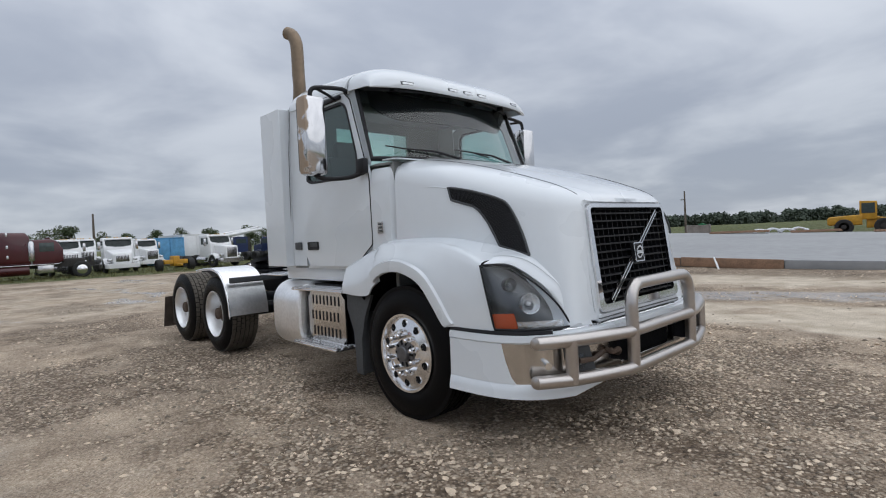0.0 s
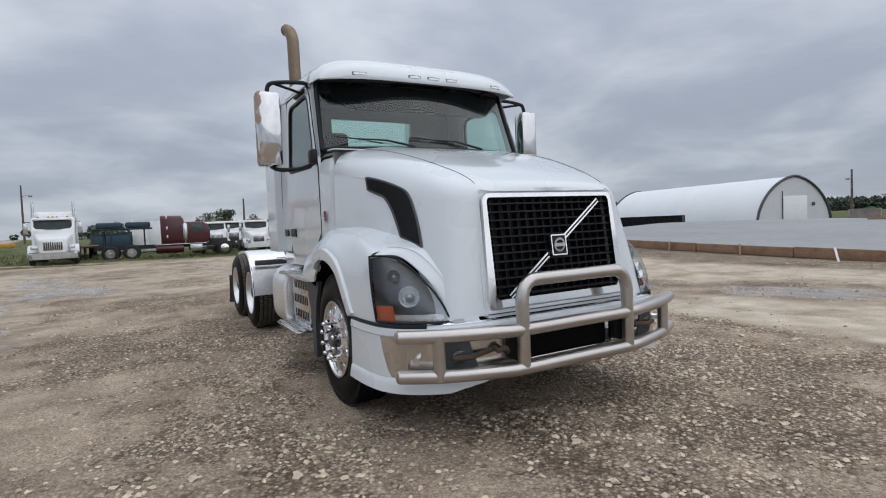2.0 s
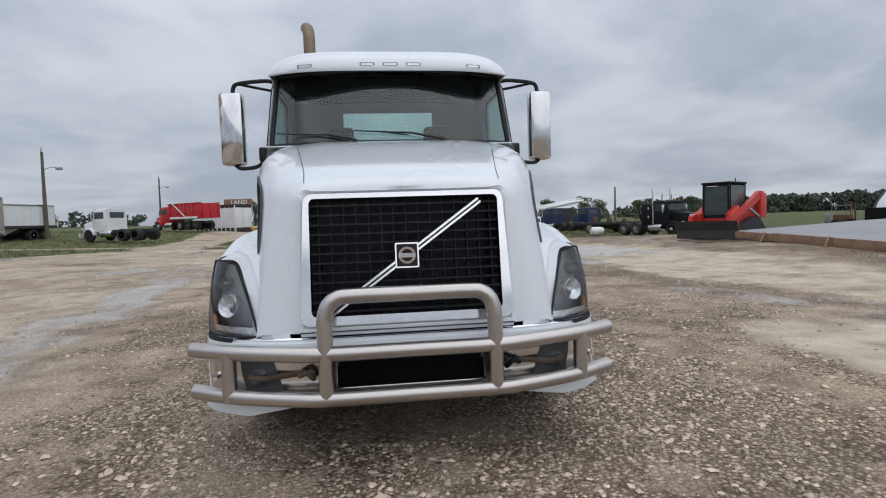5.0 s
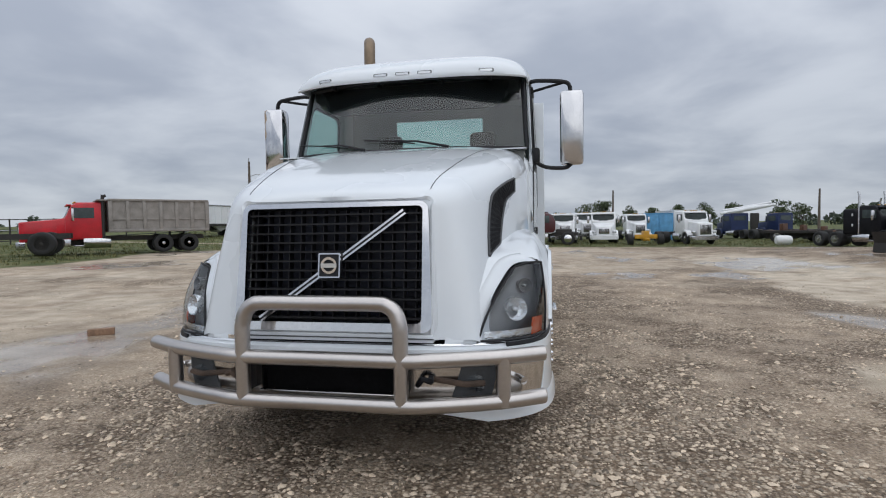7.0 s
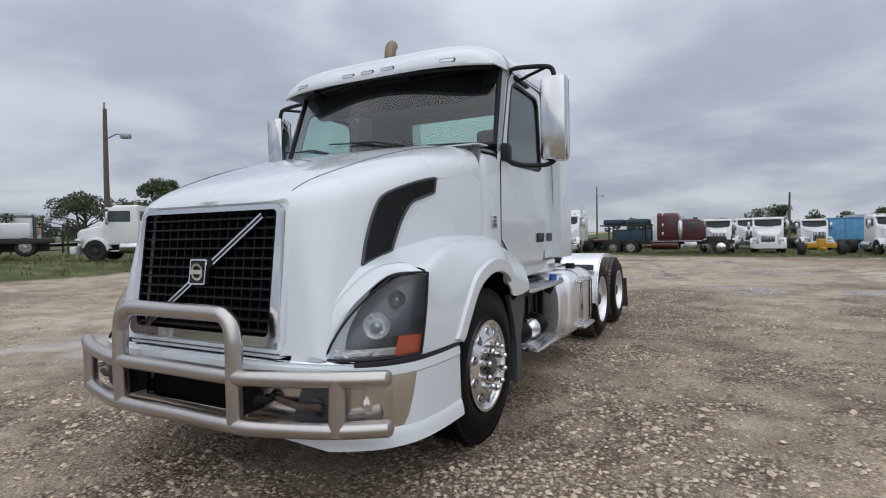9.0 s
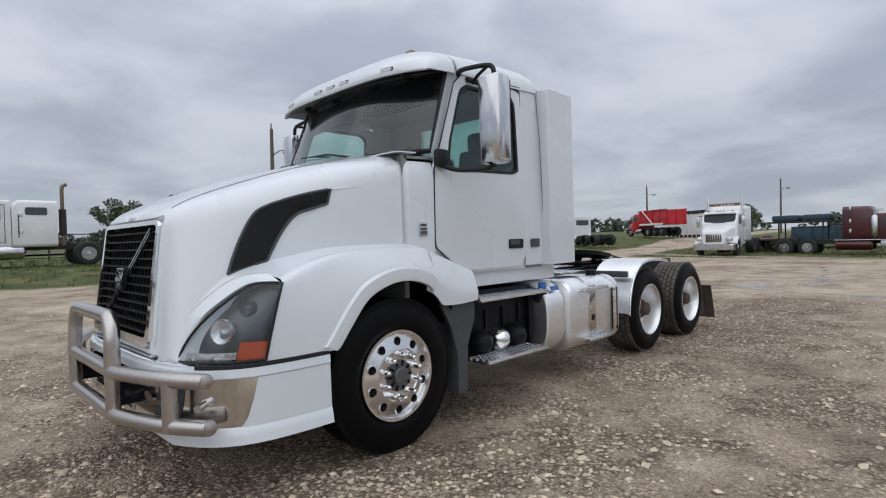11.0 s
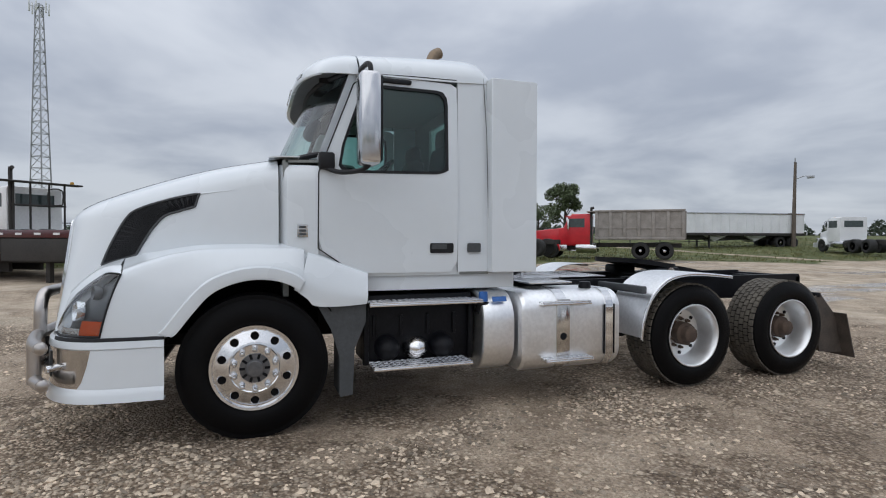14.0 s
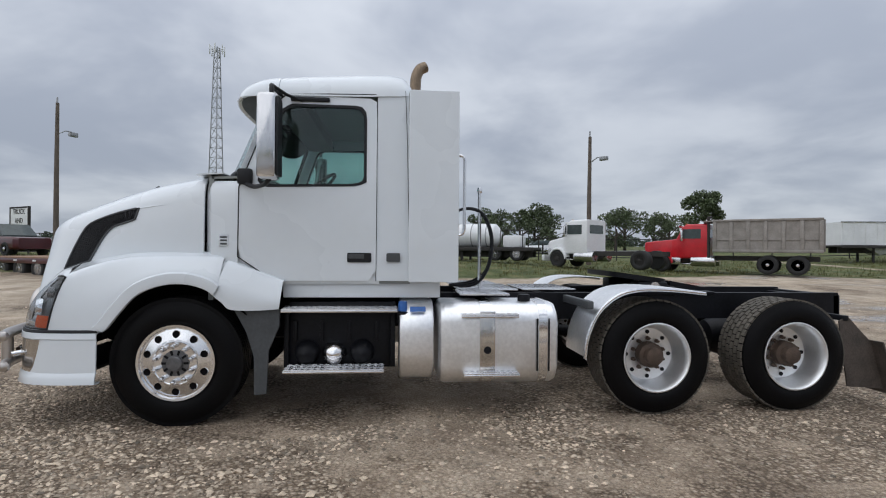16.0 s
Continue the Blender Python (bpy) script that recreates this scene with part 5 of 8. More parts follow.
def step_tread(name, x0, x1, y0, y1, z, parent, n=4):
    """Open ribbed step of aluminium strips."""
    st = part(name, box((x0, y0, z - 0.03), (x1, y1, z - 0.012), 0.003), M["alu"], parent, "ribbed aluminium step")
    for k in range(n):
        a = lerp(x0, x1, (k + 0.12) / n)
        b = lerp(x0, x1, (k + 0.88) / n)
        part("step_rib", box((a, y0, z - 0.012), (b, y1, z), 0.003), M["alu"], st)
    bm = bmesh.new()
    m = int((y1 - y0) / 0.05)
    for k in range(m):
        for j in range(n):
            xm = lerp(x0, x1, (j + 0.5) / n)
            ym = y0 + (k + 0.5) * (y1 - y0) / m
            add_box(bm, (xm - 0.008, ym - 0.014, z), (xm + 0.008, ym + 0.014, z + 0.004))
    tagged(part("grip_tread", bm, M["alu"], st, smooth=False), kind="stuff")
    return st


# left side: tank, round canister, battery bay
tank = part("fuel_tank", rounded_prism(0.53, 1.20, 0.30, 0.99, 0.16, 2.10, 3.12, 0.05), M["tank"], truck, "polished aluminium fuel tank", sharp=25)
for y in (2.50, 2.98):
    r0 = round_rect(0.523, 0.293, 1.207, 0.997, 0.165, 6)
    r1 = round_rect(0.532, 0.302, 1.198, 0.988, 0.158, 6)
    wd = 0.10 if y < 2.9 else 0.075
    part("tank_strap", ring_plate(r0, r1, wd, lambda u, v, w: (u, y - wd / 2 + w, v)), M["chrome"], tank, sharp=25)
part("strap_edge", box((1.2, 2.925, 0.42), (1.211, 2.935, 0.86)), M["frame"], tank)
part("strap_edge", box((1.2, 3.025, 0.42), (1.211, 3.035, 0.86)), M["frame"], tank)
part("step_bracket", box((1.195, 2.44, 0.36), (1.215, 2.57, 0.92), 0.006), M["bumper_chrome"], tank, "scuffed step bracket")
part("bracket_hole", lathe([(0.0, 1.218), (0.032, 1.217), (0.032, 1.20)], "x", 16, (0, 2.505, 0.60)), M["frame"], tank)
step_tread("tank_step", 1.06, 1.30, 2.30, 2.76, 0.425, tank)
step_tread("tank_step", 1.08, 1.26, 2.28, 2.76, 0.905, tank, 3)
part("tank_cap", lathe([(0.0, 1.05), (0.05, 1.048), (0.055, 1.03), (0.055, 0.98)], "z", 18, (1.0, 2.86, 0)), M["frame"], tank)
can = part("def_tank", rounded_prism(0.55, 1.18, 0.32, 1.0, 0.25, 1.77, 2.06, 0.02), M["tank"], truck, "aluminium round side tank", sharp=25)
part("blue_filler_cap", lathe([(0.0, 0.035), (0.034, 0.03), (0.038, 0.0), (0.038, -0.05), (0.0, -0.05)], "z", 16, (1.10, 1.80, 0.965)), M["blue_cap"], can, "bright blue filler cap")
part("filler_neck", tube([(1.10, 1.80, 0.92), (1.05, 1.80, 0.82)], 0.05, 12), M["black"], can)
part("blue_decal", plate(round_rect(1.86, 0.915, 1.99, 0.955, 0.004), 0.002, lambda u, v, w: (1.146 + w + (0.935 - v) * 0.5, u, v)), M["blue_cap"], can)
bay = part("battery_bay", box((0.50, 0.84, 0.42), (0.98, 1.74, 0.98), 0.01), M["frame"], truck, "black battery bay")
step_tread("cab_step", 0.98, 1.21, 0.82, 1.755, 0.945, truck)
step_tread("cab_step", 1.00, 1.25, 0.845, 1.65, 0.46, truck)
for y in (1.0, 1.23, 1.46):
    part("air_tank", lathe([(0.0, 0.215), (0.04, 0.205), (0.08, 0.17), (0.10, 0.11), (0.105, 0.0), (0.105, -0.3)], "x", 20, (0.93, y, 0.56)), M["alu"] if abs(y - 1.23) < 0.1 else M["frame"], bay, "domed air tank end")
for y in (0.9, 1.12, 1.35, 1.58):
    part("bay_rib", box((0.97, y - 0.015, 0.65), (1.0, y + 0.015, 0.82), 0.004), M["frame"], bay)
for y, z in ((0.83, 0.7), (1.72, 0.7)):
    part("step_hanger", box((0.97, y - 0.02, 0.43), (1.02, y + 0.02, 0.95), 0.004), M["frame"], bay)
# right side: perforated panel and exhaust box
box_r = part("exhaust_box", rounded_prism(-1.19, -0.55, 0.33, 1.01, 0.22, 1.62, 2.18, 0.03), M["tank"], truck, "bright aluminium exhaust aftertreatment box", sharp=25)
step_tread("cab_step", -1.21, -0.90, 0.80, 1.70, 0.965, truck)
step_tread("cab_step", -1.27, -1.00, 0.84, 1.62, 0.455, truck)
pp = part("step_panel", plate([(0.92, 0.50), (0.99, 0.44), (1.50, 0.44), (1.57, 0.52), (1.57, 0.86), (1.50, 0.93), (0.99, 0.93), (0.92, 0.86)], 0.02, lambda u, v, w: (-1.10 + w, u, v)), M["bumper_chrome"], truck, "perforated aluminium step panel")
for r in range(3):
    for k in range(8):
        y = 1.02 + k * 0.065 + 0.02 * (r % 2)
        z = 0.50 + r * 0.15
        part("slot", box((-1.104, y - 0.009, z), (-1.098, y + 0.009, z + 0.085)), M["frame"], pp, smooth=False)
part("bay_right", box((-1.0, 0.84, 0.42), (-0.5, 1.62, 0.98), 0.01), M["frame"], truck)

# rear fenders, deck, fifth wheel, mud flaps
for sx in (1, -1):
    prof = smooth_line([(0, 3.345, 0.53), (0, 3.37, 0.72), (0, 3.46, 0.92), (0, 3.62, 1.06), (0, 3.82, 1.115), (0, 4.1, 1.115), (0, 4.42, 1.085)], 5)
    rows = [[(sx * x, p.y, p.z) for x in (0.70, 0.85, 1.0, 1.17)] + [(sx * 1.195, p.y, p.z - 0.004), (sx * 1.20, p.y + 0.012, p.z - 0.03)] for p in prof]
    rf = part("rear_fender", sheet(rows, 0.006), M["tank"], truck, "bright aluminium rear quarter fender", sharp=40)
    part("fender_edge", tube([(sx * 1.198, p.y, p.z - 0.012) for p in prof], 0.012, 8), M["alu"], rf)
    part("fender_bracket", box((min(sx * 0.45, sx * 1.15), 3.385, 0.93), (max(sx * 0.45, sx * 1.15), 3.44, 1.0), 0.01), M["grey_plastic"], rf)
    fl = part("rear_mud_flap", plate([(5.86, 0.80), (5.95, 0.84), (6.36, 0.42), (6.34, 0.16), (5.95, 0.19), (5.90, 0.5)], 0.012, lambda u, v, w: (sx * (0.98 + w), u, v)), M["flap"], truck, "stiff dark mud flap plate", smooth=False)
    part("flap_panel", plate([(0.62, 0.12), (1.12, 0.12), (1.12, 0.62), (0.62, 0.62)], 0.012, lambda u, v, w: (sx * u, 6.33 - (v - 0.12) * 0.3 + w, v)), M["flap"], fl, smooth=False)
    part("flap_hanger", box((min(sx * 0.45, sx * 1.0), 5.9, 0.80), (max(sx * 0.45, sx * 1.0), 5.95, 0.85), 0.005), M["frame"], truck)
for x0, x1, y0, y1 in ((-0.40, 0.42, 2.35, 2.95), (0.44, 0.98, 2.30, 2.74), (-0.98, -0.45, 2.35, 2.9), (-0.38, 0.38, 3.0, 3.55)):
    dk = part("deck_plate", box((x0, y0, 1.035), (x1, y1, 1.05), 0.003), M["alu"], truck, "tread plate deck")
    bm = bmesh.new()
    for i in range(int((x1 - x0) / 0.06)):
        for j in range(int((y1 - y0) / 0.06)):
            add_box(bm, (-0.018, -0.005, 0), (0.018, 0.005, 0.004), 0, pose(x0 + 0.03 + i * 0.06, y0 + 0.03 + j * 0.06, 1.05, 0, 0, 45 if (i + j) % 2 else -45))
    tagged(part("tread_pattern", bm, M["alu"], dk, smooth=False), kind="stuff")
fw = part("fifth_wheel", plate(round_rect(-0.46, -0.40, 0.46, 0.20, 0.18, 5), 0.05, lambda u, v, w: (u, 4.32 + v * 0.98, 1.125 + w - v * 0.13)), M["frame"], truck, "greasy black fifth wheel plate")
part("kingpin_slot", plate([(-0.05, 0.0), (0.05, 0.0), (0.10, 0.19), (-0.10, 0.19)], 0.004, lambda u, v, w: (u, 4.32 + v, 1.1225 + w - v * 0.13)), M["black"], fw)
for sx in (1, -1):
    part("coupling_horn", plate([(0.06, 0.20), (0.42, 0.20), (0.40, 0.52), (0.28, 0.55)], 0.045, lambda u, v, w: (sx * u, 4.32 + v, 1.125 + w - v * 0.17)), M["frame"], fw)
    part("pivot_block", box((min(sx * 0.27, sx * 0.47), 4.16, 1.0), (max(sx * 0.27, sx * 0.47), 4.48, 1.13), 0.03), M["frame"], fw)
    part("pivot_pin", lathe([(0.0, 0.40), (0.05, 0.40), (0.05, 0.50), (0.0, 0.50)] if sx > 0 else [(0.0, -0.50), (0.05, -0.50), (0.05, -0.40), (0.0, -0.40)], "x", 12, (0, 4.32, 1.08)), M["alu"], fw)
    part("slide_rail", box((min(sx * 0.36, sx * 0.50), 3.75, 1.0), (max(sx * 0.36, sx * 0.50), 4.95, 1.035), 0.008), M["frame"], fw)
part("release_handle", tube([(0.40, 4.08, 1.10), (0.62, 4.05, 1.09), (0.66, 4.0, 1.09)], 0.012, 8), M["alu"], fw)
part("cross_tie", box((-0.40, 4.22, 1.0), (0.40, 4.42, 1.04), 0.01), M["frame"], fw)
# air line post with looped hoses
post = part("hose_post", tube([(0.30, 2.58, 1.04), (0.30, 2.575, 2.02)], 0.017, 10), M["alu"], truck, "air line post")
part("post_knob", lathe([(0.0, 2.06), (0.02, 2.055), (0.028, 2.03), (0.02, 2.0)], "z", 10, (0.30, 2.575, 0)), M["alu"], post)
for k, (dx, drop) in enumerate(((0.0, 1.10), (0.03, 1.08), (-0.03, 1.12))):
    part("hose", tube(smooth_line([(0.1 + dx, 1.95, 1.75 - 0.02 * k), (0.18 + dx, 2.2, 1.7), (0.26 + dx, 2.40, 1.84), (0.30 + dx, 2.60, 1.80), (0.31 + dx, 2.70, 1.55), (0.31 + dx, 2.66, 1.25), (0.26 + dx, 2.52, drop), (0.1, 2.3, 1.07)], 6), 0.014, 8), M["black"], post)
part("tail_bar", box((-0.47, 6.26, 0.74), (0.47, 6.34, 1.0), 0.01), M["frame"], truck)

# ---- materials of the surroundings ----
M["red"] = mat("red_truck_paint", (0.52, 0.010, 0.020), 0.35, var=0.2, scale=2, coat=0.3)
M["maroon"] = mat("maroon_truck_paint", (0.062, 0.005, 0.010), 0.3, var=0.2, scale=2, coat=0.4)
M["navy"] = mat("navy_truck_paint", (0.012, 0.025, 0.085), 0.4, var=0.3, scale=2)
M["blue_tarp"] = mat("light_blue_sheet", (0.10, 0.30, 0.52), 0.6, var=0.3, scale=2, bump=0.3, bscale=5)
M["dark_teal"] = mat("dark_teal_steel", (0.02, 0.05, 0.075), 0.6, var=0.3, scale=2)
M["bed_grey"] = mat("dusty_grey_steel", (0.27, 0.25, 0.23), 0.7, var=0.25, scale=2.5, bump=0.1)
M["yellow"] = mat("machine_yellow", (0.52, 0.27, 0.02), 0.5, var=0.25, scale=3)
M["orange_red"] = mat("skid_steer_red", (0.50, 0.03, 0.02), 0.45, var=0.2, scale=3)
M["bg_glass"] = mat("dark_cab_glass", (0.055, 0.072, 0.072), 0.05, var=0.2)
M["bg_frame"] = mat("dirty_chassis", (0.03, 0.027, 0.025), 0.7, var=0.4, scale=3)
M["bg_tyre"] = mat("old_tyre", (0.02, 0.02, 0.02), 0.8, var=0.3)
M["bg_chrome"] = mat("dull_bright_metal", (0.62, 0.62, 0.63), 0.22, 1.0, var=0.15, scale=3)
M["membrane"] = mat("white_fabric_membrane", (0.80, 0.82, 0.85), 0.55, var=0.04, scale=0.3, bump=0.15, bscale=0.8)
M["membrane_end"] = mat("grey_white_end_fabric", (0.62, 0.64, 0.67), 0.6, var=0.06, scale=0.4)
M["concrete"] = mat("fresh_concrete", (0.33, 0.335, 0.34), 0.7, var=0.16, scale=0.25, alt=(0.25, 0.255, 0.26), bump=0.05)
M["timber"] = mat("rusty_brown_form_timber", (0.27, 0.165, 0.105), 0.85, var=0.35, scale=3, bump=0.2)
M["wood_pole"] = mat("weathered_pole_wood", (0.13, 0.105, 0.085), 0.9, var=0.3, scale=4, bump=0.3)
M["steel_grey"] = mat("galvanised_steel", (0.35, 0.36, 0.37), 0.5, 0.8, var=0.2)
M["bark"] = mat("tree_bark", (0.06, 0.048, 0.038), 0.95, var=0.3, scale=6, bump=0.4)
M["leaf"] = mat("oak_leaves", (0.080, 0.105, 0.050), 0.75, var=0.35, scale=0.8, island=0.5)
# greyer than the near leaves: distance haze is put into the base colour
M["hazed_far_leaf"] = mat("haze_tinted_leaves", (0.085, 0.108, 0.080), 0.95, var=0.2, scale=0.05, island=0.14)
M["grass_blade"] = mat("grass_blades", (0.10, 0.115, 0.035), 0.85, var=0.4, scale=0.3, island=0.45, alt=(0.17, 0.15, 0.06))
M["stone"] = mat("gravel_stones", (0.46, 0.375, 0.285), 0.8, var=0.3, scale=20, island=0.68, bump=0.2)
M["board_white"] = mat("white_sign_board", (0.75, 0.76, 0.76), 0.5, var=0.05)
M["cloud_picture"] = mat("printed_sky_picture", (0.42, 0.47, 0.52), 0.5, var=0.2, scale=0.6, alt=(0.05, 0.12, 0.30))
M["sign_green"] = mat("green_sign_paint", (0.02, 0.18, 0.07), 0.5, var=0.1)
M["rust_bg"] = mat("rusty_old_steel", (0.11, 0.055, 0.035), 0.9, var=0.4, scale=3, bump=0.2)


def at_ground(x, y, yaw=0, dz=0.0):
    return pose(x, y, ground_z(x, y) + dz, 0, 0, yaw)


# ---- parked vehicles ----
WHEEL_CACHE = {}


def bg_wheel(parent, x, y, r=0.52, width=0.28, bright=True, dual=False):
    """A parked vehicle's wheel; sides share meshes."""
    key = (r, width, bright, dual)
    side = 1 if x > 0 else -1
    if key not in WHEEL_CACHE:
        h = width / 2
        bm = lathe([(r * 0.56, h - 0.02), (r * 0.62, h), (r * 0.86, h + 0.005), (r * 0.97, h - 0.03), (r, h - 0.06), (r, -h + 0.06), (r * 0.97, -h + 0.03), (r * 0.6, -h)], "x", 24)
        t = part("tyre", bm, M["bg_tyre"])
        d = -0.12 if dual else 0.0
        bm = lathe([(r * 0.57, h - 0.02), (r * 0.53, h - 0.03 + d * 0.3), (r * 0.46, h - 0.06 + d * 1.3), (r * 0.30, h - 0.05 + d * 1.3), (r * 0.28, h + 0.01 + d * 0.5), (r * 0.14, h + 0.03 + d * 0.4), (0, h + 0.03 + d * 0.4)], "x", 24)
        m = part("rim", bm, M["bg_chrome"] if bright else M["bg_frame"])
        WHEEL_CACHE[key] = (t.data, m.data)
        bpy.data.objects.remove(t)
        bpy.data.objects.remove(m)
    td, md = WHEEL_CACHE[key]
    w = new("wheel", td)
    w.parent = parent
    w.matrix_basis = pose(x, y, r, 0, 0, 0 if side > 0 else 180)
    rim = new("rim", md)
    rim.parent = w
    return w


def loft(sections, closed_ends=True):
    """Joins (y, outline of (x, z)) sections."""
    bm = bmesh.new()
    rings = [[bm.verts.new((x, y, z)) for x, z in o] for y, o in sections]
    for a, b in zip(rings, rings[1:]):
        for k in range(len(a)):
            bm.faces.new((a[k], a[(k + 1) % len(a)], b[(k + 1) % len(a)], b[k]))
    if closed_ends:
        bm.faces.new(rings[0])
        bm.faces.new(rings[-1])
    return bm


def bow(w, z0, z1, r=0.12):
    return round_rect(-w, z0, w, z1, min(r, (z1 - z0) / 2.2, w / 2.2), 3)


def parked_truck(label, paint, m, length=7.2, sleeper=0.0, sleeper_h=2.9, hood="aero", stacks=0, chassis=True, bright=True, scale=0.93, axles=2, group="parked trucks"):
    t = thing("parked_truck", label, "truck", group, m @ Matrix.Diagonal((scale, scale, scale, 1)))
    if hood == "aero":
        hd = loft([(0.10, bow(0.62, 0.75, 1.45)), (0.25, bow(0.72, 0.72, 1.58)), (0.9, bow(0.84, 0.80, 1.72)), (1.6, bow(0.95, 0.85, 1.85))])
    else:
        hd = loft([(0.02, bow(0.55, 0.70, 1.72, 0.08)), (0.06, bow(0.58, 0.68, 1.75, 0.08)), (0.9, bow(0.62, 0.80, 1.84, 0.08)), (1.6, bow(0.70, 0.85, 1.90, 0.08))])
    part("hood", hd, paint, t, sharp=50)
    gw, g0, g1 = (0.45, 0.85, 1.38) if hood == "aero" else (0.47, 0.80, 1.66)
    g = part("grille", box((-gw, -0.01 if hood != "aero" else 0.06, g0), (gw, 0.14, g1), 0.03), M["bg_chrome"], t, "bright grille")
    for k in range(9):
        x = lerp(-gw + 0.06, gw - 0.06, k / 8)
        part("grille_slot", box((x - 0.028, -0.02 if hood != "aero" else 0.05, g0 + 0.06), (x + 0.028, 0.0 if hood != "aero" else 0.07, g1 - 0.06)), M["bg_frame"], g, smooth=False)
    part("bumper", loft([(-0.12, bow(0.95, 0.38, 0.72, 0.06)), (0.0, bow(1.12, 0.36, 0.74, 0.06)), (0.25, bow(1.2, 0.38, 0.74, 0.06))]), M["bg_chrome"] if bright else paint, t)
    for sx in (1, -1):
        arc = [(0.62 * math.cos(radians(a)), 0.52 + 0.66 * math.sin(radians(a))) for a in range(8, 173, 15)]
        rows = [[(sx * 0.72, 1.12 + u, v), (sx * 1.14, 1.12 + u, v), (sx * 1.2, 1.12 + u * 0.98, v - 0.05), (sx * 1.2, 1.12 + u * 0.9, v - 0.12)] for u, v in arc]
        part("fender", sheet(rows, 0.015), paint, t)
        hl = part("headlamp", box((min(sx * 0.68, sx * 1.02), 0.16, 0.92), (max(sx * 0.68, sx * 1.02), 0.42, 1.14), 0.05), M["bg_chrome"], t)
        part("lens", box((min(sx * 0.72, sx * 0.98), 0.145, 0.95), (max(sx * 0.72, sx * 0.98), 0.17, 1.11), 0.01), M["lens"], hl)
        part("side_window", box((min(sx * 1.035, sx * 1.055), 1.75, 1.95), (max(sx * 1.035, sx * 1.055), 2.72, 2.50), 0.0), M["bg_glass"], t, smooth=False)
        mr = part("mirror", box((min(sx * 1.2, sx * 1.4), 1.70, 1.80), (max(sx * 1.2, sx * 1.4), 1.82, 2.45), 0.03), M["bg_chrome"], t)
        part("mirror_arm", tube([(sx * 1.0, 1.75, 2.5), (sx * 1.3, 1.76, 2.5), (sx * 1.3, 1.76, 2.4)], 0.02, 6), M["bg_frame"], mr)
        part("fuel_tank", lathe([(0.0, 2.2), (0.29, 2.2), (0.31, 2.24), (0.31, 3.4), (0.29, 3.44), (0.0, 3.44)], "y", 18, (sx * 0.82, 0, 0.66)), M["bg_chrome"], t)
        part("cab_step", box((min(sx * 0.9, sx * 1.15), 1.75, 0.45), (max(sx * 0.9, sx * 1.15), 2.2, 0.52), 0.01), M["bg_chrome"], t)
        if stacks:
            part("exhaust_pipe", tube([(sx * 1.0, 3.0, 0.9), (sx * 1.0, 3.0, 3.45), (sx * 1.0, 3.06, 3.75)], 0.075, 10), M["bg_chrome"], t)
        bg_wheel(t, sx * 1.02, 1.12, bright=bright)
        if chassis:
            for y in (length - 0.95, length - 2.3)[:axles]:
                bg_wheel(t, sx * 0.90, y, width=0.56, bright=bright, dual=True)
    cab = part("cab", loft([(1.45, bow(1.0, 0.85, 2.05, 0.08)), (1.5, bow(1.03, 0.85, 2.1, 0.08)), (1.72, bow(1.05, 0.80, 2.62, 0.1)), (1.95, bow(1.04, 0.80, 2.78, 0.12)), (3.0, bow(1.04, 0.80, 2.80, 0.12)), (3.05, bow(1.02, 0.82, 2.78, 0.12))]), paint, t, sharp=45)
    bm = bmesh.new()
    add_grid(bm, [[(-0.92, 1.475, 2.02), (-0.3, 1.44, 2.02), (0.3, 1.44, 2.02), (0.92, 1.475, 2.02)], [(-0.90, 1.68, 2.56), (-0.3, 1.655, 2.58), (0.3, 1.655, 2.58), (0.90, 1.68, 2.56)]])
    bmesh.ops.solidify(bm, geom=bm.faces, thickness=0.02)
    part("windshield", bm, M["bg_glass"], t)
    part("roof_visor", box((-0.95, 1.52, 2.60), (0.95, 1.74, 2.68), 0.02), paint, t)
    for x in (-0.7, -0.2, 0, 0.2, 0.7):
        part("marker_lamp", box((x - 0.05, 1.86, 2.78), (x + 0.05, 1.96, 2.83), 0.01), M["yellow"], t)
    if not sleeper:
        part("rear_window", box((-0.72, 3.045, 2.0), (0.72, 3.065, 2.5), 0.0), M["bg_glass"], t, smooth=False)
    if sleeper:
        sl = part("sleeper", loft([(3.07, bow(1.12, 0.85, sleeper_h - 0.25, 0.15)), (3.3, bow(1.14, 0.85, sleeper_h, 0.15)), (3.05 + sleeper, bow(1.14, 0.85, sleeper_h, 0.15))]), paint, t, sharp=45)
        for z in (1.4, 2.1, 2.7):
            if z < sleeper_h - 0.2:
                part("marker_lamp", box((-1.16, 3.3, z), (-1.13, 3.42, z + 0.18), 0.01), M["lens"], sl)
                part("marker_lamp", box((1.13, 3.3, z), (1.16, 3.42, z + 0.18), 0.01), M["lens"], sl)
    for sx in (1, -1):
        part("frame_rail", box((min(sx * 0.38, sx * 0.46), 0.3, 0.72), (max(sx * 0.38, sx * 0.46), length, 0.98)), M["bg_frame"], t)
    part("cross_member", box((-0.4, length - 0.2, 0.74), (0.4, length - 0.05, 0.96)), M["bg_frame"], t)
    part("belly", box((-0.6, 1.4, 0.5), (0.6, 3.2, 0.85), 0.05), M["bg_frame"], t)
    return t


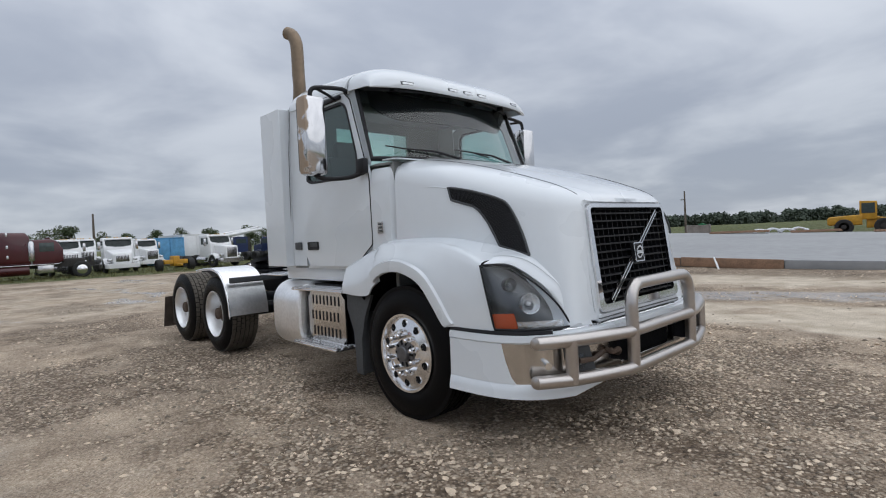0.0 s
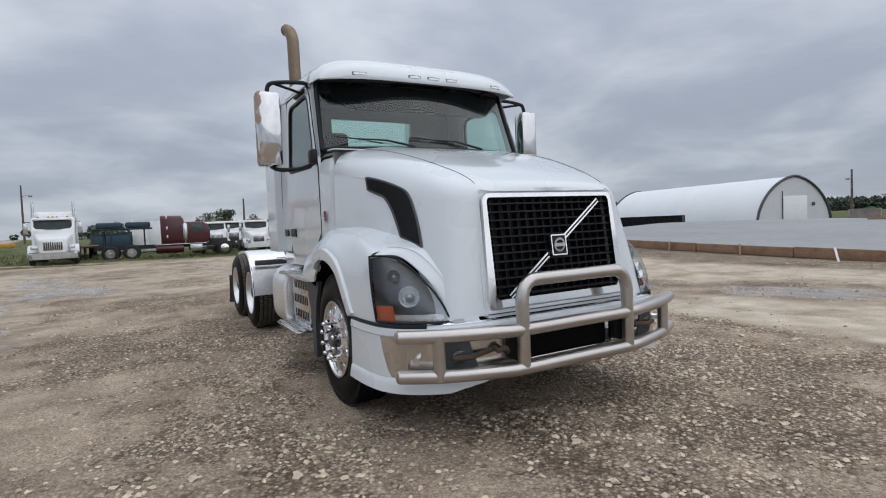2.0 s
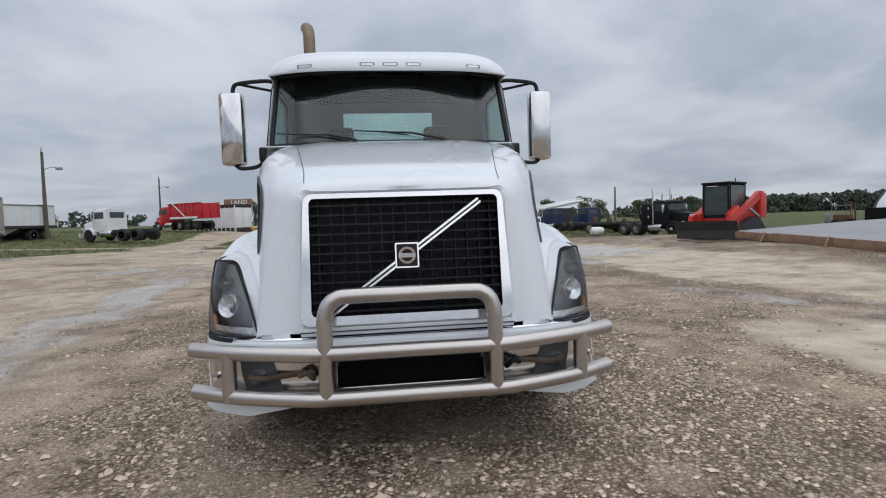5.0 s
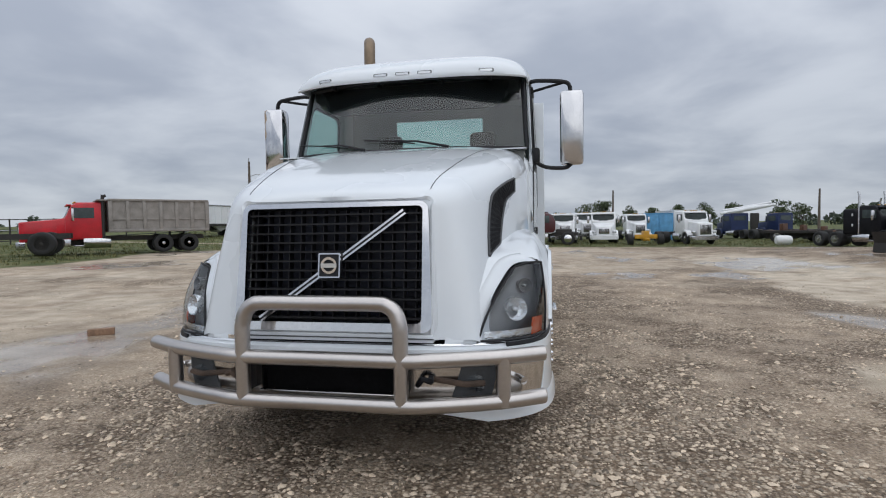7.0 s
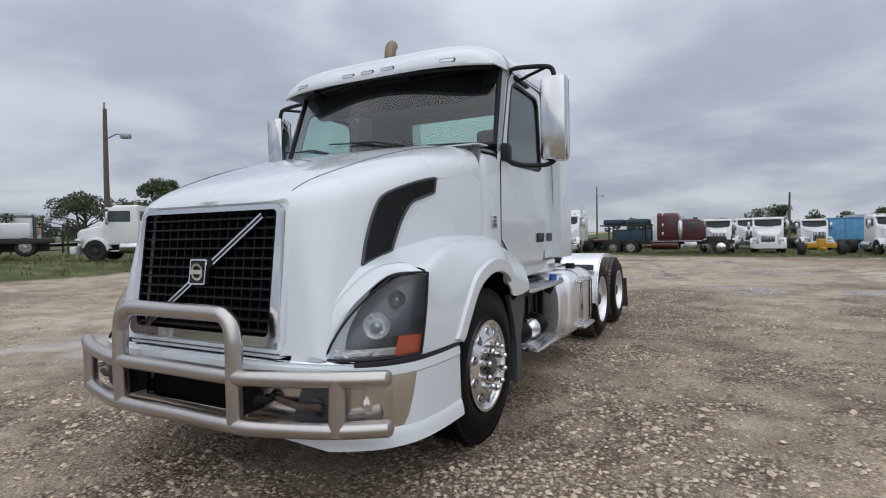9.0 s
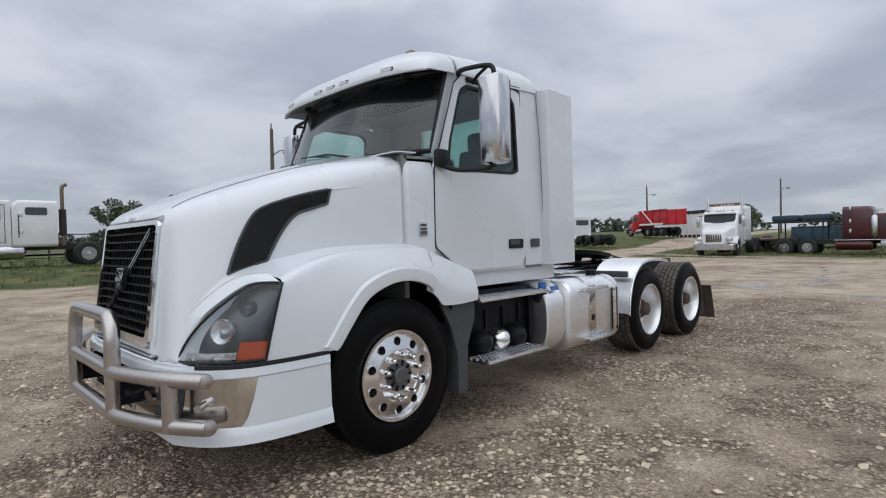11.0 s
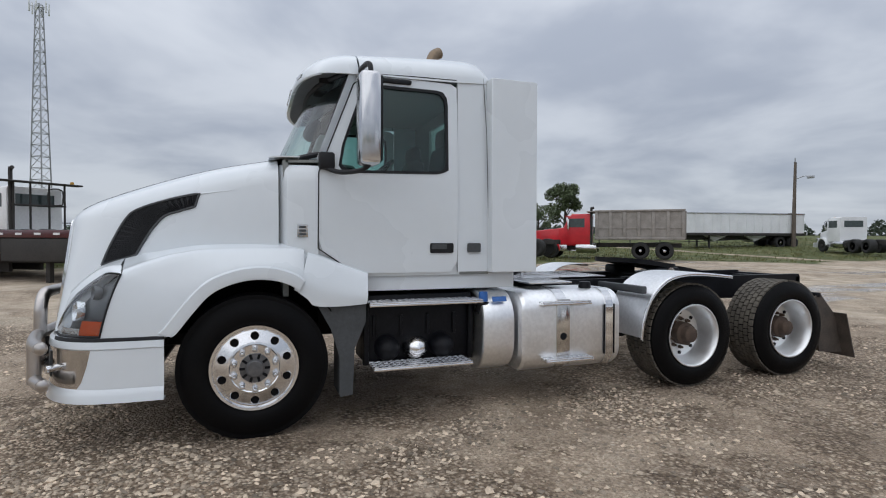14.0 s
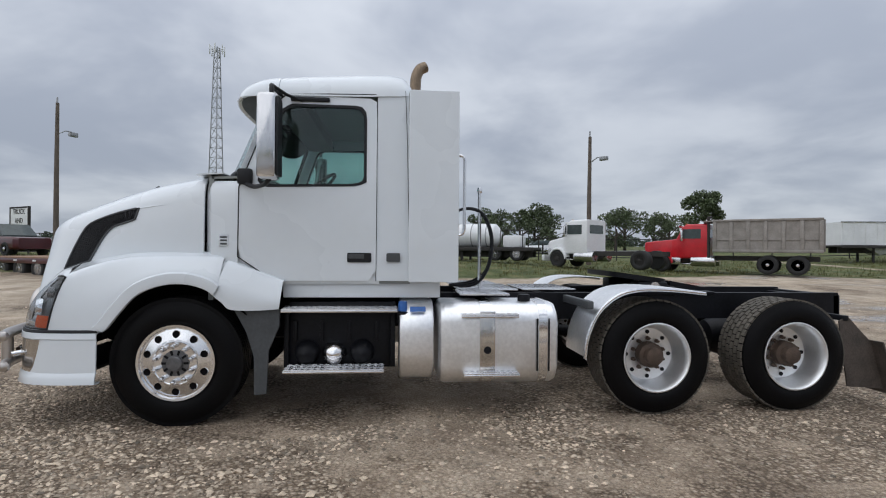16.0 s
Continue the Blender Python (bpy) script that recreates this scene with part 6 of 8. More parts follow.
def stretch_nose(t, d, paint):
    """Moves hood, lamps, bumper and front wheels forward by d and fills the hood behind."""
    for ob in t.children:
        kind = ob.name.split(".")[0]
        if kind in ("hood", "grille", "bumper", "fender", "headlamp") or kind == "wheel" and ob.matrix_basis.translation.y < 2:
            ob.matrix_basis = pose(0, -d, 0) @ ob.matrix_basis
    part("hood_rear", loft([(1.58 - d, bow(0.70, 0.85, 1.90, 0.08)), (1.48, bow(0.86, 0.85, 1.98, 0.08))]), paint, t, sharp=50)
    for sx in (1, -1):
        part("battery_box", box((sx * 0.85 - 0.2, 0.75, 0.45), (sx * 0.85 + 0.2, 1.65, 0.85), 0.03), M["bg_chrome"], t)
        part("frame_horn", box((sx * 0.42 - 0.04, 0.1 - d, 0.72), (sx * 0.42 + 0.04, 0.4, 0.98)), M["bg_frame"], t)


def dump_bed(t, y0, y1, w, z0, z1, material, ribs=7, slope=0.0):
    body = part("dump_bed", ring_plate([(-w, y0), (w, y0), (w, y1), (-w, y1)], [(-w + 0.07, y0 + 0.07), (w - 0.07, y0 + 0.07), (w - 0.07, y1 - 0.07), (-w + 0.07, y1 - 0.07)], z1 - z0, lambda u, v, q: (u, v, z0 + q)), material, t, "open steel dump bed", smooth=False)
    part("bed_floor", box((-w, y0, z0 - 0.08), (w, y1, z0 + 0.04)), material, body, smooth=False)
    for sx in (1, -1):
        for k in range(ribs):
            y = lerp(y0 + 0.1, y1 - 0.1, k / (ribs - 1))
            part("bed_rib", box((min(sx * w, sx * (w + 0.07)), y - 0.09, z0 + 0.05), (max(sx * w, sx * (w + 0.07)), y + 0.09, z1 - 0.03), 0.015), material, body)
        part("bed_rail", box((min(sx * (w - 0.07), sx * (w + 0.09)), y0, z1 - 0.02), (max(sx * (w - 0.07), sx * (w + 0.09)), y1, z1 + 0.09), 0.02), material, body)
        part("bed_sill", box((min(sx * w, sx * (w + 0.09)), y0, z0 - 0.06), (max(sx * w, sx * (w + 0.09)), y1, z0 + 0.08), 0.02), material, body)
        part("bed_midrail", box((min(sx * w, sx * (w + 0.05)), y0, lerp(z0, z1, 0.36)), (max(sx * w, sx * (w + 0.05)), y1, lerp(z0, z1, 0.36) + 0.07), 0.01), material, body)
    for k in range(3):
        x = lerp(-w + 0.2, w - 0.2, k / 2)
        part("tailgate_rib", box((x - 0.08, y1, z0), (x + 0.08, y1 + 0.07, z1), 0.015), material, body)
    part("cab_guard", box((-w, y0 - 0.5, z1 - 0.02), (w, y0, z1 + 0.05), 0.01), material, body)
    return body


# row of trucks facing the yard
whA = parked_truck("white square-nosed day cab truck on grass", M["white_bg"], at_ground(2.4, 38.4, 4), 7.0, hood="square", scale=0.86)
whB = parked_truck("white aerodynamic work truck facing the yard", M["white_bg"], at_ground(5.3, 38.2, -3), 7.0, bright=False, scale=0.88)
whC = parked_truck("white day cab truck behind a yellow axle", M["white_bg"], at_ground(9.1, 45.6, 6), 7.0, hood="square", bright=False, scale=0.87)
whD = parked_truck("white long-nosed tractor with bright grille", M["white_bg"], at_ground(12.0, 36.3, 14), 7.4, hood="square", scale=0.88)
parked_truck("dark blue tractor without trailer on grass", M["navy"], at_ground(18.2, 54.2, 200), 7.2, 0.0, hood="square", bright=False, scale=0.88)
parked_truck("dark navy day cab truck among scrap", M["navy"], at_ground(22.2, 55.0, 208), 7.2, 0.0, hood="square", bright=False, scale=0.88)
parked_truck("black sleeper tractor with tall square sleeper", M["frame"], at_ground(27.8, 50.0, 212), 8.0, 1.6, 3.1, hood="square", stacks=1)
parked_truck("black long-nosed tractor with bright stacks", M["frame"], at_ground(20.4, 28.6, 20), 7.0, 1.0, 2.6, hood="square", stacks=1, scale=0.86)
peter = parked_truck("white aerodynamic sleeper tractor with bright stacks", M["white_bg"], at_ground(-6.5, 30.0, 4), 8.2, 1.8, 3.15, stacks=1)


def stripped_truck(m):
    """Sleeper tractor without its hood, with a rack over the rear axles."""
    t = thing("parked_truck", "maroon sleeper tractor without hood, rack on chassis", "truck", "parked trucks", m)
    cab = part("cab", loft([(2.05, bow(0.98, 1.15, 1.9, 0.08)), (2.35, bow(1.0, 0.95, 2.4, 0.1)), (2.6, bow(1.0, 0.95, 2.5, 0.12)), (3.6, bow(1.0, 0.95, 2.5, 0.12))]), M["maroon"], t, sharp=45)
    sl = part("sleeper", loft([(3.72, bow(1.12, 0.95, 2.7, 0.2)), (3.9, bow(1.14, 0.95, 2.95, 0.25)), (5.13, bow(1.14, 0.95, 2.98, 0.25)), (5.18, bow(1.12, 0.97, 2.94, 0.25))]), M["maroon"], t, sharp=45)
    part("roof_horn", box((-0.5, 2.6, 2.5), (0.5, 2.9, 2.62), 0.05), M["maroon"], cab)
    part("windshield", box((-0.9, 2.2, 1.9), (0.9, 2.28, 2.35), 0.02), M["bg_glass"], cab)
    for sx in (1, -1):
        part("side_window", box((min(sx * 0.99, sx * 1.02), 2.5, 1.75), (max(sx * 0.99, sx * 1.02), 3.25, 2.3), 0.01), M["bg_glass"], cab)
        part("air_filter", lathe([(0.0, 1.2), (0.16, 1.2), (0.18, 1.25), (0.18, 2.3), (0.12, 2.4), (0, 2.42)], "z", 14, (sx * 1.08, 3.66, 0)), M["bg_chrome"], cab)
        part("fuel_tank", lathe([(0.0, 3.8), (0.3, 3.8), (0.32, 3.84), (0.32, 5.5), (0.3, 5.54), (0.0, 5.54)], "y", 18, (sx * 0.86, 0, 0.66)), M["maroon"], t)
        part("tool_box", box((sx * 0.9 - 0.25, 2.6, 0.42), (sx * 0.9 + 0.25, 3.4, 0.9), 0.03), M["bg_chrome"], t)
        part("skirt_trim", box((sx * 1.1 - 0.06, 2.3, 0.92), (sx * 1.1 + 0.06, 5.6, 0.98), 0.01), M["bg_chrome"], t)
        for z in (1.4, 2.0, 2.75):
            part("marker_lamp", box((sx * 1.145 - 0.015, 4.75, z), (sx * 1.145 + 0.015, 4.85, z + 0.2), 0.01), M["lens"], sl)
        part("frame_rail", box((min(sx * 0.38, sx * 0.46), 0.3, 0.72), (max(sx * 0.38, sx * 0.46), 9.2, 0.98)), M["bg_frame"], t)
        for y in (6.2, 8.6):
            part("rack_post", box((sx * 0.8 - 0.04, y - 0.04, 0.9), (sx * 0.8 + 0.04, y + 0.04, 2.3)), M["bg_frame"], t)
        hub = bg_wheel(t, sx * 1.02, 1.12)
        part("hub_cover", lathe([(0.30, 0.13), (0.27, 0.155), (0.14, 0.19), (0.0, 0.20)], "x", 20), M["chrome"], hub, "bright hub cover")
        for y in (7.0, 8.25):
            bg_wheel(t, sx * 0.90, y, width=0.56, dual=True)
    part("engine", box((-0.3, 0.8, 0.75), (0.3, 2.05, 1.25), 0.12), M["bg_frame"], t)
    part("radiator", box((-0.42, 0.45, 0.7), (0.42, 0.55, 1.3), 0.03), M["bg_frame"], t)
    part("bumper", box((-1.1, 0.05, 0.4), (1.1, 0.2, 0.75), 0.04), M["bg_frame"], t)
    part("rack_deck", box((-1.1, 5.7, 2.1), (1.1, 9.2, 2.2), 0.02), M["bg_frame"], t)
    for y in (5.8, 7.5):
        part("stowed_box", box((-0.9, y, 2.2), (0.9, y + 1.5, 2.6), 0.12), M["dark_teal"], t)
    return t


stripped_truck(at_ground(3.6, 36.6, 89) @ Matrix.Diagonal((0.95, 0.95, 0.95, 1)))
parked_truck("white truck with square grille beside maroon tractor", M["white_bg"], at_ground(4.7, 46.5, 4), 7.2, 0.0, hood="square", stacks=0)
# white sleeper truck on the verge, and a day cab beside the lowboy trailer
vg = parked_truck("white aerodynamic tractor with short sleeper on verge", M["white_bg"], at_ground(-21.2, -2.25, 0), 8.0, 1.55, 2.80, hood="aero", bright=True, scale=0.87)
for sx in (1, -1):
    part("bunk_window", plate(round_rect(3.5, 2.18, 4.25, 2.50, 0.08, 4), 0.02, lambda u, v, w: (sx * (1.155 - w), u, v)), M["bg_glass"], vg, smooth=False)
    part("door_gap", tube([(sx * 1.052, 1.80, 1.05), (sx * 1.052, 1.80, 2.60), (sx * 1.052, 2.85, 2.60), (sx * 1.052, 2.85, 1.05), (sx * 1.052, 1.80, 1.05)], 0.012, 5), M["bg_frame"], vg)
    part("grab_rail", tube([(sx * 1.17, 3.28, 1.25), (sx * 1.17, 3.28, 2.2)], 0.018, 6), M["bg_frame"], vg)
    part("tank_strap", lathe([(0.315, 2.5), (0.33, 2.5), (0.33, 2.58), (0.315, 2.58)], "y", 18, (sx * 0.82, 0, 0.66), True), M["bg_frame"], vg)
part("exhaust_pipe", tube(smooth_line([(0.75, 4.85, 0.9), (0.75, 4.85, 2.6), (0.75, 4.85, 3.35), (0.75, 4.92, 3.5), (0.75, 5.03, 3.55)], 3), 0.075, 10), M["stack"], vg)
part("muffler", lathe([(0.0, 1.3), (0.14, 1.32), (0.14, 2.45), (0.0, 2.5)], "z", 12, (0.75, 4.85, 0)), M["bg_frame"], vg)
flat = parked_truck("white day cab truck with black headache rack", M["white_bg"], at_ground(-20.2, -9.4, -45.5), 6.6, 0.0, hood="square", stacks=0, scale=0.88)
part("exhaust_pipe", tube(smooth_line([(1.0, 3.3, 0.9), (1.0, 3.3, 3.3), (1.0, 3.36, 3.45), (1.0, 3.46, 3.5)], 3), 0.075, 10), M["bg_frame"], flat)
for x in (-0.95, -0.35, 0.35, 0.95):
    part("rack_post", tube([(x, 3.4, 1.0), (x, 3.4, 2.95)], 0.04, 6), M["bg_frame"], flat)
part("rack_bar", box((-1.55, 3.3, 2.92), (1.55, 3.7, 2.99), 0.02), M["bg_frame"], flat)
part("rack_bar", box((-1.0, 3.36, 2.0), (1.0, 3.44, 2.07), 0.01), M["bg_frame"], flat)
part("rack_hoop", tube(smooth_line([(-0.85, 3.42, 2.1), (-0.85, 3.42, 2.7), (-0.35, 3.42, 2.7), (-0.35, 3.42, 2.1), (-0.85, 3.42, 2.1)], 3), 0.03, 6), M["bg_frame"], flat)
part("beacon", lathe([(0.0, 3.12), (0.07, 3.10), (0.08, 2.99), (0.0, 2.99)], "z", 10, (-1.2, 3.5, 0)), M["yellow"], flat)


def lowboy(m):
    """Low plank deck hung from a raised gooseneck."""
    t = thing("lowboy_trailer", "low plank-decked trailer with raised maroon gooseneck", "trailer", "", m)
    neck = part("gooseneck", box((-1.15, 0, 1.28), (1.15, 3.1, 1.50), 0.02), M["maroon"], t, "maroon gooseneck")
    part("neck_headboard", box((-1.2, 3.1, 0.86), (1.2, 3.2, 1.52), 0.01), M["bg_frame"], neck)
    deck = part("deck", box((-1.2, 3.2, 0.62), (1.2, 12.5, 0.82), 0.01), M["maroon"], t)
    for k in range(8):
        x = -1.05 + 0.3 * k
        part("plank", box((x - 0.14, 3.22, 0.82), (x + 0.14, 12.45, 0.865), 0.006), M["timber"], deck, smooth=False)
    for sx in (1, -1):
        part("neck_beam", box((sx * 0.5 - 0.06, 0.1, 0.55), (sx * 0.5 + 0.06, 3.3, 1.28), 0.01), M["bg_frame"], neck)
        part("deck_beam", box((sx * 0.5 - 0.06, 3.3, 0.28), (sx * 0.5 + 0.06, 12.3, 0.62), 0.01), M["bg_frame"], deck)
        part("landing_leg", box((sx * 0.85 - 0.07, 1.5, 0), (sx * 0.85 + 0.07, 1.64, 1.28), 0.01), M["bg_frame"], neck)
        part("tool_locker", box((sx * 0.98 - 0.16, 0.3, 0.62), (sx * 0.98 + 0.16, 2.9, 1.26), 0.02), M["bg_frame"], neck)
        for k in range(5):
            part("marker_lamp", box((sx * 1.16 - 0.012, 0.3 + 0.62 * k, 1.36), (sx * 1.16 + 0.012, 0.5 + 0.62 * k, 1.42)), M["board_white"], neck, smooth=False)
        for k in range(7):
            part("marker_lamp", box((sx * 1.21 - 0.012, 3.6 + 1.25 * k, 0.70), (sx * 1.21 + 0.012, 3.8 + 1.25 * k, 0.76)), M["board_white"], deck, smooth=False)
        for y in (8.6, 9.8, 11.0):
            bg_wheel(t, sx * 0.92, y, 0.42, 0.5, True, True)
    return t


lowboy(at_ground(-12.6, -3.6, 150))
parked_truck("white chassis cab truck on the grass", M["white_bg"], at_ground(-22.2, 39.6, -112), 6.9, hood="aero", bright=False, scale=0.87)
parked_truck("white work truck with bare chassis on grass verge", M["white_bg"], at_ground(-23.1, 10.5, -52), 7.2, hood="aero", bright=False, scale=0.88, axles=1)

rg = parked_truck("red dump truck with dusty grey steel bed", M["red"], at_ground(-21.5, 15.6, -41), 8.3, hood="square", scale=0.86)
stretch_nose(rg, 0.5, M["red"])
part("exhaust_pipe", tube(smooth_line([(1.0, 3.12, 0.9), (1.0, 3.12, 3.0), (1.0, 3.18, 3.12), (1.0, 3.28, 3.16)], 3), 0.08, 10), M["bg_frame"], rg)
dump_bed(rg, 3.35, 8.45, 1.18, 1.25, 2.9, M["bed_grey"], 7)
rd = parked_truck("bright red dump truck with red bed", M["red"], at_ground(-23.4, 56.2, -124), 8.6, hood="aero", scale=0.88)
dump_bed(rd, 3.4, 8.9, 1.25, 1.4, 3.0, M["red"], 5)
for sx in (1, -1):
    bg_wheel(rd, sx * 0.9, 4.95, width=0.56, dual=True)
    part("bed_prop", tube([(sx * 1.36, 4.2, 3.05), (sx * 1.36, 6.3, 1.5)], 0.06, 6), M["board_white"], rd)
    part("bed_skirt", box((min(sx * 1.33, sx * 1.38), 3.6, 1.3), (max(sx * 1.33, sx * 1.38), 8.3, 1.52), 0.01), M["board_white"], rd)


def frame_trailer(name, label, m, length, deck_z, material, w=1.25, axles=2, wheel_r=0.5):
    t = thing(name, label, "trailer", "", m)
    part("deck", box((-w, 0, deck_z - 0.12), (w, length, deck_z), 0.01), material, t)
    for sx in (1, -1):
        part("side_rail", box((min(sx * w, sx * (w + 0.05)), 0, deck_z - 0.2), (max(sx * w, sx * (w + 0.05)), length, deck_z + 0.02), 0.01), M["bg_frame"], t)
        part("main_beam", box((min(sx * 0.4, sx * 0.5), 0.3, deck_z - 0.55), (max(sx * 0.4, sx * 0.5), length - 0.2, deck_z - 0.12)), M["bg_frame"], t)
        for k in range(axles):
            bg_wheel(t, sx * (w - 0.3), length - 1.0 - 1.25 * k, wheel_r, 0.5, True, True)
        part("landing_leg", box((sx * 0.75 - 0.06, length * 0.22, 0), (sx * 0.75 + 0.06, length * 0.22 + 0.12, deck_z - 0.15)), M["bg_frame"], t)
    return t


# grain hopper trailer
hop = frame_trailer("hopper_trailer", "white ribbed grain hopper trailer parked on grass", at_ground(-29.6, 32.6, -8), 11.2, 1.25, M["bg_frame"])
tub = part("tub", loft([(0.0, [(-1.25, 1.25), (1.25, 1.25), (1.25, 2.85), (-1.25, 2.85)]), (11.2, [(-1.25, 1.25), (1.25, 1.25), (1.25, 2.85), (-1.25, 2.85)])]), M["white_bg"], hop, "white ribbed tub", smooth=False)
for sx in (1, -1):
    for k in range(15):
        y = 0.1 + k * 0.785
        part("tub_rib", box((min(sx * 1.25, sx * 1.29), y - 0.03, 1.3), (max(sx * 1.25, sx * 1.29), y + 0.03, 2.8)), M["white_bg"], tub, smooth=False)
    part("tub_rail", box((min(sx * 1.2, sx * 1.31), 0, 2.82), (max(sx * 1.2, sx * 1.31), 11.2, 2.93), 0.02), M["bg_chrome"], tub)
for y in (3.2, 7.0):
    part("hopper_chute", loft([(y - 1.3, bow(0.9, 1.2, 1.3, 0.02)), (y, bow(0.5, 0.55, 1.3, 0.05)), (y + 1.3, bow(0.9, 1.2, 1.3, 0.02))]), M["white_bg"], hop)

# flatbed trailers and low loader
frame_trailer("low_loader", "rusty low loader behind the white tractor", at_ground(-6.2, 37.5, 4), 11.0, 0.85, M["rust_bg"])
cart = frame_trailer("rusty_trailer", "rusty scrap frame trailer on grass", at_ground(22.0, 40.5, 60), 4.5, 0.95, M["rust_bg"], 1.1, 1)
for k in range(3):
    part("scrap_beam", box((-1.0, 0.5 + k * 1.3, 0.95), (1.0, 0.75 + k * 1.3, 1.25 + 0.12 * k), 0.02), M["rust_bg"], cart)
frame_trailer("rusty_trailer", "rusty bare frame trailer on grass", at_ground(27.0, 42.5, 80), 6.0, 0.9, M["rust_bg"], 1.1, 2)

# white tank trailer
tk = frame_trailer("tank_trailer", "white tank trailer with pump frame", at_ground(-26.8, 5.0, -28), 5.6, 0.75, M["bg_frame"], 1.0, 2, 0.4)
vessel = part("vessel", lathe([(0.0, 0.2), (0.45, 0.26), (0.66, 0.45), (0.7, 0.7), (0.7, 2.9), (0.66, 3.15), (0.45, 3.34), (0.0, 3.4)], "y", 28, (0, 0, 1.45)), M["white_bg"], tk, "white round tank")
for y in (0.9, 1.8, 2.7):
    part("vessel_band", lathe([(0.7, y - 0.03), (0.715, y - 0.03), (0.715, y + 0.03), (0.7, y + 0.03)], "y", 28, (0, 0, 1.45), True), M["steel_grey"], vessel)
part("pump_tank", box((-0.6, 3.7, 0.75), (0.6, 4.8, 1.45), 0.12), M["white_bg"], tk)
for x in (-0.7, 0.7):
    part("pump_frame", tube([(x, 3.6, 0.75), (x, 3.6, 1.75), (x, 4.9, 1.75), (x, 4.9, 0.75)], 0.03, 8), M["bg_frame"], tk)
part("hitch_jack", tube([(0, 5.9, 0.1), (0, 5.9, 1.0)], 0.05, 8), M["bg_frame"], tk)


# ---- other things in the yard ----
def container(name, label, cat, m, w, l, h, material, ribs=10, group=""):
    """A ribbed steel box with corner posts and doors."""
    t = thing(name, label, cat, group, m)
    b = part("body", box((-w / 2, 0, 0.1), (w / 2, l, h), 0.02), material, t, smooth=False)
    for sx in (1, -1):
        for k in range(ribs):
            y = lerp(0.15, l - 0.15, k / (ribs - 1))
            part("side_rib", box((min(sx * w / 2, sx * (w / 2 + 0.05)), y - 0.06, 0.2), (max(sx * w / 2, sx * (w / 2 + 0.05)), y + 0.06, h - 0.08)), material, b, smooth=False)
        for y in (0, l):
            part("corner_post", box((sx * w / 2 - 0.07, y - 0.06, 0), (sx * w / 2 + 0.07, y + 0.06, h + 0.03), 0.01), material, b)
    for x in (-w / 4, w / 4):
        part("end_door", box((x - w / 4 + 0.06, -0.05, 0.2), (x + w / 4 - 0.06, 0.01, h - 0.12), 0.01), material, t)
    part("top_rim", ring_plate([(-w / 2 - 0.04, -0.04), (w / 2 + 0.04, -0.04), (w / 2 + 0.04, l + 0.04), (-w / 2 - 0.04, l + 0.04)], [(-w / 2 + 0.08, 0.08), (w / 2 - 0.08, 0.08), (w / 2 - 0.08, l - 0.08), (-w / 2 + 0.08, l - 0.08)], 0.08, lambda u, v, q: (u, v, h - 0.04 + q)), material, t, smooth=False)
    return t


container("storage_container", "light blue sheeted container behind the trucks", "container", at_ground(11.0, 47.6, 6), 2.4, 5, 2.45, M["blue_tarp"])
container("box_van_body", "white box body behind the trucks", "container", at_ground(14.0, 49.8, 8), 2.4, 5, 2.75, M["white_bg"])
container("storage_container", "light blue container far behind trucks", "container", at_ground(17.6, 62, 0), 2.6, 6, 2.8, M["blue_tarp"])
container("roll_off_dumpster", "dark teal roll-off dumpster on a rack", "dumpster", at_ground(-4.6, 46, 0, 0.3), 2.6, 5, 1.35, M["dark_teal"], 6, "dumpsters")
container("roll_off_dumpster", "dark teal roll-off dumpster on a rack", "dumpster", at_ground(-3.0, 52, 0, 0.3), 2.6, 5, 1.55, M["dark_teal"], 6, "dumpsters")
container("box_trailer", "white box trailer behind dumpsters", "trailer", at_ground(-1.9, 50, 0), 2.4, 8, 2.9, M["white_bg"])
bx = container("box_trailer", "white box trailer with black top behind red truck", "trailer", at_ground(-15.4, 58.6, 62), 2.5, 6, 3.0, M["white_bg"])
part("top_tarp", box((-1.3, -0.08, 2.75), (1.3, 6.08, 3.12), 0.03), M["bg_frame"], bx, "rolled black tarp")
part("under_frame", box((-1.28, -0.07, 0.0), (1.28, 6.07, 0.5), 0.02), M["bg_frame"], bx)
container("steel_container", "long black steel container beside white fabric hall", "container", at_ground(42.2, 37.4, -150), 2.2, 7.0, 1.5, M["frame"], 14)
st = container("crate_stack", "weathered green and grey tank crates", "crates", at_ground(57.0, 19.0, 20), 3.4, 2.2, 1.45, M["bed_grey"], 4)
part("green_cover", lathe([(0.0, -1.0), (0.62, -1.0), (0.62, 1.0), (0.0, 1.0)], "x", 18, (0.6, 0.8, 1.05)), M["sign_green"], st)

# white poly tank on its side
wt = part("poly_tank", lathe([(0.0, -0.5), (0.25, -0.47), (0.33, -0.3), (0.33, 0.3), (0.25, 0.47), (0.0, 0.5)], "x", 18), M["board_white"])
wt.matrix_basis = at_ground(16.6, 35.4, 0, 0.33)
tagged(wt, "small white plastic tank lying on grass", "tank")

# yellow forked axle frame
ya = thing("axle_frame", "yellow steel axle frame with wheels", "axle frame", "", at_ground(7.9, 35.8))
part("beam", box((-0.75, -0.2, 0.45), (0.75, 0.25, 0.75), 0.03), M["yellow"], ya)
part("mast", box((-0.2, -0.3, 0.3), (0.2, 0.6, 1.0), 0.05), M["yellow"], ya)
part("tongue", box((-0.08, -1.3, 0.35), (0.08, -0.2, 0.5), 0.02), M["yellow"], ya)
for sx in (1, -1):
    bg_wheel(ya, sx * 1.0, 0.1, 0.4, 0.4, False, True)

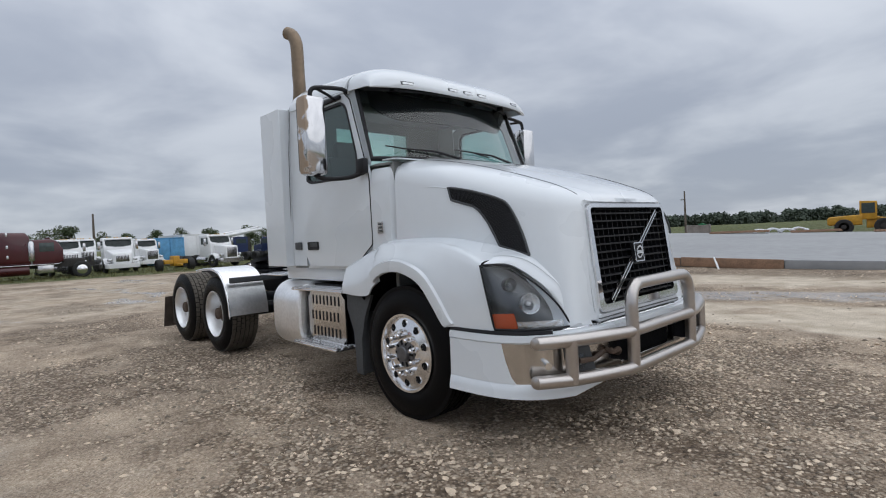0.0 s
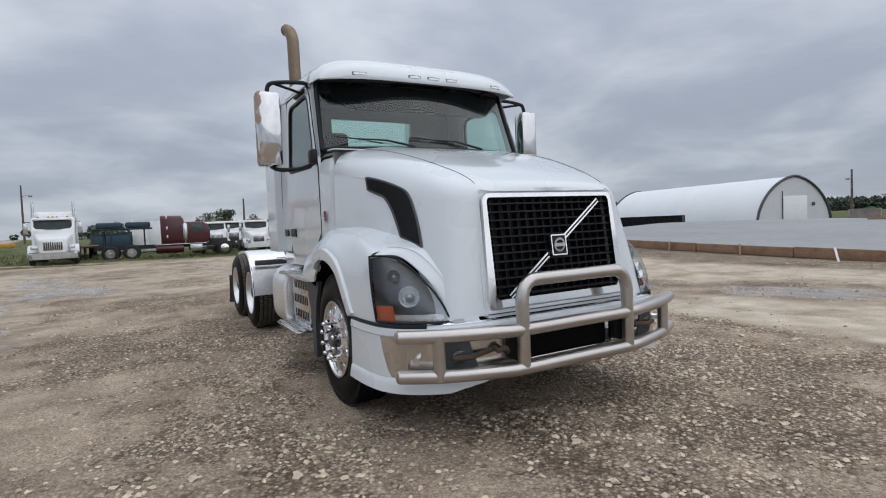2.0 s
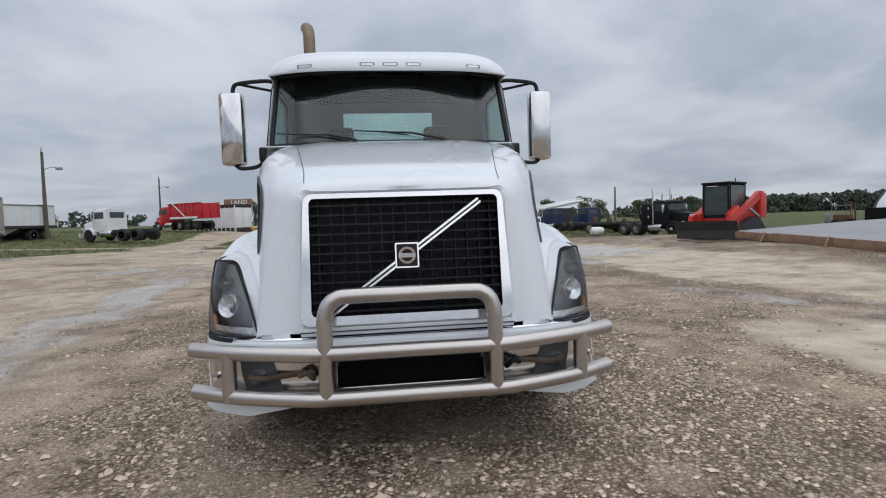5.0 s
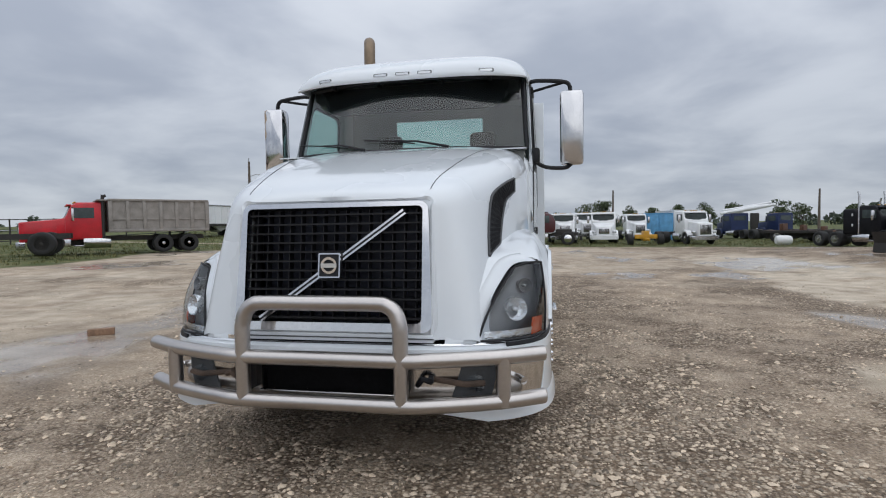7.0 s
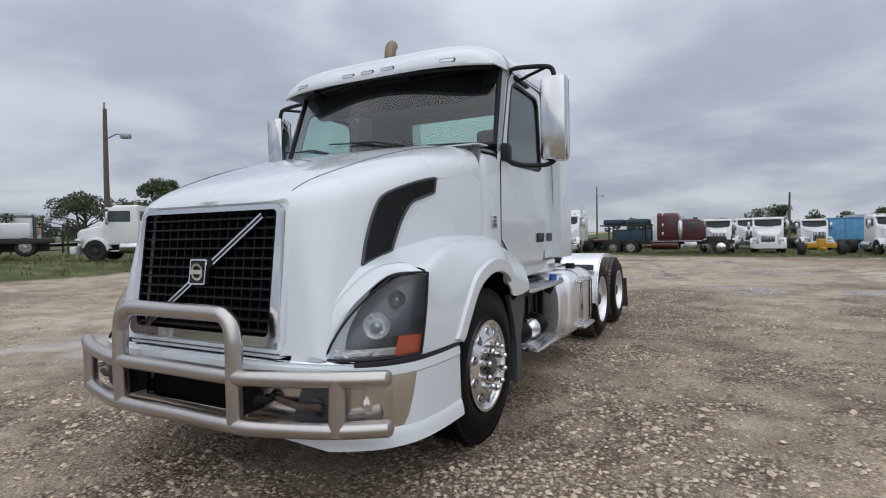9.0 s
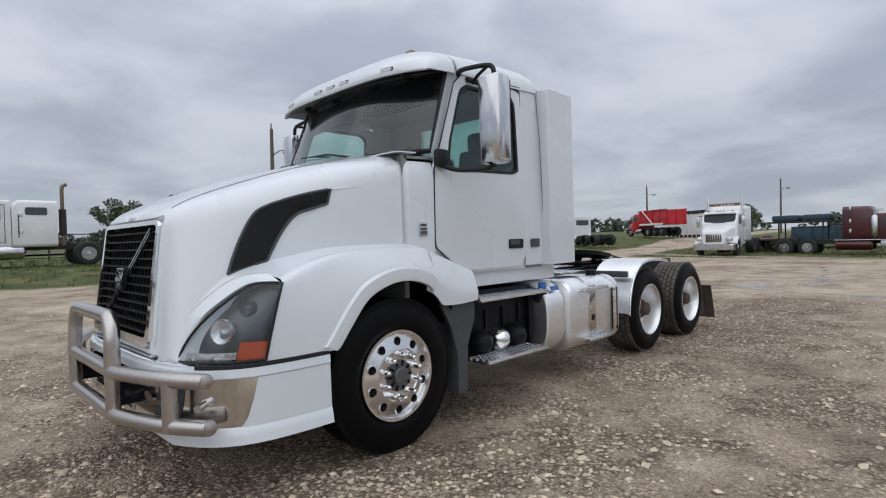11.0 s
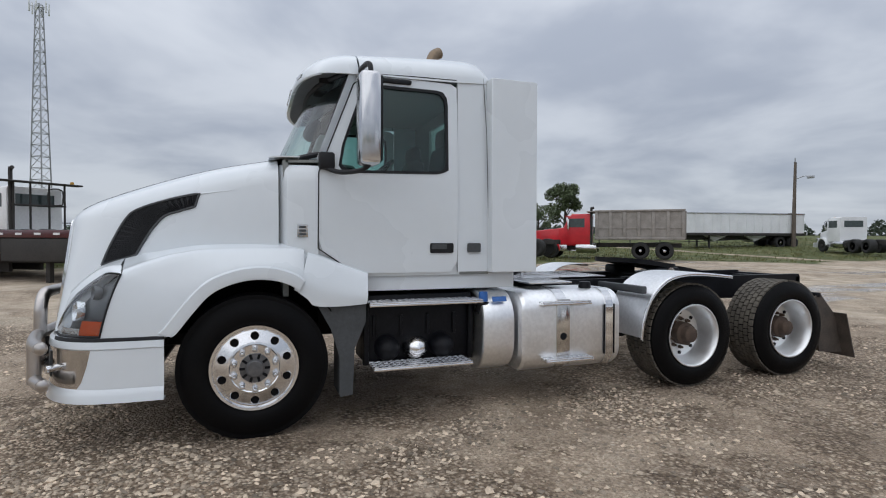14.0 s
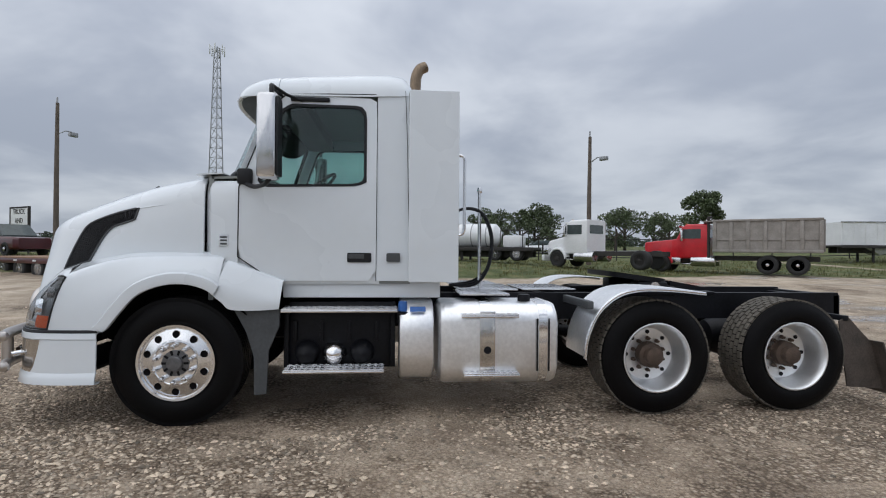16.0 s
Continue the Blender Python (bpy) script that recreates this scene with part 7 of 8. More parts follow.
# boom of a white concrete pump behind the trucks
bo = thing("folded_boom", "white folded crane boom behind trucks", "crane boom", "", at_ground(23.6, 61, -10))
part("boom_post", box((-0.4, -0.4, 0), (0.4, 0.4, 2.6), 0.05), M["bg_frame"], bo)
part("boom_arm", tube([(-3.4, 0, 2.6), (0, 0, 3.2), (2.0, 0, 3.5)], [0.2, 0.26, 0.14], 8), M["white_bg"], bo)
part("boom_arm", tube([(-3.2, 0.4, 2.95), (1.7, 0.4, 3.75)], 0.12, 8), M["white_bg"], bo)
for k in range(5):
    part("boom_link", tube([(-2.6 + k, 0.2, 2.75 + 0.17 * k), (-2.3 + k, 0.4, 3.1 + 0.16 * k)], 0.05, 6), M["bg_frame"], bo)


def skid_steer(m):
    t = thing("skid_steer", "red tracked skid steer loader with black cab", "skid steer", "", m)
    part("body", loft([(-0.6, bow(0.55, 0.35, 0.85, 0.1)), (0.2, bow(0.6, 0.35, 1.0, 0.1)), (0.75, bow(0.6, 0.4, 1.25, 0.12)), (1.5, bow(0.6, 0.4, 1.45, 0.12)), (1.75, bow(0.55, 0.5, 1.3, 0.12))]), M["orange_red"], t)
    cb = part("cab", ring_plate([(-0.52, 0.80), (0.52, 0.80), (0.50, 2.10), (-0.50, 2.10)], [(-0.45, 0.88), (0.45, 0.88), (0.43, 2.02), (-0.43, 2.02)], 0.07, lambda u, v, q: (u, -0.62 + q, v)), M["frame"], t, "black cab frame", smooth=False)
    part("cab_back", box((-0.52, 0.62, 0.80), (0.52, 0.72, 2.10), 0.02), M["frame"], cb)
    part("cab_roof", box((-0.54, -0.68, 2.08), (0.54, 0.78, 2.16), 0.03), M["frame"], cb)
    part("cab_door", box((-0.44, -0.60, 0.90), (0.44, -0.58, 2.0)), M["bg_glass"], cb, smooth=False)
    part("seat_back", box((-0.25, 0.3, 1.1), (0.25, 0.42, 1.75), 0.06), M["frame"], cb)
    for sx in (1, -1):
        part("side_window", box((min(sx * 0.505, sx * 0.515), -0.5, 1.12), (max(sx * 0.505, sx * 0.515), 0.62, 2.02)), M["bg_glass"], cb, smooth=False)
        part("side_panel", box((min(sx * 0.44, sx * 0.52), -0.55, 0.80), (max(sx * 0.44, sx * 0.52), 0.65, 1.12)), M["frame"], cb)
        part("front_column", loft([(-0.85, bow(0.13, 0.35, 0.95, 0.04)), (-0.3, bow(0.13, 0.35, 1.25, 0.04))]), M["orange_red"], t).matrix_basis = pose(sx * 0.60, 0, 0)
        tr = part("track", plate([(-0.95, 0.12), (-0.80, 0.0), (1.30, 0.0), (1.50, 0.16), (1.48, 0.34), (0.95, 0.78), (0.75, 0.80), (-0.80, 0.40), (-0.95, 0.28)], 0.34, lambda u, v, w: (sx * (0.58 + w), u, v)), M["bg_tyre"], t, "black rubber track", smooth=False)
        for y in (-0.7, -0.25, 0.2, 0.65, 1.2):
            part("roller", lathe([(0.0, 0.0), (0.13, 0.0), (0.13, 0.36), (0.0, 0.36)], "x", 12, (0.57 if sx > 0 else -0.93, y, 0.17)), M["bed_grey"], tr)
        part("rear_tower", box((sx * 0.76 - 0.1, 1.25, 0.75), (sx * 0.76 + 0.1, 1.75, 1.72), 0.05), M["orange_red"], t)
        arm = [(1.55, 1.78), (1.62, 1.55), (1.2, 1.45), (0.1, 0.98), (-0.85, 0.72), (-1.0, 0.30), (-1.22, 0.32), (-1.08, 0.88), (0.0, 1.2), (1.25, 1.80)]
        part("lift_arm", plate(arm, 0.16, lambda u, v, w: (sx * (0.66 + w), u, v)), M["orange_red"], t)
        part("lift_ram", tube([(sx * 0.86, 1.0, 0.8), (sx * 0.86, 0.2, 1.12)], 0.05, 8), M["bg_chrome"], t)
    part("dozer_blade", plate([(-1.38, 0.04), (-1.30, 0.02), (-1.24, 0.30), (-1.36, 0.66), (-1.46, 0.70), (-1.33, 0.34)], 2.3, lambda u, v, w: (-1.15 + w, u, v)), M["bg_frame"], t, "worn steel blade", smooth=False)
    part("blade_mount", box((-0.6, -1.3, 0.15), (0.6, -0.95, 0.55), 0.04), M["bed_grey"], t)
    return t


skid_steer(at_ground(13.2, 15.1, -60))


def wheel_loader(m):
    t = thing("wheel_loader", "yellow wheel loader parked beyond slab", "wheel loader", "", m)
    part("rear_body", loft([(0.9, bow(0.85, 0.9, 1.9, 0.1)), (3.4, bow(0.85, 0.9, 1.75, 0.15)), (3.6, bow(0.8, 1.0, 1.6, 0.15))]), M["yellow"], t)
    cb = part("cab", loft([(-0.2, bow(0.7, 1.4, 3.1, 0.08)), (1.1, bow(0.72, 1.4, 3.2, 0.08))]), M["yellow"], t)
    for sx in (1, -1):
        part("cab_window", box((min(sx * 0.71, sx * 0.735), -0.05, 2.0), (max(sx * 0.71, sx * 0.735), 0.95, 2.95)), M["bg_glass"], cb, smooth=False)
        bg_wheel(t, sx * 1.0, 2.3, 0.75, 0.5, False)
        bg_wheel(t, sx * 1.0, -0.7, 0.75, 0.5, False)
        part("lift_arm", tube([(sx * 0.5, 0.0, 1.6), (sx * 0.5, -1.3, 1.3), (sx * 0.5, -2.2, 0.5)], 0.14, 6), M["yellow"], t)
    part("front_window", box((-0.6, -0.24, 2.0), (0.6, -0.19, 2.95)), M["bg_glass"], cb, smooth=False)
    part("front_frame", box((-0.5, -1.3, 0.6), (0.5, 0.6, 1.4), 0.08), M["yellow"], t)
    part("bucket", plate([(-3.1, 0.05), (-2.2, 0.02), (-2.0, 0.4), (-2.1, 1.0), (-2.3, 0.5)], 2.6, lambda u, v, w: (-1.3 + w, u, v)), M["bg_frame"], t, smooth=False)
    return t


wheel_loader(at_ground(57.5, 5.1, 8) @ Matrix.Diagonal((0.95, 0.95, 0.95, 1)))


def forklift(m):
    t = thing("forklift", "old rusty forklift standing on grass", "forklift", "", m)
    part("body", box((-0.6, -0.4, 0.35), (0.6, 1.6, 1.2), 0.12), M["rust_bg"], t)
    part("counterweight", box((-0.6, 1.4, 0.35), (0.6, 1.9, 1.35), 0.15), M["bed_grey"], t)
    for sx in (1, -1):
        part("mast_rail", box((sx * 0.4 - 0.06, -0.75, 0.1), (sx * 0.4 + 0.06, -0.6, 2.4), 0.01), M["rust_bg"], t)
        part("cage_post", tube([(sx * 0.5, -0.3, 1.2), (sx * 0.5, -0.2, 2.2), (sx * 0.5, 1.1, 2.2), (sx * 0.5, 1.3, 1.2)], 0.04, 6), M["bed_grey"], t)
        part("fork", box((sx * 0.3 - 0.06, -1.9, 0.1), (sx * 0.3 + 0.06, -0.7, 0.16)), M["rust_bg"], t)
        bg_wheel(t, sx * 0.55, -0.2, 0.4, 0.3, False)
        bg_wheel(t, sx * 0.55, 1.4, 0.35, 0.3, False)
    part("cage_roof", box((-0.52, -0.2, 2.18), (0.52, 1.1, 2.24), 0.01), M["bed_grey"], t)
    return t


forklift(at_ground(42.6, 40.2, 70) @ Matrix.Diagonal((0.85, 0.85, 0.85, 1)))

# concrete slab with timber forms
def slab_z(y):
    return 0.25 + 0.028 * max(0, min(14, y))


bm = bmesh.new()
rows = [((12.9, -30), (40, -30)), ((12.55, 0), (37, 0)), ((12.45, 7), (36, 7)), ((12.6, 13.6), (36, 13.6)), ((23.0, 19.4), (35, 19.4)), ((33.0, 24.2), (34.5, 24.2))]
top = [[bm.verts.new((x, y, slab_z(y))) for x, y in r] for r in rows]
low = [[bm.verts.new((x, y, ground_z(x, y) - 0.6)) for x, y in r] for r in rows]
for a, b, c, d in zip(top, top[1:], low, low[1:]):
    bm.faces.new((a[0], a[1], b[1], b[0]))
    bm.faces.new((a[0], b[0], d[0], c[0]))
    bm.faces.new((a[1], c[1], d[1], b[1]))
slab = part("concrete_slab", bm, M["concrete"], smooth=False)
tagged(slab, "large fresh grey concrete slab with streaks", "slab", kind="structure")
form = thing("timber_form", "rust-brown timber form boards staked along slab", "formwork")
EDGE_Y = [-22, -18, -14.5, -11, -7.5, -4.4, -1.4, 0.9, 3.6, 6.4, 9.2, 11.6, 13.5]


def edge_x(y):
    return table([-30, 0, 7, 13.6], [12.9, 12.55, 12.45, 12.6], y) - 0.03


for k, (y0, y1) in enumerate(zip(EDGE_Y, EDGE_Y[1:])):
    x0, x1 = edge_x(y0), edge_x(y1)
    ln = math.hypot(x1 - x0, y1 - y0) - 0.03
    b = part("form_board", box((0, 0.0, -0.25), (ln, 0.05, 0.012 + 0.012 * math.sin(k * 2.1)), 0.008), M["timber"] if k > 6 else M["concrete"], form)
    b.matrix_basis = Matrix.Translation((x0, y0, slab_z(y0))) @ pose(0, 0, 0, 0, -math.degrees(math.atan2(slab_z(y1) - slab_z(y0), ln)), math.degrees(math.atan2(y1 - y0, x1 - x0)))
for y in (-9, -5.6, -2.2, 2.6, 5.0, 7.3, 9.3, 11.9):
    s = part("form_stake", tube([(-0.42, -0.22, -0.02), (-0.05, 0.03, slab_z(y) - ground_z(12.3, y) + 0.03)], 0.028, 5), M["timber"] if y > 4 else M["board_white"], form)
    s.matrix_basis = at_ground(edge_x(y), y)
for x, y, yaw, ln in ((33.5, 10.5, -78, 3.4), (35.2, 6.2, -74, 2.6), (36.0, 2.2, -80, 3.2)):
    pl = thing("plank_stack", "stack of weathered planks on the slab", "planks", "", pose(x, y, slab_z(y), 0, 0, yaw))
    for k in range(3):
        part("plank", box((0, k * 0.32, 0), (ln, k * 0.32 + 0.28, 0.07 + 0.03 * k), 0.006), M["timber"], pl)
cv = thing("plastic_roll", "crumpled white plastic sheeting at the slab edge", "sheeting", "", pose(35.4, 8.4, slab_z(8), 0, 0, -75))
for k in range(4):
    part("fold", tube(smooth_line([(0.7 * k, 0.1 * k, 0.04), (0.7 * k + 0.4, 0.0, 0.20 + 0.05 * (k % 2)), (0.7 * k + 0.9, 0.12, 0.05)], 4), [0.09 + 0.03 * math.sin(j) for j in range(9)], 7), M["membrane"], cv)

# white fabric hall
hall = thing("fabric_hall", "white tunnel-shaped fabric hall with dark arch trim", "hall", "", pose(64.0, 30.0, ground_z(63, 31) - 0.15, 0, 0, -11))
HW, HH, HL = 5.85, 6.0, 27.5


def hall_arc(k, n=28):
    """A slightly pointed arch from one foot over the ridge to the other."""
    q = 2 * k / n - 1
    u = math.sin((1 - abs(q)) * math.pi / 2)
    return math.copysign(HW * max(0.0, 1 - u ** 2.1) ** 0.62, -q) if abs(q) > 1e-6 else 0.0, HH * u


rows = []
for j in range(13):
    y = HL * j / 12
    sag = 0.0 if j % 2 == 0 else -0.03
    rows.append([((HW + sag) / HW * hall_arc(k)[0], y, (HH + sag) / HH * hall_arc(k)[1]) for k in range(29)])
part("roof_membrane", sheet(rows, 0.05), M["membrane"], hall, "taut white membrane")
for y in (0, HL):
    bm = bmesh.new()
    bm.faces.new([bm.verts.new((hall_arc(k)[0] * 0.985, y + (0.05 if y == 0 else -0.05), hall_arc(k)[1] * 0.985)) for k in range(29)])
    part("end_wall", bm, M["membrane_end"], hall, smooth=False)
    part("arch_trim", tube([(hall_arc(k)[0], y, hall_arc(k)[1]) for k in range(29)], 0.16, 6), M["grey_plastic"], hall)
part("end_door", box((-1.9, -0.05, 0), (1.9, 0.03, 3.7), 0.02), M["membrane"], hall)
part("door_seam", box((-2.0, -0.08, 0), (-1.92, -0.03, 4.3)), M["grey_plastic"], hall)
part("vent_hatch", box((2.7, -0.05, 2.5), (3.2, 0.02, 2.9), 0.02), M["grey_plastic"], hall)


# ---- poles, tower, fence, signs ----
def utility_pole(x, y, h, arm=True, lamp=True, yaw=0, dz=0.0):
    t = thing("utility_pole", "tall weathered wooden utility pole", "pole", "utility poles", at_ground(x, y, yaw))
    part("shaft", tube([(0, 0, -0.3), (0, 0, h * 0.5), (0.03, 0, h)], [0.17, 0.14, 0.10], 10), M["wood_pole"], t)
    if arm:
        part("transformer_pin", tube([(0.0, 0, h), (0.02, 0, h + 0.35)], 0.05, 6), M["steel_grey"], t)
    if lamp:
        la = part("lamp_arm", tube([(0.1, 0, h * 0.80), (0.6, 0, h * 0.83), (0.95, 0, h * 0.83)], 0.035, 6), M["steel_grey"], t)
        part("lamp_head", box((0.85, -0.14, h * 0.80), (1.35, 0.14, h * 0.83), 0.03), M["steel_grey"], la)
    return t


utility_pole(-27.2, 14.1, 8.1, yaw=30)
utility_pole(-29.5, -19.0, 9.4, yaw=160)
utility_pole(-26.8, 42.3, 7.0, yaw=30)
utility_pole(-34.0, 84, 7.6, True, True, 20)
utility_pole(9.6, 71.1, 6.0, False, False)
utility_pole(34, 70, 5.6, False, False)
utility_pole(-18, 98, 9.0, False, True)
utility_pole(75.1, 29.0, 6.6, False, True, 180)
utility_pole(60, 80, 7.5, False, False)

tower = thing("lattice_tower", "tall steel lattice mast with antennas", "tower", "", pose(-232, -74, ground_z(-232, -74)))
TH = 86.0
legs = [(math.cos(radians(a)), math.sin(radians(a))) for a in (20, 140, 260)]


def tower_r(z):
    return lerp(4.4, 1.3, z / TH)


for cx, cy in legs:
    part("tower_leg", tube([(cx * tower_r(z), cy * tower_r(z), z) for z in (0, TH / 2, TH)], 0.24, 6), M["steel_grey"], tower)
NB = 20
for k in range(NB):
    z0, z1 = TH * k / NB, TH * (k + 1) / NB
    for i in range(3):
        a, b = legs[i], legs[(i + 1) % 3]
        part("tower_brace", tube([(a[0] * tower_r(z0), a[1] * tower_r(z0), z0), (b[0] * tower_r(z1), b[1] * tower_r(z1), z1)], 0.12, 4), M["steel_grey"], tower)
        part("tower_brace", tube([(a[0] * tower_r(z1), a[1] * tower_r(z1), z1), (b[0] * tower_r(z1), b[1] * tower_r(z1), z1)], 0.11, 4), M["steel_grey"], tower)
for k in range(6):
    a = 2 * math.pi * k / 6
    part("antenna", box((-0.28, -0.2, -2.1), (0.28, 0.2, 2.1), 0.05, pose(3.0 * math.cos(a), 3.0 * math.sin(a), TH - 1.2)), M["board_white"], tower)
    part("antenna_arm", tube([(0, 0, TH - 1.2), (3.0 * math.cos(a), 3.0 * math.sin(a), TH - 1.2)], 0.1, 4), M["steel_grey"], tower)

fence = thing("pipe_fence", "dark pipe fence along the grass field", "fence")
FX = lambda t: (lerp(-40, -33, t), lerp(-36, 44, t))
for k in range(27):
    x, y = FX(k / 26)
    part("fence_post", tube([(x, y, ground_z(x, y) - 0.2), (x, y, ground_z(x, y) + 1.75)], 0.05, 6), M["bg_frame"], fence)
    if k < 26:
        x1, y1 = FX((k + 1) / 26)
        for dz in (1.7, 0.25):
            part("fence_rail", tube([(x, y, ground_z(x, y) + dz), (x1, y1, ground_z(x1, y1) + dz)], 0.035, 6), M["bg_frame"], fence)


def lettering(name, body, size, m, material, parent):
    cu = bpy.data.curves.new(name, "FONT")
    cu.body, cu.size, cu.align_x, cu.align_y, cu.extrude = body, size, "CENTER", "CENTER", 0.006
    tmp = bpy.data.objects.new(name, cu)
    scene.collection.objects.link(tmp)
    me = bpy.data.meshes.new_from_object(tmp.evaluated_get(bpy.context.evaluated_depsgraph_get()))
    bpy.data.objects.remove(tmp)
    me.materials.append(material)
    ob = new(name, me)
    ob.parent, ob.matrix_basis = parent, m
    return ob


sg = thing("roadside_sign", "white repair sign board on dark posts", "sign", "", at_ground(-30.6, -21.8, 56))
part("board", box((-1.15, -0.05, 1.15), (1.15, 0.05, 3.0), 0.01), M["board_white"], sg)
part("board_frame", ring_plate([(-1.2, 1.1), (1.2, 1.1), (1.2, 3.05), (-1.2, 3.05)], [(-1.1, 1.2), (1.1, 1.2), (1.1, 2.95), (-1.1, 2.95)], 0.14, lambda u, v, w: (u, -0.07 + w, v)), M["bg_frame"], sg, smooth=False)
for x in (-1.1, 1.1):
    part("sign_post", tube([(x, 0, -0.1), (x, 0, 3.05)], 0.06, 8), M["bg_frame"], sg)

for body, z, dx in (("TRUCK", 2.72, 0.0), ("AND", 2.15, 0.0), ("REPAIR", 1.55, 0.35)):
    lettering("letters", body, 0.46, pose(dx, -0.062, z, 90), M["bg_frame"] if z > 2 else M["sign_green"], sg)
part("letter_bar", box((-1.0, -0.062, 1.42), (-0.62, -0.05, 1.68)), M["sign_green"], sg, smooth=False)
suv = thing("suv", "dark maroon sport utility vehicle parked on grass", "car", "", at_ground(-24.6, -18.4, 150))
part("body", loft([(-2.3, bow(0.75, 0.4, 0.95, 0.1)), (-2.1, bow(0.92, 0.35, 1.0, 0.15)), (2.1, bow(0.92, 0.35, 1.1, 0.15)), (2.3, bow(0.85, 0.4, 1.0, 0.15))]), M["maroon"], suv)
part("cabin", loft([(-1.0, bow(0.82, 1.0, 1.1, 0.04)), (-0.4, bow(0.76, 1.0, 1.68, 0.12)), (2.0, bow(0.76, 1.0, 1.72, 0.12)), (2.25, bow(0.80, 1.0, 1.1, 0.04))]), M["bg_glass"], suv)
for sx in (1, -1):
    part("tail_lamp", box((sx * 0.82 - 0.08, 2.22, 0.85), (sx * 0.82 + 0.08, 2.33, 1.1), 0.02), M["red"], suv)
    for y in (-1.4, 1.4):
        bg_wheel(suv, sx * 0.82, y, 0.38, 0.25, True)

bb = thing("billboard", "roadside billboard, brown band over blue sky picture", "sign", "", at_ground(-21.4, 84, -10))
part("board", box((-3.2, -0.06, 1.6), (1.4, 0.06, 4.6), 0.01), M["cloud_picture"], bb)
part("top_band", box((-3.2, -0.075, 3.55), (1.4, 0.05, 4.62), 0.01), M["timber"], bb)
part("board_band", box((-3.2, -0.075, 0.9), (1.4, 0.05, 1.9), 0.01), M["board_white"], bb)
lettering("letters", "LAND", 1.0, pose(-0.75, -0.08, 4.1, 90), M["board_white"], bb)
for x in (-2.6, 0.9):
    part("sign_post", tube([(x, 0, -0.1), (x, 0, 4.5)], 0.09, 8), M["bg_frame"], bb)
sc = thing("scrap_ramp", "yellow steel ramp lying on grass", "ramp", "", at_ground(-15.2, 60, 10))
part("deck", box((-2.2, -0.6, 0.15), (2.2, 0.6, 0.5), 0.04), M["yellow"], sc)

gx_tr = container("mural_trailer", "box trailer with colourful painted side", "trailer", at_ground(-66, 27, 60), 2.5, 10, 3.4, M["board_white"], 4)
for y0, y1, z0, z1, mm in ((0.4, 3.2, 1.0, 3.0, M["blue_tarp"]), (3.6, 6.0, 0.9, 2.6, M["red"]), (6.2, 9.4, 1.2, 3.0, M["yellow"])):
    part("painted_panel", box((1.26, y0, z0), (1.33, y1, z1), 0.02), mm, gx_tr)

# far road beyond the fence with one car
road = part("far_road", sheet([[(-58 - 0.12 * y + dx, y, ground_z(-58 - 0.12 * y, y) + 0.05) for dx in (0, 7)] for y in range(-160, 161, 20)]), M["concrete"], smooth=False)
tagged(road, "distant grey road past the field", "road", kind="structure")
car = thing("car", "white car on the far road", "car", "", pose(-56.5, 19, ground_z(-56.5, 19) + 0.06, 0, 0, 5))
part("body", loft([(-2.2, bow(0.7, 0.35, 0.75, 0.1)), (-1.9, bow(0.85, 0.3, 0.85, 0.15)), (1.9, bow(0.85, 0.3, 0.95, 0.15)), (2.2, bow(0.75, 0.4, 0.85, 0.15))]), M["white_bg"], car)
part("cabin", loft([(-1.1, bow(0.75, 0.85, 0.95, 0.04)), (-0.4, bow(0.68, 0.85, 1.45, 0.12)), (1.2, bow(0.68, 0.85, 1.48, 0.12)), (1.9, bow(0.72, 0.85, 0.98, 0.04))]), M["bg_glass"], car)
for sx in (1, -1):
    for y in (-1.35, 1.35):
        bg_wheel(car, sx * 0.75, y, 0.33, 0.22, True)


# ---- trees and woods ----
def leaf_cloud(rng, centres, radii, count, size):
    """Many small leaf quads scattered through clumps; returns verts and faces."""
    vs, fs = [], []
    for (c, r) in zip(centres, radii):
        n = int(count * r * r)
        d = rng.normal(size=(n, 3))
        d /= np.linalg.norm(d, axis=1)[:, None]
        p = np.array(c) + d * (r * rng.uniform(0.55, 1.05, (n, 1))) * np.array((1, 1, 0.8))
        a = rng.normal(size=(n, 3))
        b = np.cross(a, rng.normal(size=(n, 3)))
        a /= np.linalg.norm(a, axis=1)[:, None]
        b /= np.linalg.norm(b, axis=1)[:, None]
        s = size * rng.uniform(0.6, 1.4, (n, 1))
        q = np.stack((p - a * s - b * s * .6, p + a * s - b * s * .6, p + a * s * .8 + b * s * .6, p - a * s * .8 + b * s * .6), 1)
        base = len(vs)
        vs.extend(map(tuple, q.reshape(-1, 3)))
        fs.extend((base + 4 * k, base + 4 * k + 1, base + 4 * k + 2, base + 4 * k + 3) for k in range(n))
    return vs, fs


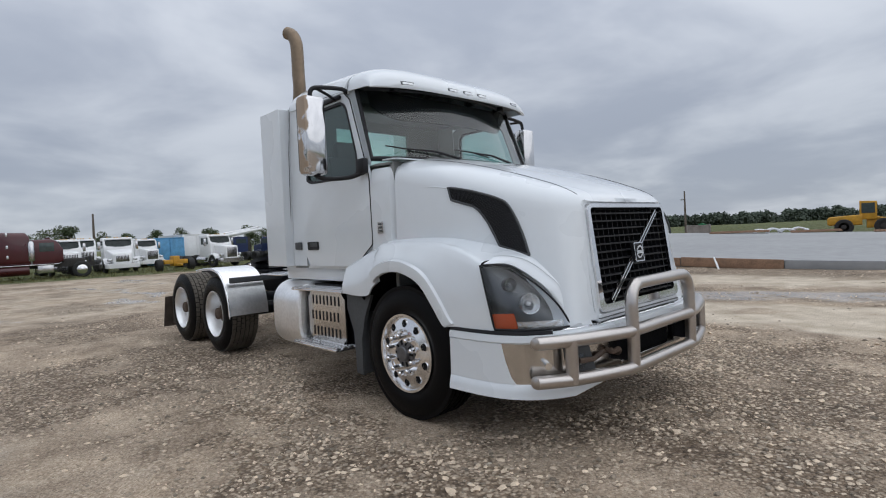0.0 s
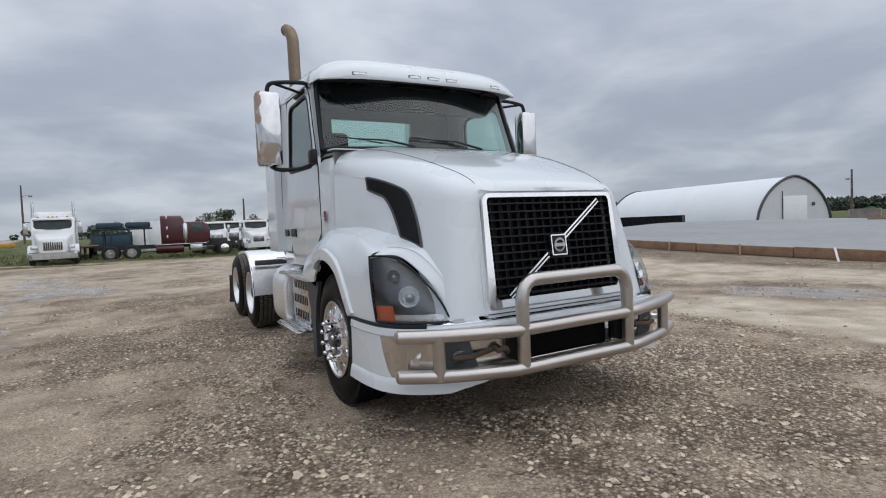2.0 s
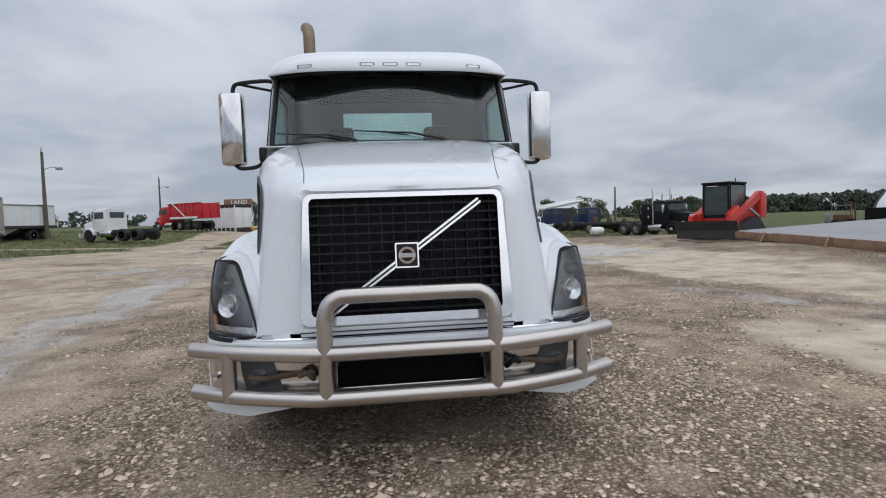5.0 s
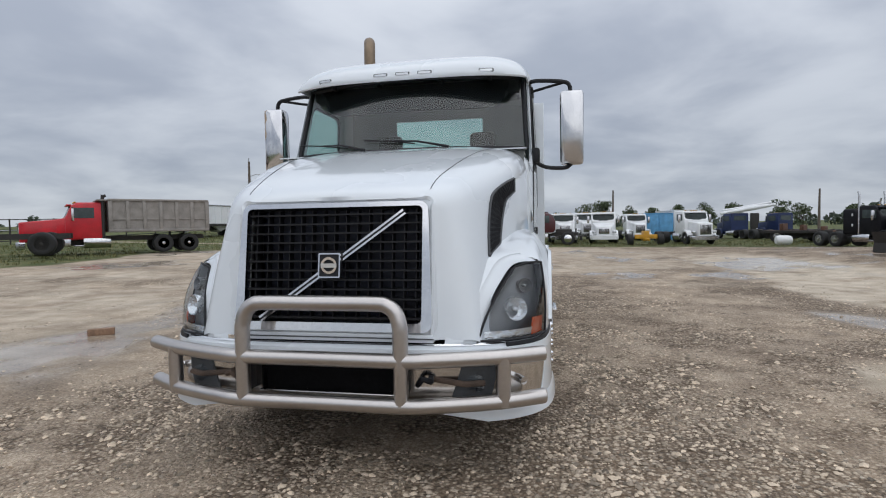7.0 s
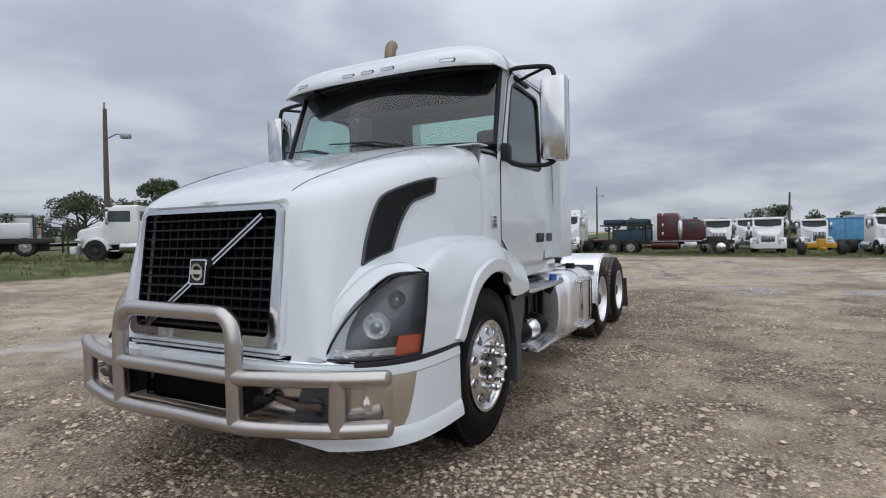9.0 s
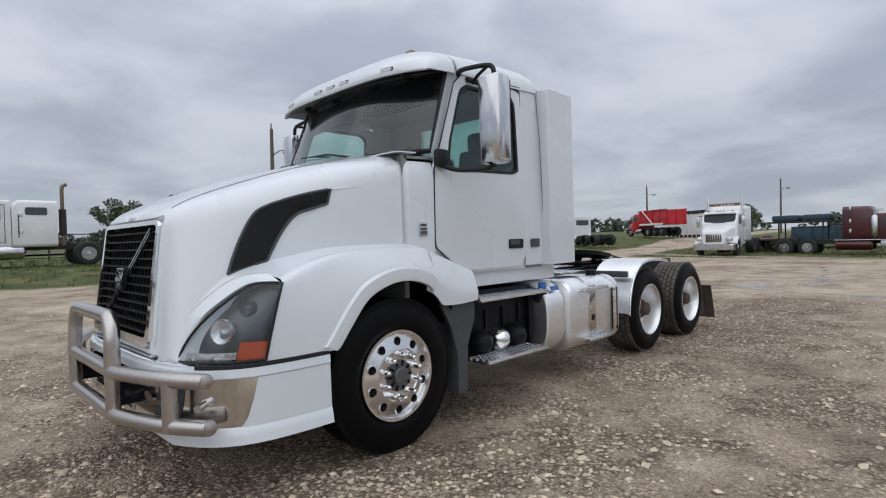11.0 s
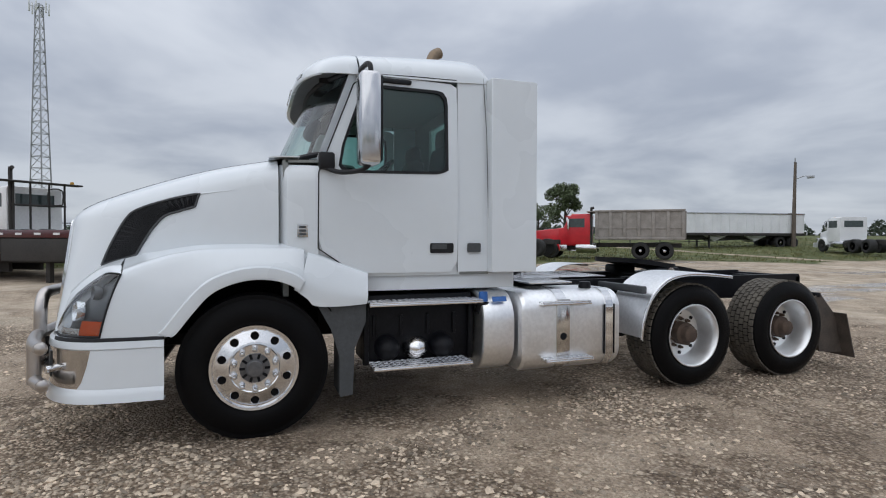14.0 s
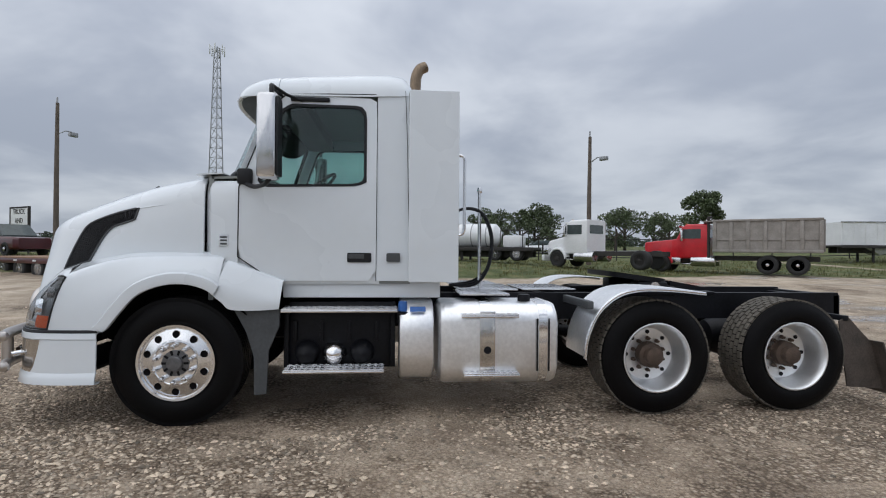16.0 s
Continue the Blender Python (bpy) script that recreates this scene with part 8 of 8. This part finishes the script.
def tree(x, y, h, spread, seed, dense=26, leaf=0.16, label="broad leafy oak tree beyond the fence"):
    rng = np.random.default_rng(seed)
    t = thing("tree", label, "tree", "trees", at_ground(x, y))
    bm = bmesh.new()
    add_tube(bm, [(0, 0, -0.2), (0.1, 0, h * 0.25), (0.05, 0.1, h * 0.55)], [h * 0.04, h * 0.03, h * 0.015], 8)
    cs, rs = [], []
    for k in range(11):
        a, lvl = rng.uniform(0, 6.28), rng.uniform(0.3 if h > 8 else 0.14, 0.92)
        out = spread * math.sin(math.pi * min(1, (lvl - 0.1) / 0.95)) * rng.uniform(0.35, 0.95)
        c = (out * math.cos(a), out * math.sin(a), h * lvl)
        cs.append(c)
        rs.append(h * rng.uniform(0.09, 0.17))
        add_tube(bm, [(0.05, 0, h * min(0.5, lvl * 0.55)), (c[0] * 0.5, c[1] * 0.5, h * lvl * 0.85), c], [h * 0.014, h * 0.009, h * 0.003], 5)
    for k in range(5):
        cs.append((rng.uniform(-.3, .3) * spread, rng.uniform(-.3, .3) * spread, h * rng.uniform(0.55, 0.9)))
        rs.append(h * 0.16)
    part("trunk", bm, M["bark"], t)
    part("crown", leaf_cloud(rng, cs, rs, dense * (9 / h) ** 2 * 4, leaf * h / 9), M["leaf"], t, smooth=False)
    return t


tree(-82, 55.4, 9.6, 4.4, 1, 46)
for k, (x, y, h) in enumerate(((-62, 18, 5.9), (-66, 23, 5.6), (-60, 30, 5.4), (-64, 33, 5.9), (-58, 36, 4.9), (-56, 12, 5.4), (-62, 6, 4.6), (-60, 15, 5.2), (-64, 20.5, 6.2), (-63, 36.5, 5.2), (-66, -22, 3.0), (-60, -30, 3.0), (-70, -34, 3.2))):
    tree(x, y, h, h * 0.7, 20 + k, 26, 0.16, "bushy green tree along the field edge")
for k, (x, y, h) in enumerate(((7.5, 96, 6.2), (11.0, 99, 6.6), (15.5, 97, 5.6), (21, 105, 5.4), (25, 102, 5.8), (31, 108, 6.4), (35, 104, 6.2), (41, 100, 6.6), (47, 106, 6.2), (55, 104, 6.0), (-6, 106, 5.0), (-26, 112, 6.5), (62, 96, 6.0), (3, 110, 4.6))):
    tree(x, y, h * 0.86, h * 0.34, 60 + k, 20, 0.16, "distant field tree behind parked trucks")

rng = np.random.default_rng(9)
cs, rs = [], []
for k in range(420):
    a = radians(rng.uniform(-12, 62))
    d = 290 + rng.uniform(0, 50)
    h = lerp(4.6, 8.2, ease((math.degrees(a) - 24) / 22)) + rng.uniform(-0.6, 0.9) + 0.5 * math.sin(k * 0.9)
    x, y = d * math.cos(a), d * math.sin(a)
    for j in range(4):
        cs.append((x + rng.uniform(-3, 3), y + rng.uniform(-3, 3), -0.8 + h * (0.12 + 0.24 * j) + rng.uniform(-0.6, 0.6)))
        rs.append(rng.uniform(1.7, 2.5))
for k in range(200):
    a = radians(rng.uniform(62, 230))
    d = 230 + rng.uniform(0, 60)
    h = rng.uniform(4, 7)
    x, y = d * math.cos(a), d * math.sin(a)
    for j in range(2):
        cs.append((x + rng.uniform(-3, 3), y + rng.uniform(-3, 3), ground_z(x, y) + h * (0.25 + 0.4 * j)))
        rs.append(rng.uniform(1.6, 2.8))
wood = part("far_woods", leaf_cloud(rng, cs, rs, 13, 0.55), M["hazed_far_leaf"], smooth=False)
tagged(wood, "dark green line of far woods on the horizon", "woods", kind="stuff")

# grass tufts on the verge
rng = np.random.default_rng(4)
vs, fs = [], []
made = 0
while made < 9000:
    x, y = rng.uniform(-34, 34), rng.uniform(-20, 50)
    if grass_amount(x, y) < 0.45 + 0.5 * rng.random() or math.hypot(x, y) < 12:
        continue
    if x > 19 and y < 30:
        continue
    z = ground_z(x, y)
    made += 1
    for j in range(5):
        a, l, w = rng.uniform(0, 6.28), rng.uniform(0.06, 0.2), rng.uniform(0.008, 0.02)
        px, py = x + rng.uniform(-.12, .12), y + rng.uniform(-.12, .12)
        b = len(vs)
        vs += [(px - w * math.sin(a), py + w * math.cos(a), z - 0.01), (px + w * math.sin(a), py - w * math.cos(a), z - 0.01), (px + 0.45 * l * math.cos(a), py + 0.45 * l * math.sin(a), z + l)]
        fs.append((b, b + 1, b + 2))
tufts = part("grass_tufts", (vs, fs), M["grass_blade"], smooth=False)
tagged(tufts, "rough green and straw grass tufts on the verge", "grass", kind="stuff")

# loose gravel
OCT = np.array([(1, 0, 0), (-1, 0, 0), (0, 1, 0), (0, -1, 0), (0, 0, 1), (0, 0, -1), (.62, .62, .45), (-.62, -.62, .45)], float)
OF = [(4, 6, 2), (4, 0, 6), (6, 0, 2), (4, 2, 1), (4, 7, 3), (4, 1, 7), (7, 1, 3), (4, 3, 0), (5, 2, 0), (5, 1, 2), (5, 3, 1), (5, 0, 3)]


def stone_shape(rng, s):
    return OCT * (rng.uniform(0.7, 1.25, (8, 1))) * np.array((s * rng.uniform(0.8, 1.5), s * rng.uniform(0.7, 1.1), s * rng.uniform(0.45, 0.8)))


rng = np.random.default_rng(12)
# how thickly the stones lie, looked up on a coarse plan
STEP = 0.25
plan = np.array([[gravel_amount(-16 + STEP * i, -15 + STEP * j) for j in range(129)] for i in range(129)])
rise = np.array([[ground_z(-16 + STEP * i, -15 + STEP * j) for j in range(129)] for i in range(129)])
drift = np.array([[noise.fractal((1.1 * (-16 + STEP * i), 0.9 * (-15 + STEP * j), 7), 1.0, 2.0, 3) for j in range(129)] for i in range(129)])
drift = np.clip(0.5 + 1.1 * drift, 0.04, 1.0)


def strew(count, near, far, power, small, large):
    """Stones as one mesh: seven corners and eight upper faces each."""
    r, a = near + (far - near) * rng.random(count) ** power, rng.uniform(0, 2 * math.pi, count)
    x, y = r * np.cos(a) * 0.95, 0.6 + r * np.sin(a)
    fi, fj = (x + 16) / STEP, (y + 15) / STEP
    i, j = np.clip(fi.astype(int), 0, 127), np.clip(fj.astype(int), 0, 127)
    keep = (rng.random(count) < (0.04 + 0.96 * plan[i, j] ** 1.7) * drift[i, j]) & (x < 12.2) & ~((np.abs(x) < 0.7) & (y > -0.8) & (y < 5.5))
    x, y, i, j, fi, fj = x[keep], y[keep], i[keep], j[keep], fi[keep], fj[keep]
    n = len(x)
    u, v = np.clip(fi - i, 0, 1), np.clip(fj - j, 0, 1)
    z = rise[i, j] * (1 - u) * (1 - v) + rise[i + 1, j] * u * (1 - v) + rise[i, j + 1] * (1 - u) * v + rise[i + 1, j + 1] * u * v
    s = small + (large - small) * rng.random(n) ** 2.4
    p = np.delete(OCT, 5, 0)[None] * rng.uniform(0.7, 1.25, (n, 7, 1)) * np.stack((s * rng.uniform(0.8, 1.5, n), s * rng.uniform(0.7, 1.1, n), s * rng.uniform(0.45, 0.85, n)), 1)[:, None]
    t = rng.uniform(0, 2 * math.pi, n)[:, None]
    q = np.stack((p[..., 0] * np.cos(t) - p[..., 1] * np.sin(t) + x[:, None], p[..., 0] * np.sin(t) + p[..., 1] * np.cos(t) + y[:, None], p[..., 2] + (z + 0.12 * s)[:, None]), 2)
    f = np.array([(4, 5, 2), (4, 0, 5), (5, 0, 2), (4, 2, 1), (4, 6, 3), (4, 1, 6), (6, 1, 3), (4, 3, 0)])
    faces = (f[None] + 7 * np.arange(n)[:, None, None]).reshape(-1)
    me = bpy.data.meshes.new("loose_gravel")
    me.vertices.add(7 * n)
    me.vertices.foreach_set("co", q.reshape(-1))
    me.loops.add(len(faces))
    me.loops.foreach_set("vertex_index", faces)
    me.polygons.add(8 * n)
    me.polygons.foreach_set("loop_start", np.arange(0, 24 * n, 3))
    me.update(calc_edges=True)
    me.materials.append(M["stone"])
    return new("loose_gravel", me)


tagged(strew(230000, 1.6, 13.5, 1.25, 0.005, 0.024), "loose pale gravel stones strewn over the yard", "gravel", kind="stuff")
shapes = []
for k in range(8):
    me = bpy.data.meshes.new("stone")
    me.from_pydata([tuple(p) for p in stone_shape(rng, 0.026)], [], OF)
    me.materials.append(M["stone"])
    shapes.append(me)
made = 0
while made < 280:
    a = rng.uniform(radians(-160), radians(35))
    r = rng.uniform(1.7, 5.2)
    x, y = 1.2 * r * math.cos(a) * 0.9, r * math.sin(a) + 0.3
    if abs(x) < 1.35 and y > -1.6 or sand_amount(x, y) > 0.6:
        continue
    made += 1
    ob = new("stone", shapes[made % 8])
    ob.parent = ground
    s = rng.uniform(0.55, 1.25)
    ob.matrix_basis = pose(x, y, ground_z(x, y) + 0.006, rng.uniform(-15, 15), rng.uniform(-15, 15), rng.uniform(0, 360)) @ Matrix.Diagonal((s, s, s, 1))
# a lost block of wood in the puddle
bw = part("wood_block", box((-0.16, -0.05, 0), (0.16, 0.05, 0.09), 0.008), M["timber"])
bw.matrix_basis = pose(-4.88, 2.1, ground_z(-4.88, 2.1), 0, 0, 35)
tagged(bw, "short brown block of wood on wet gravel", "wood block")
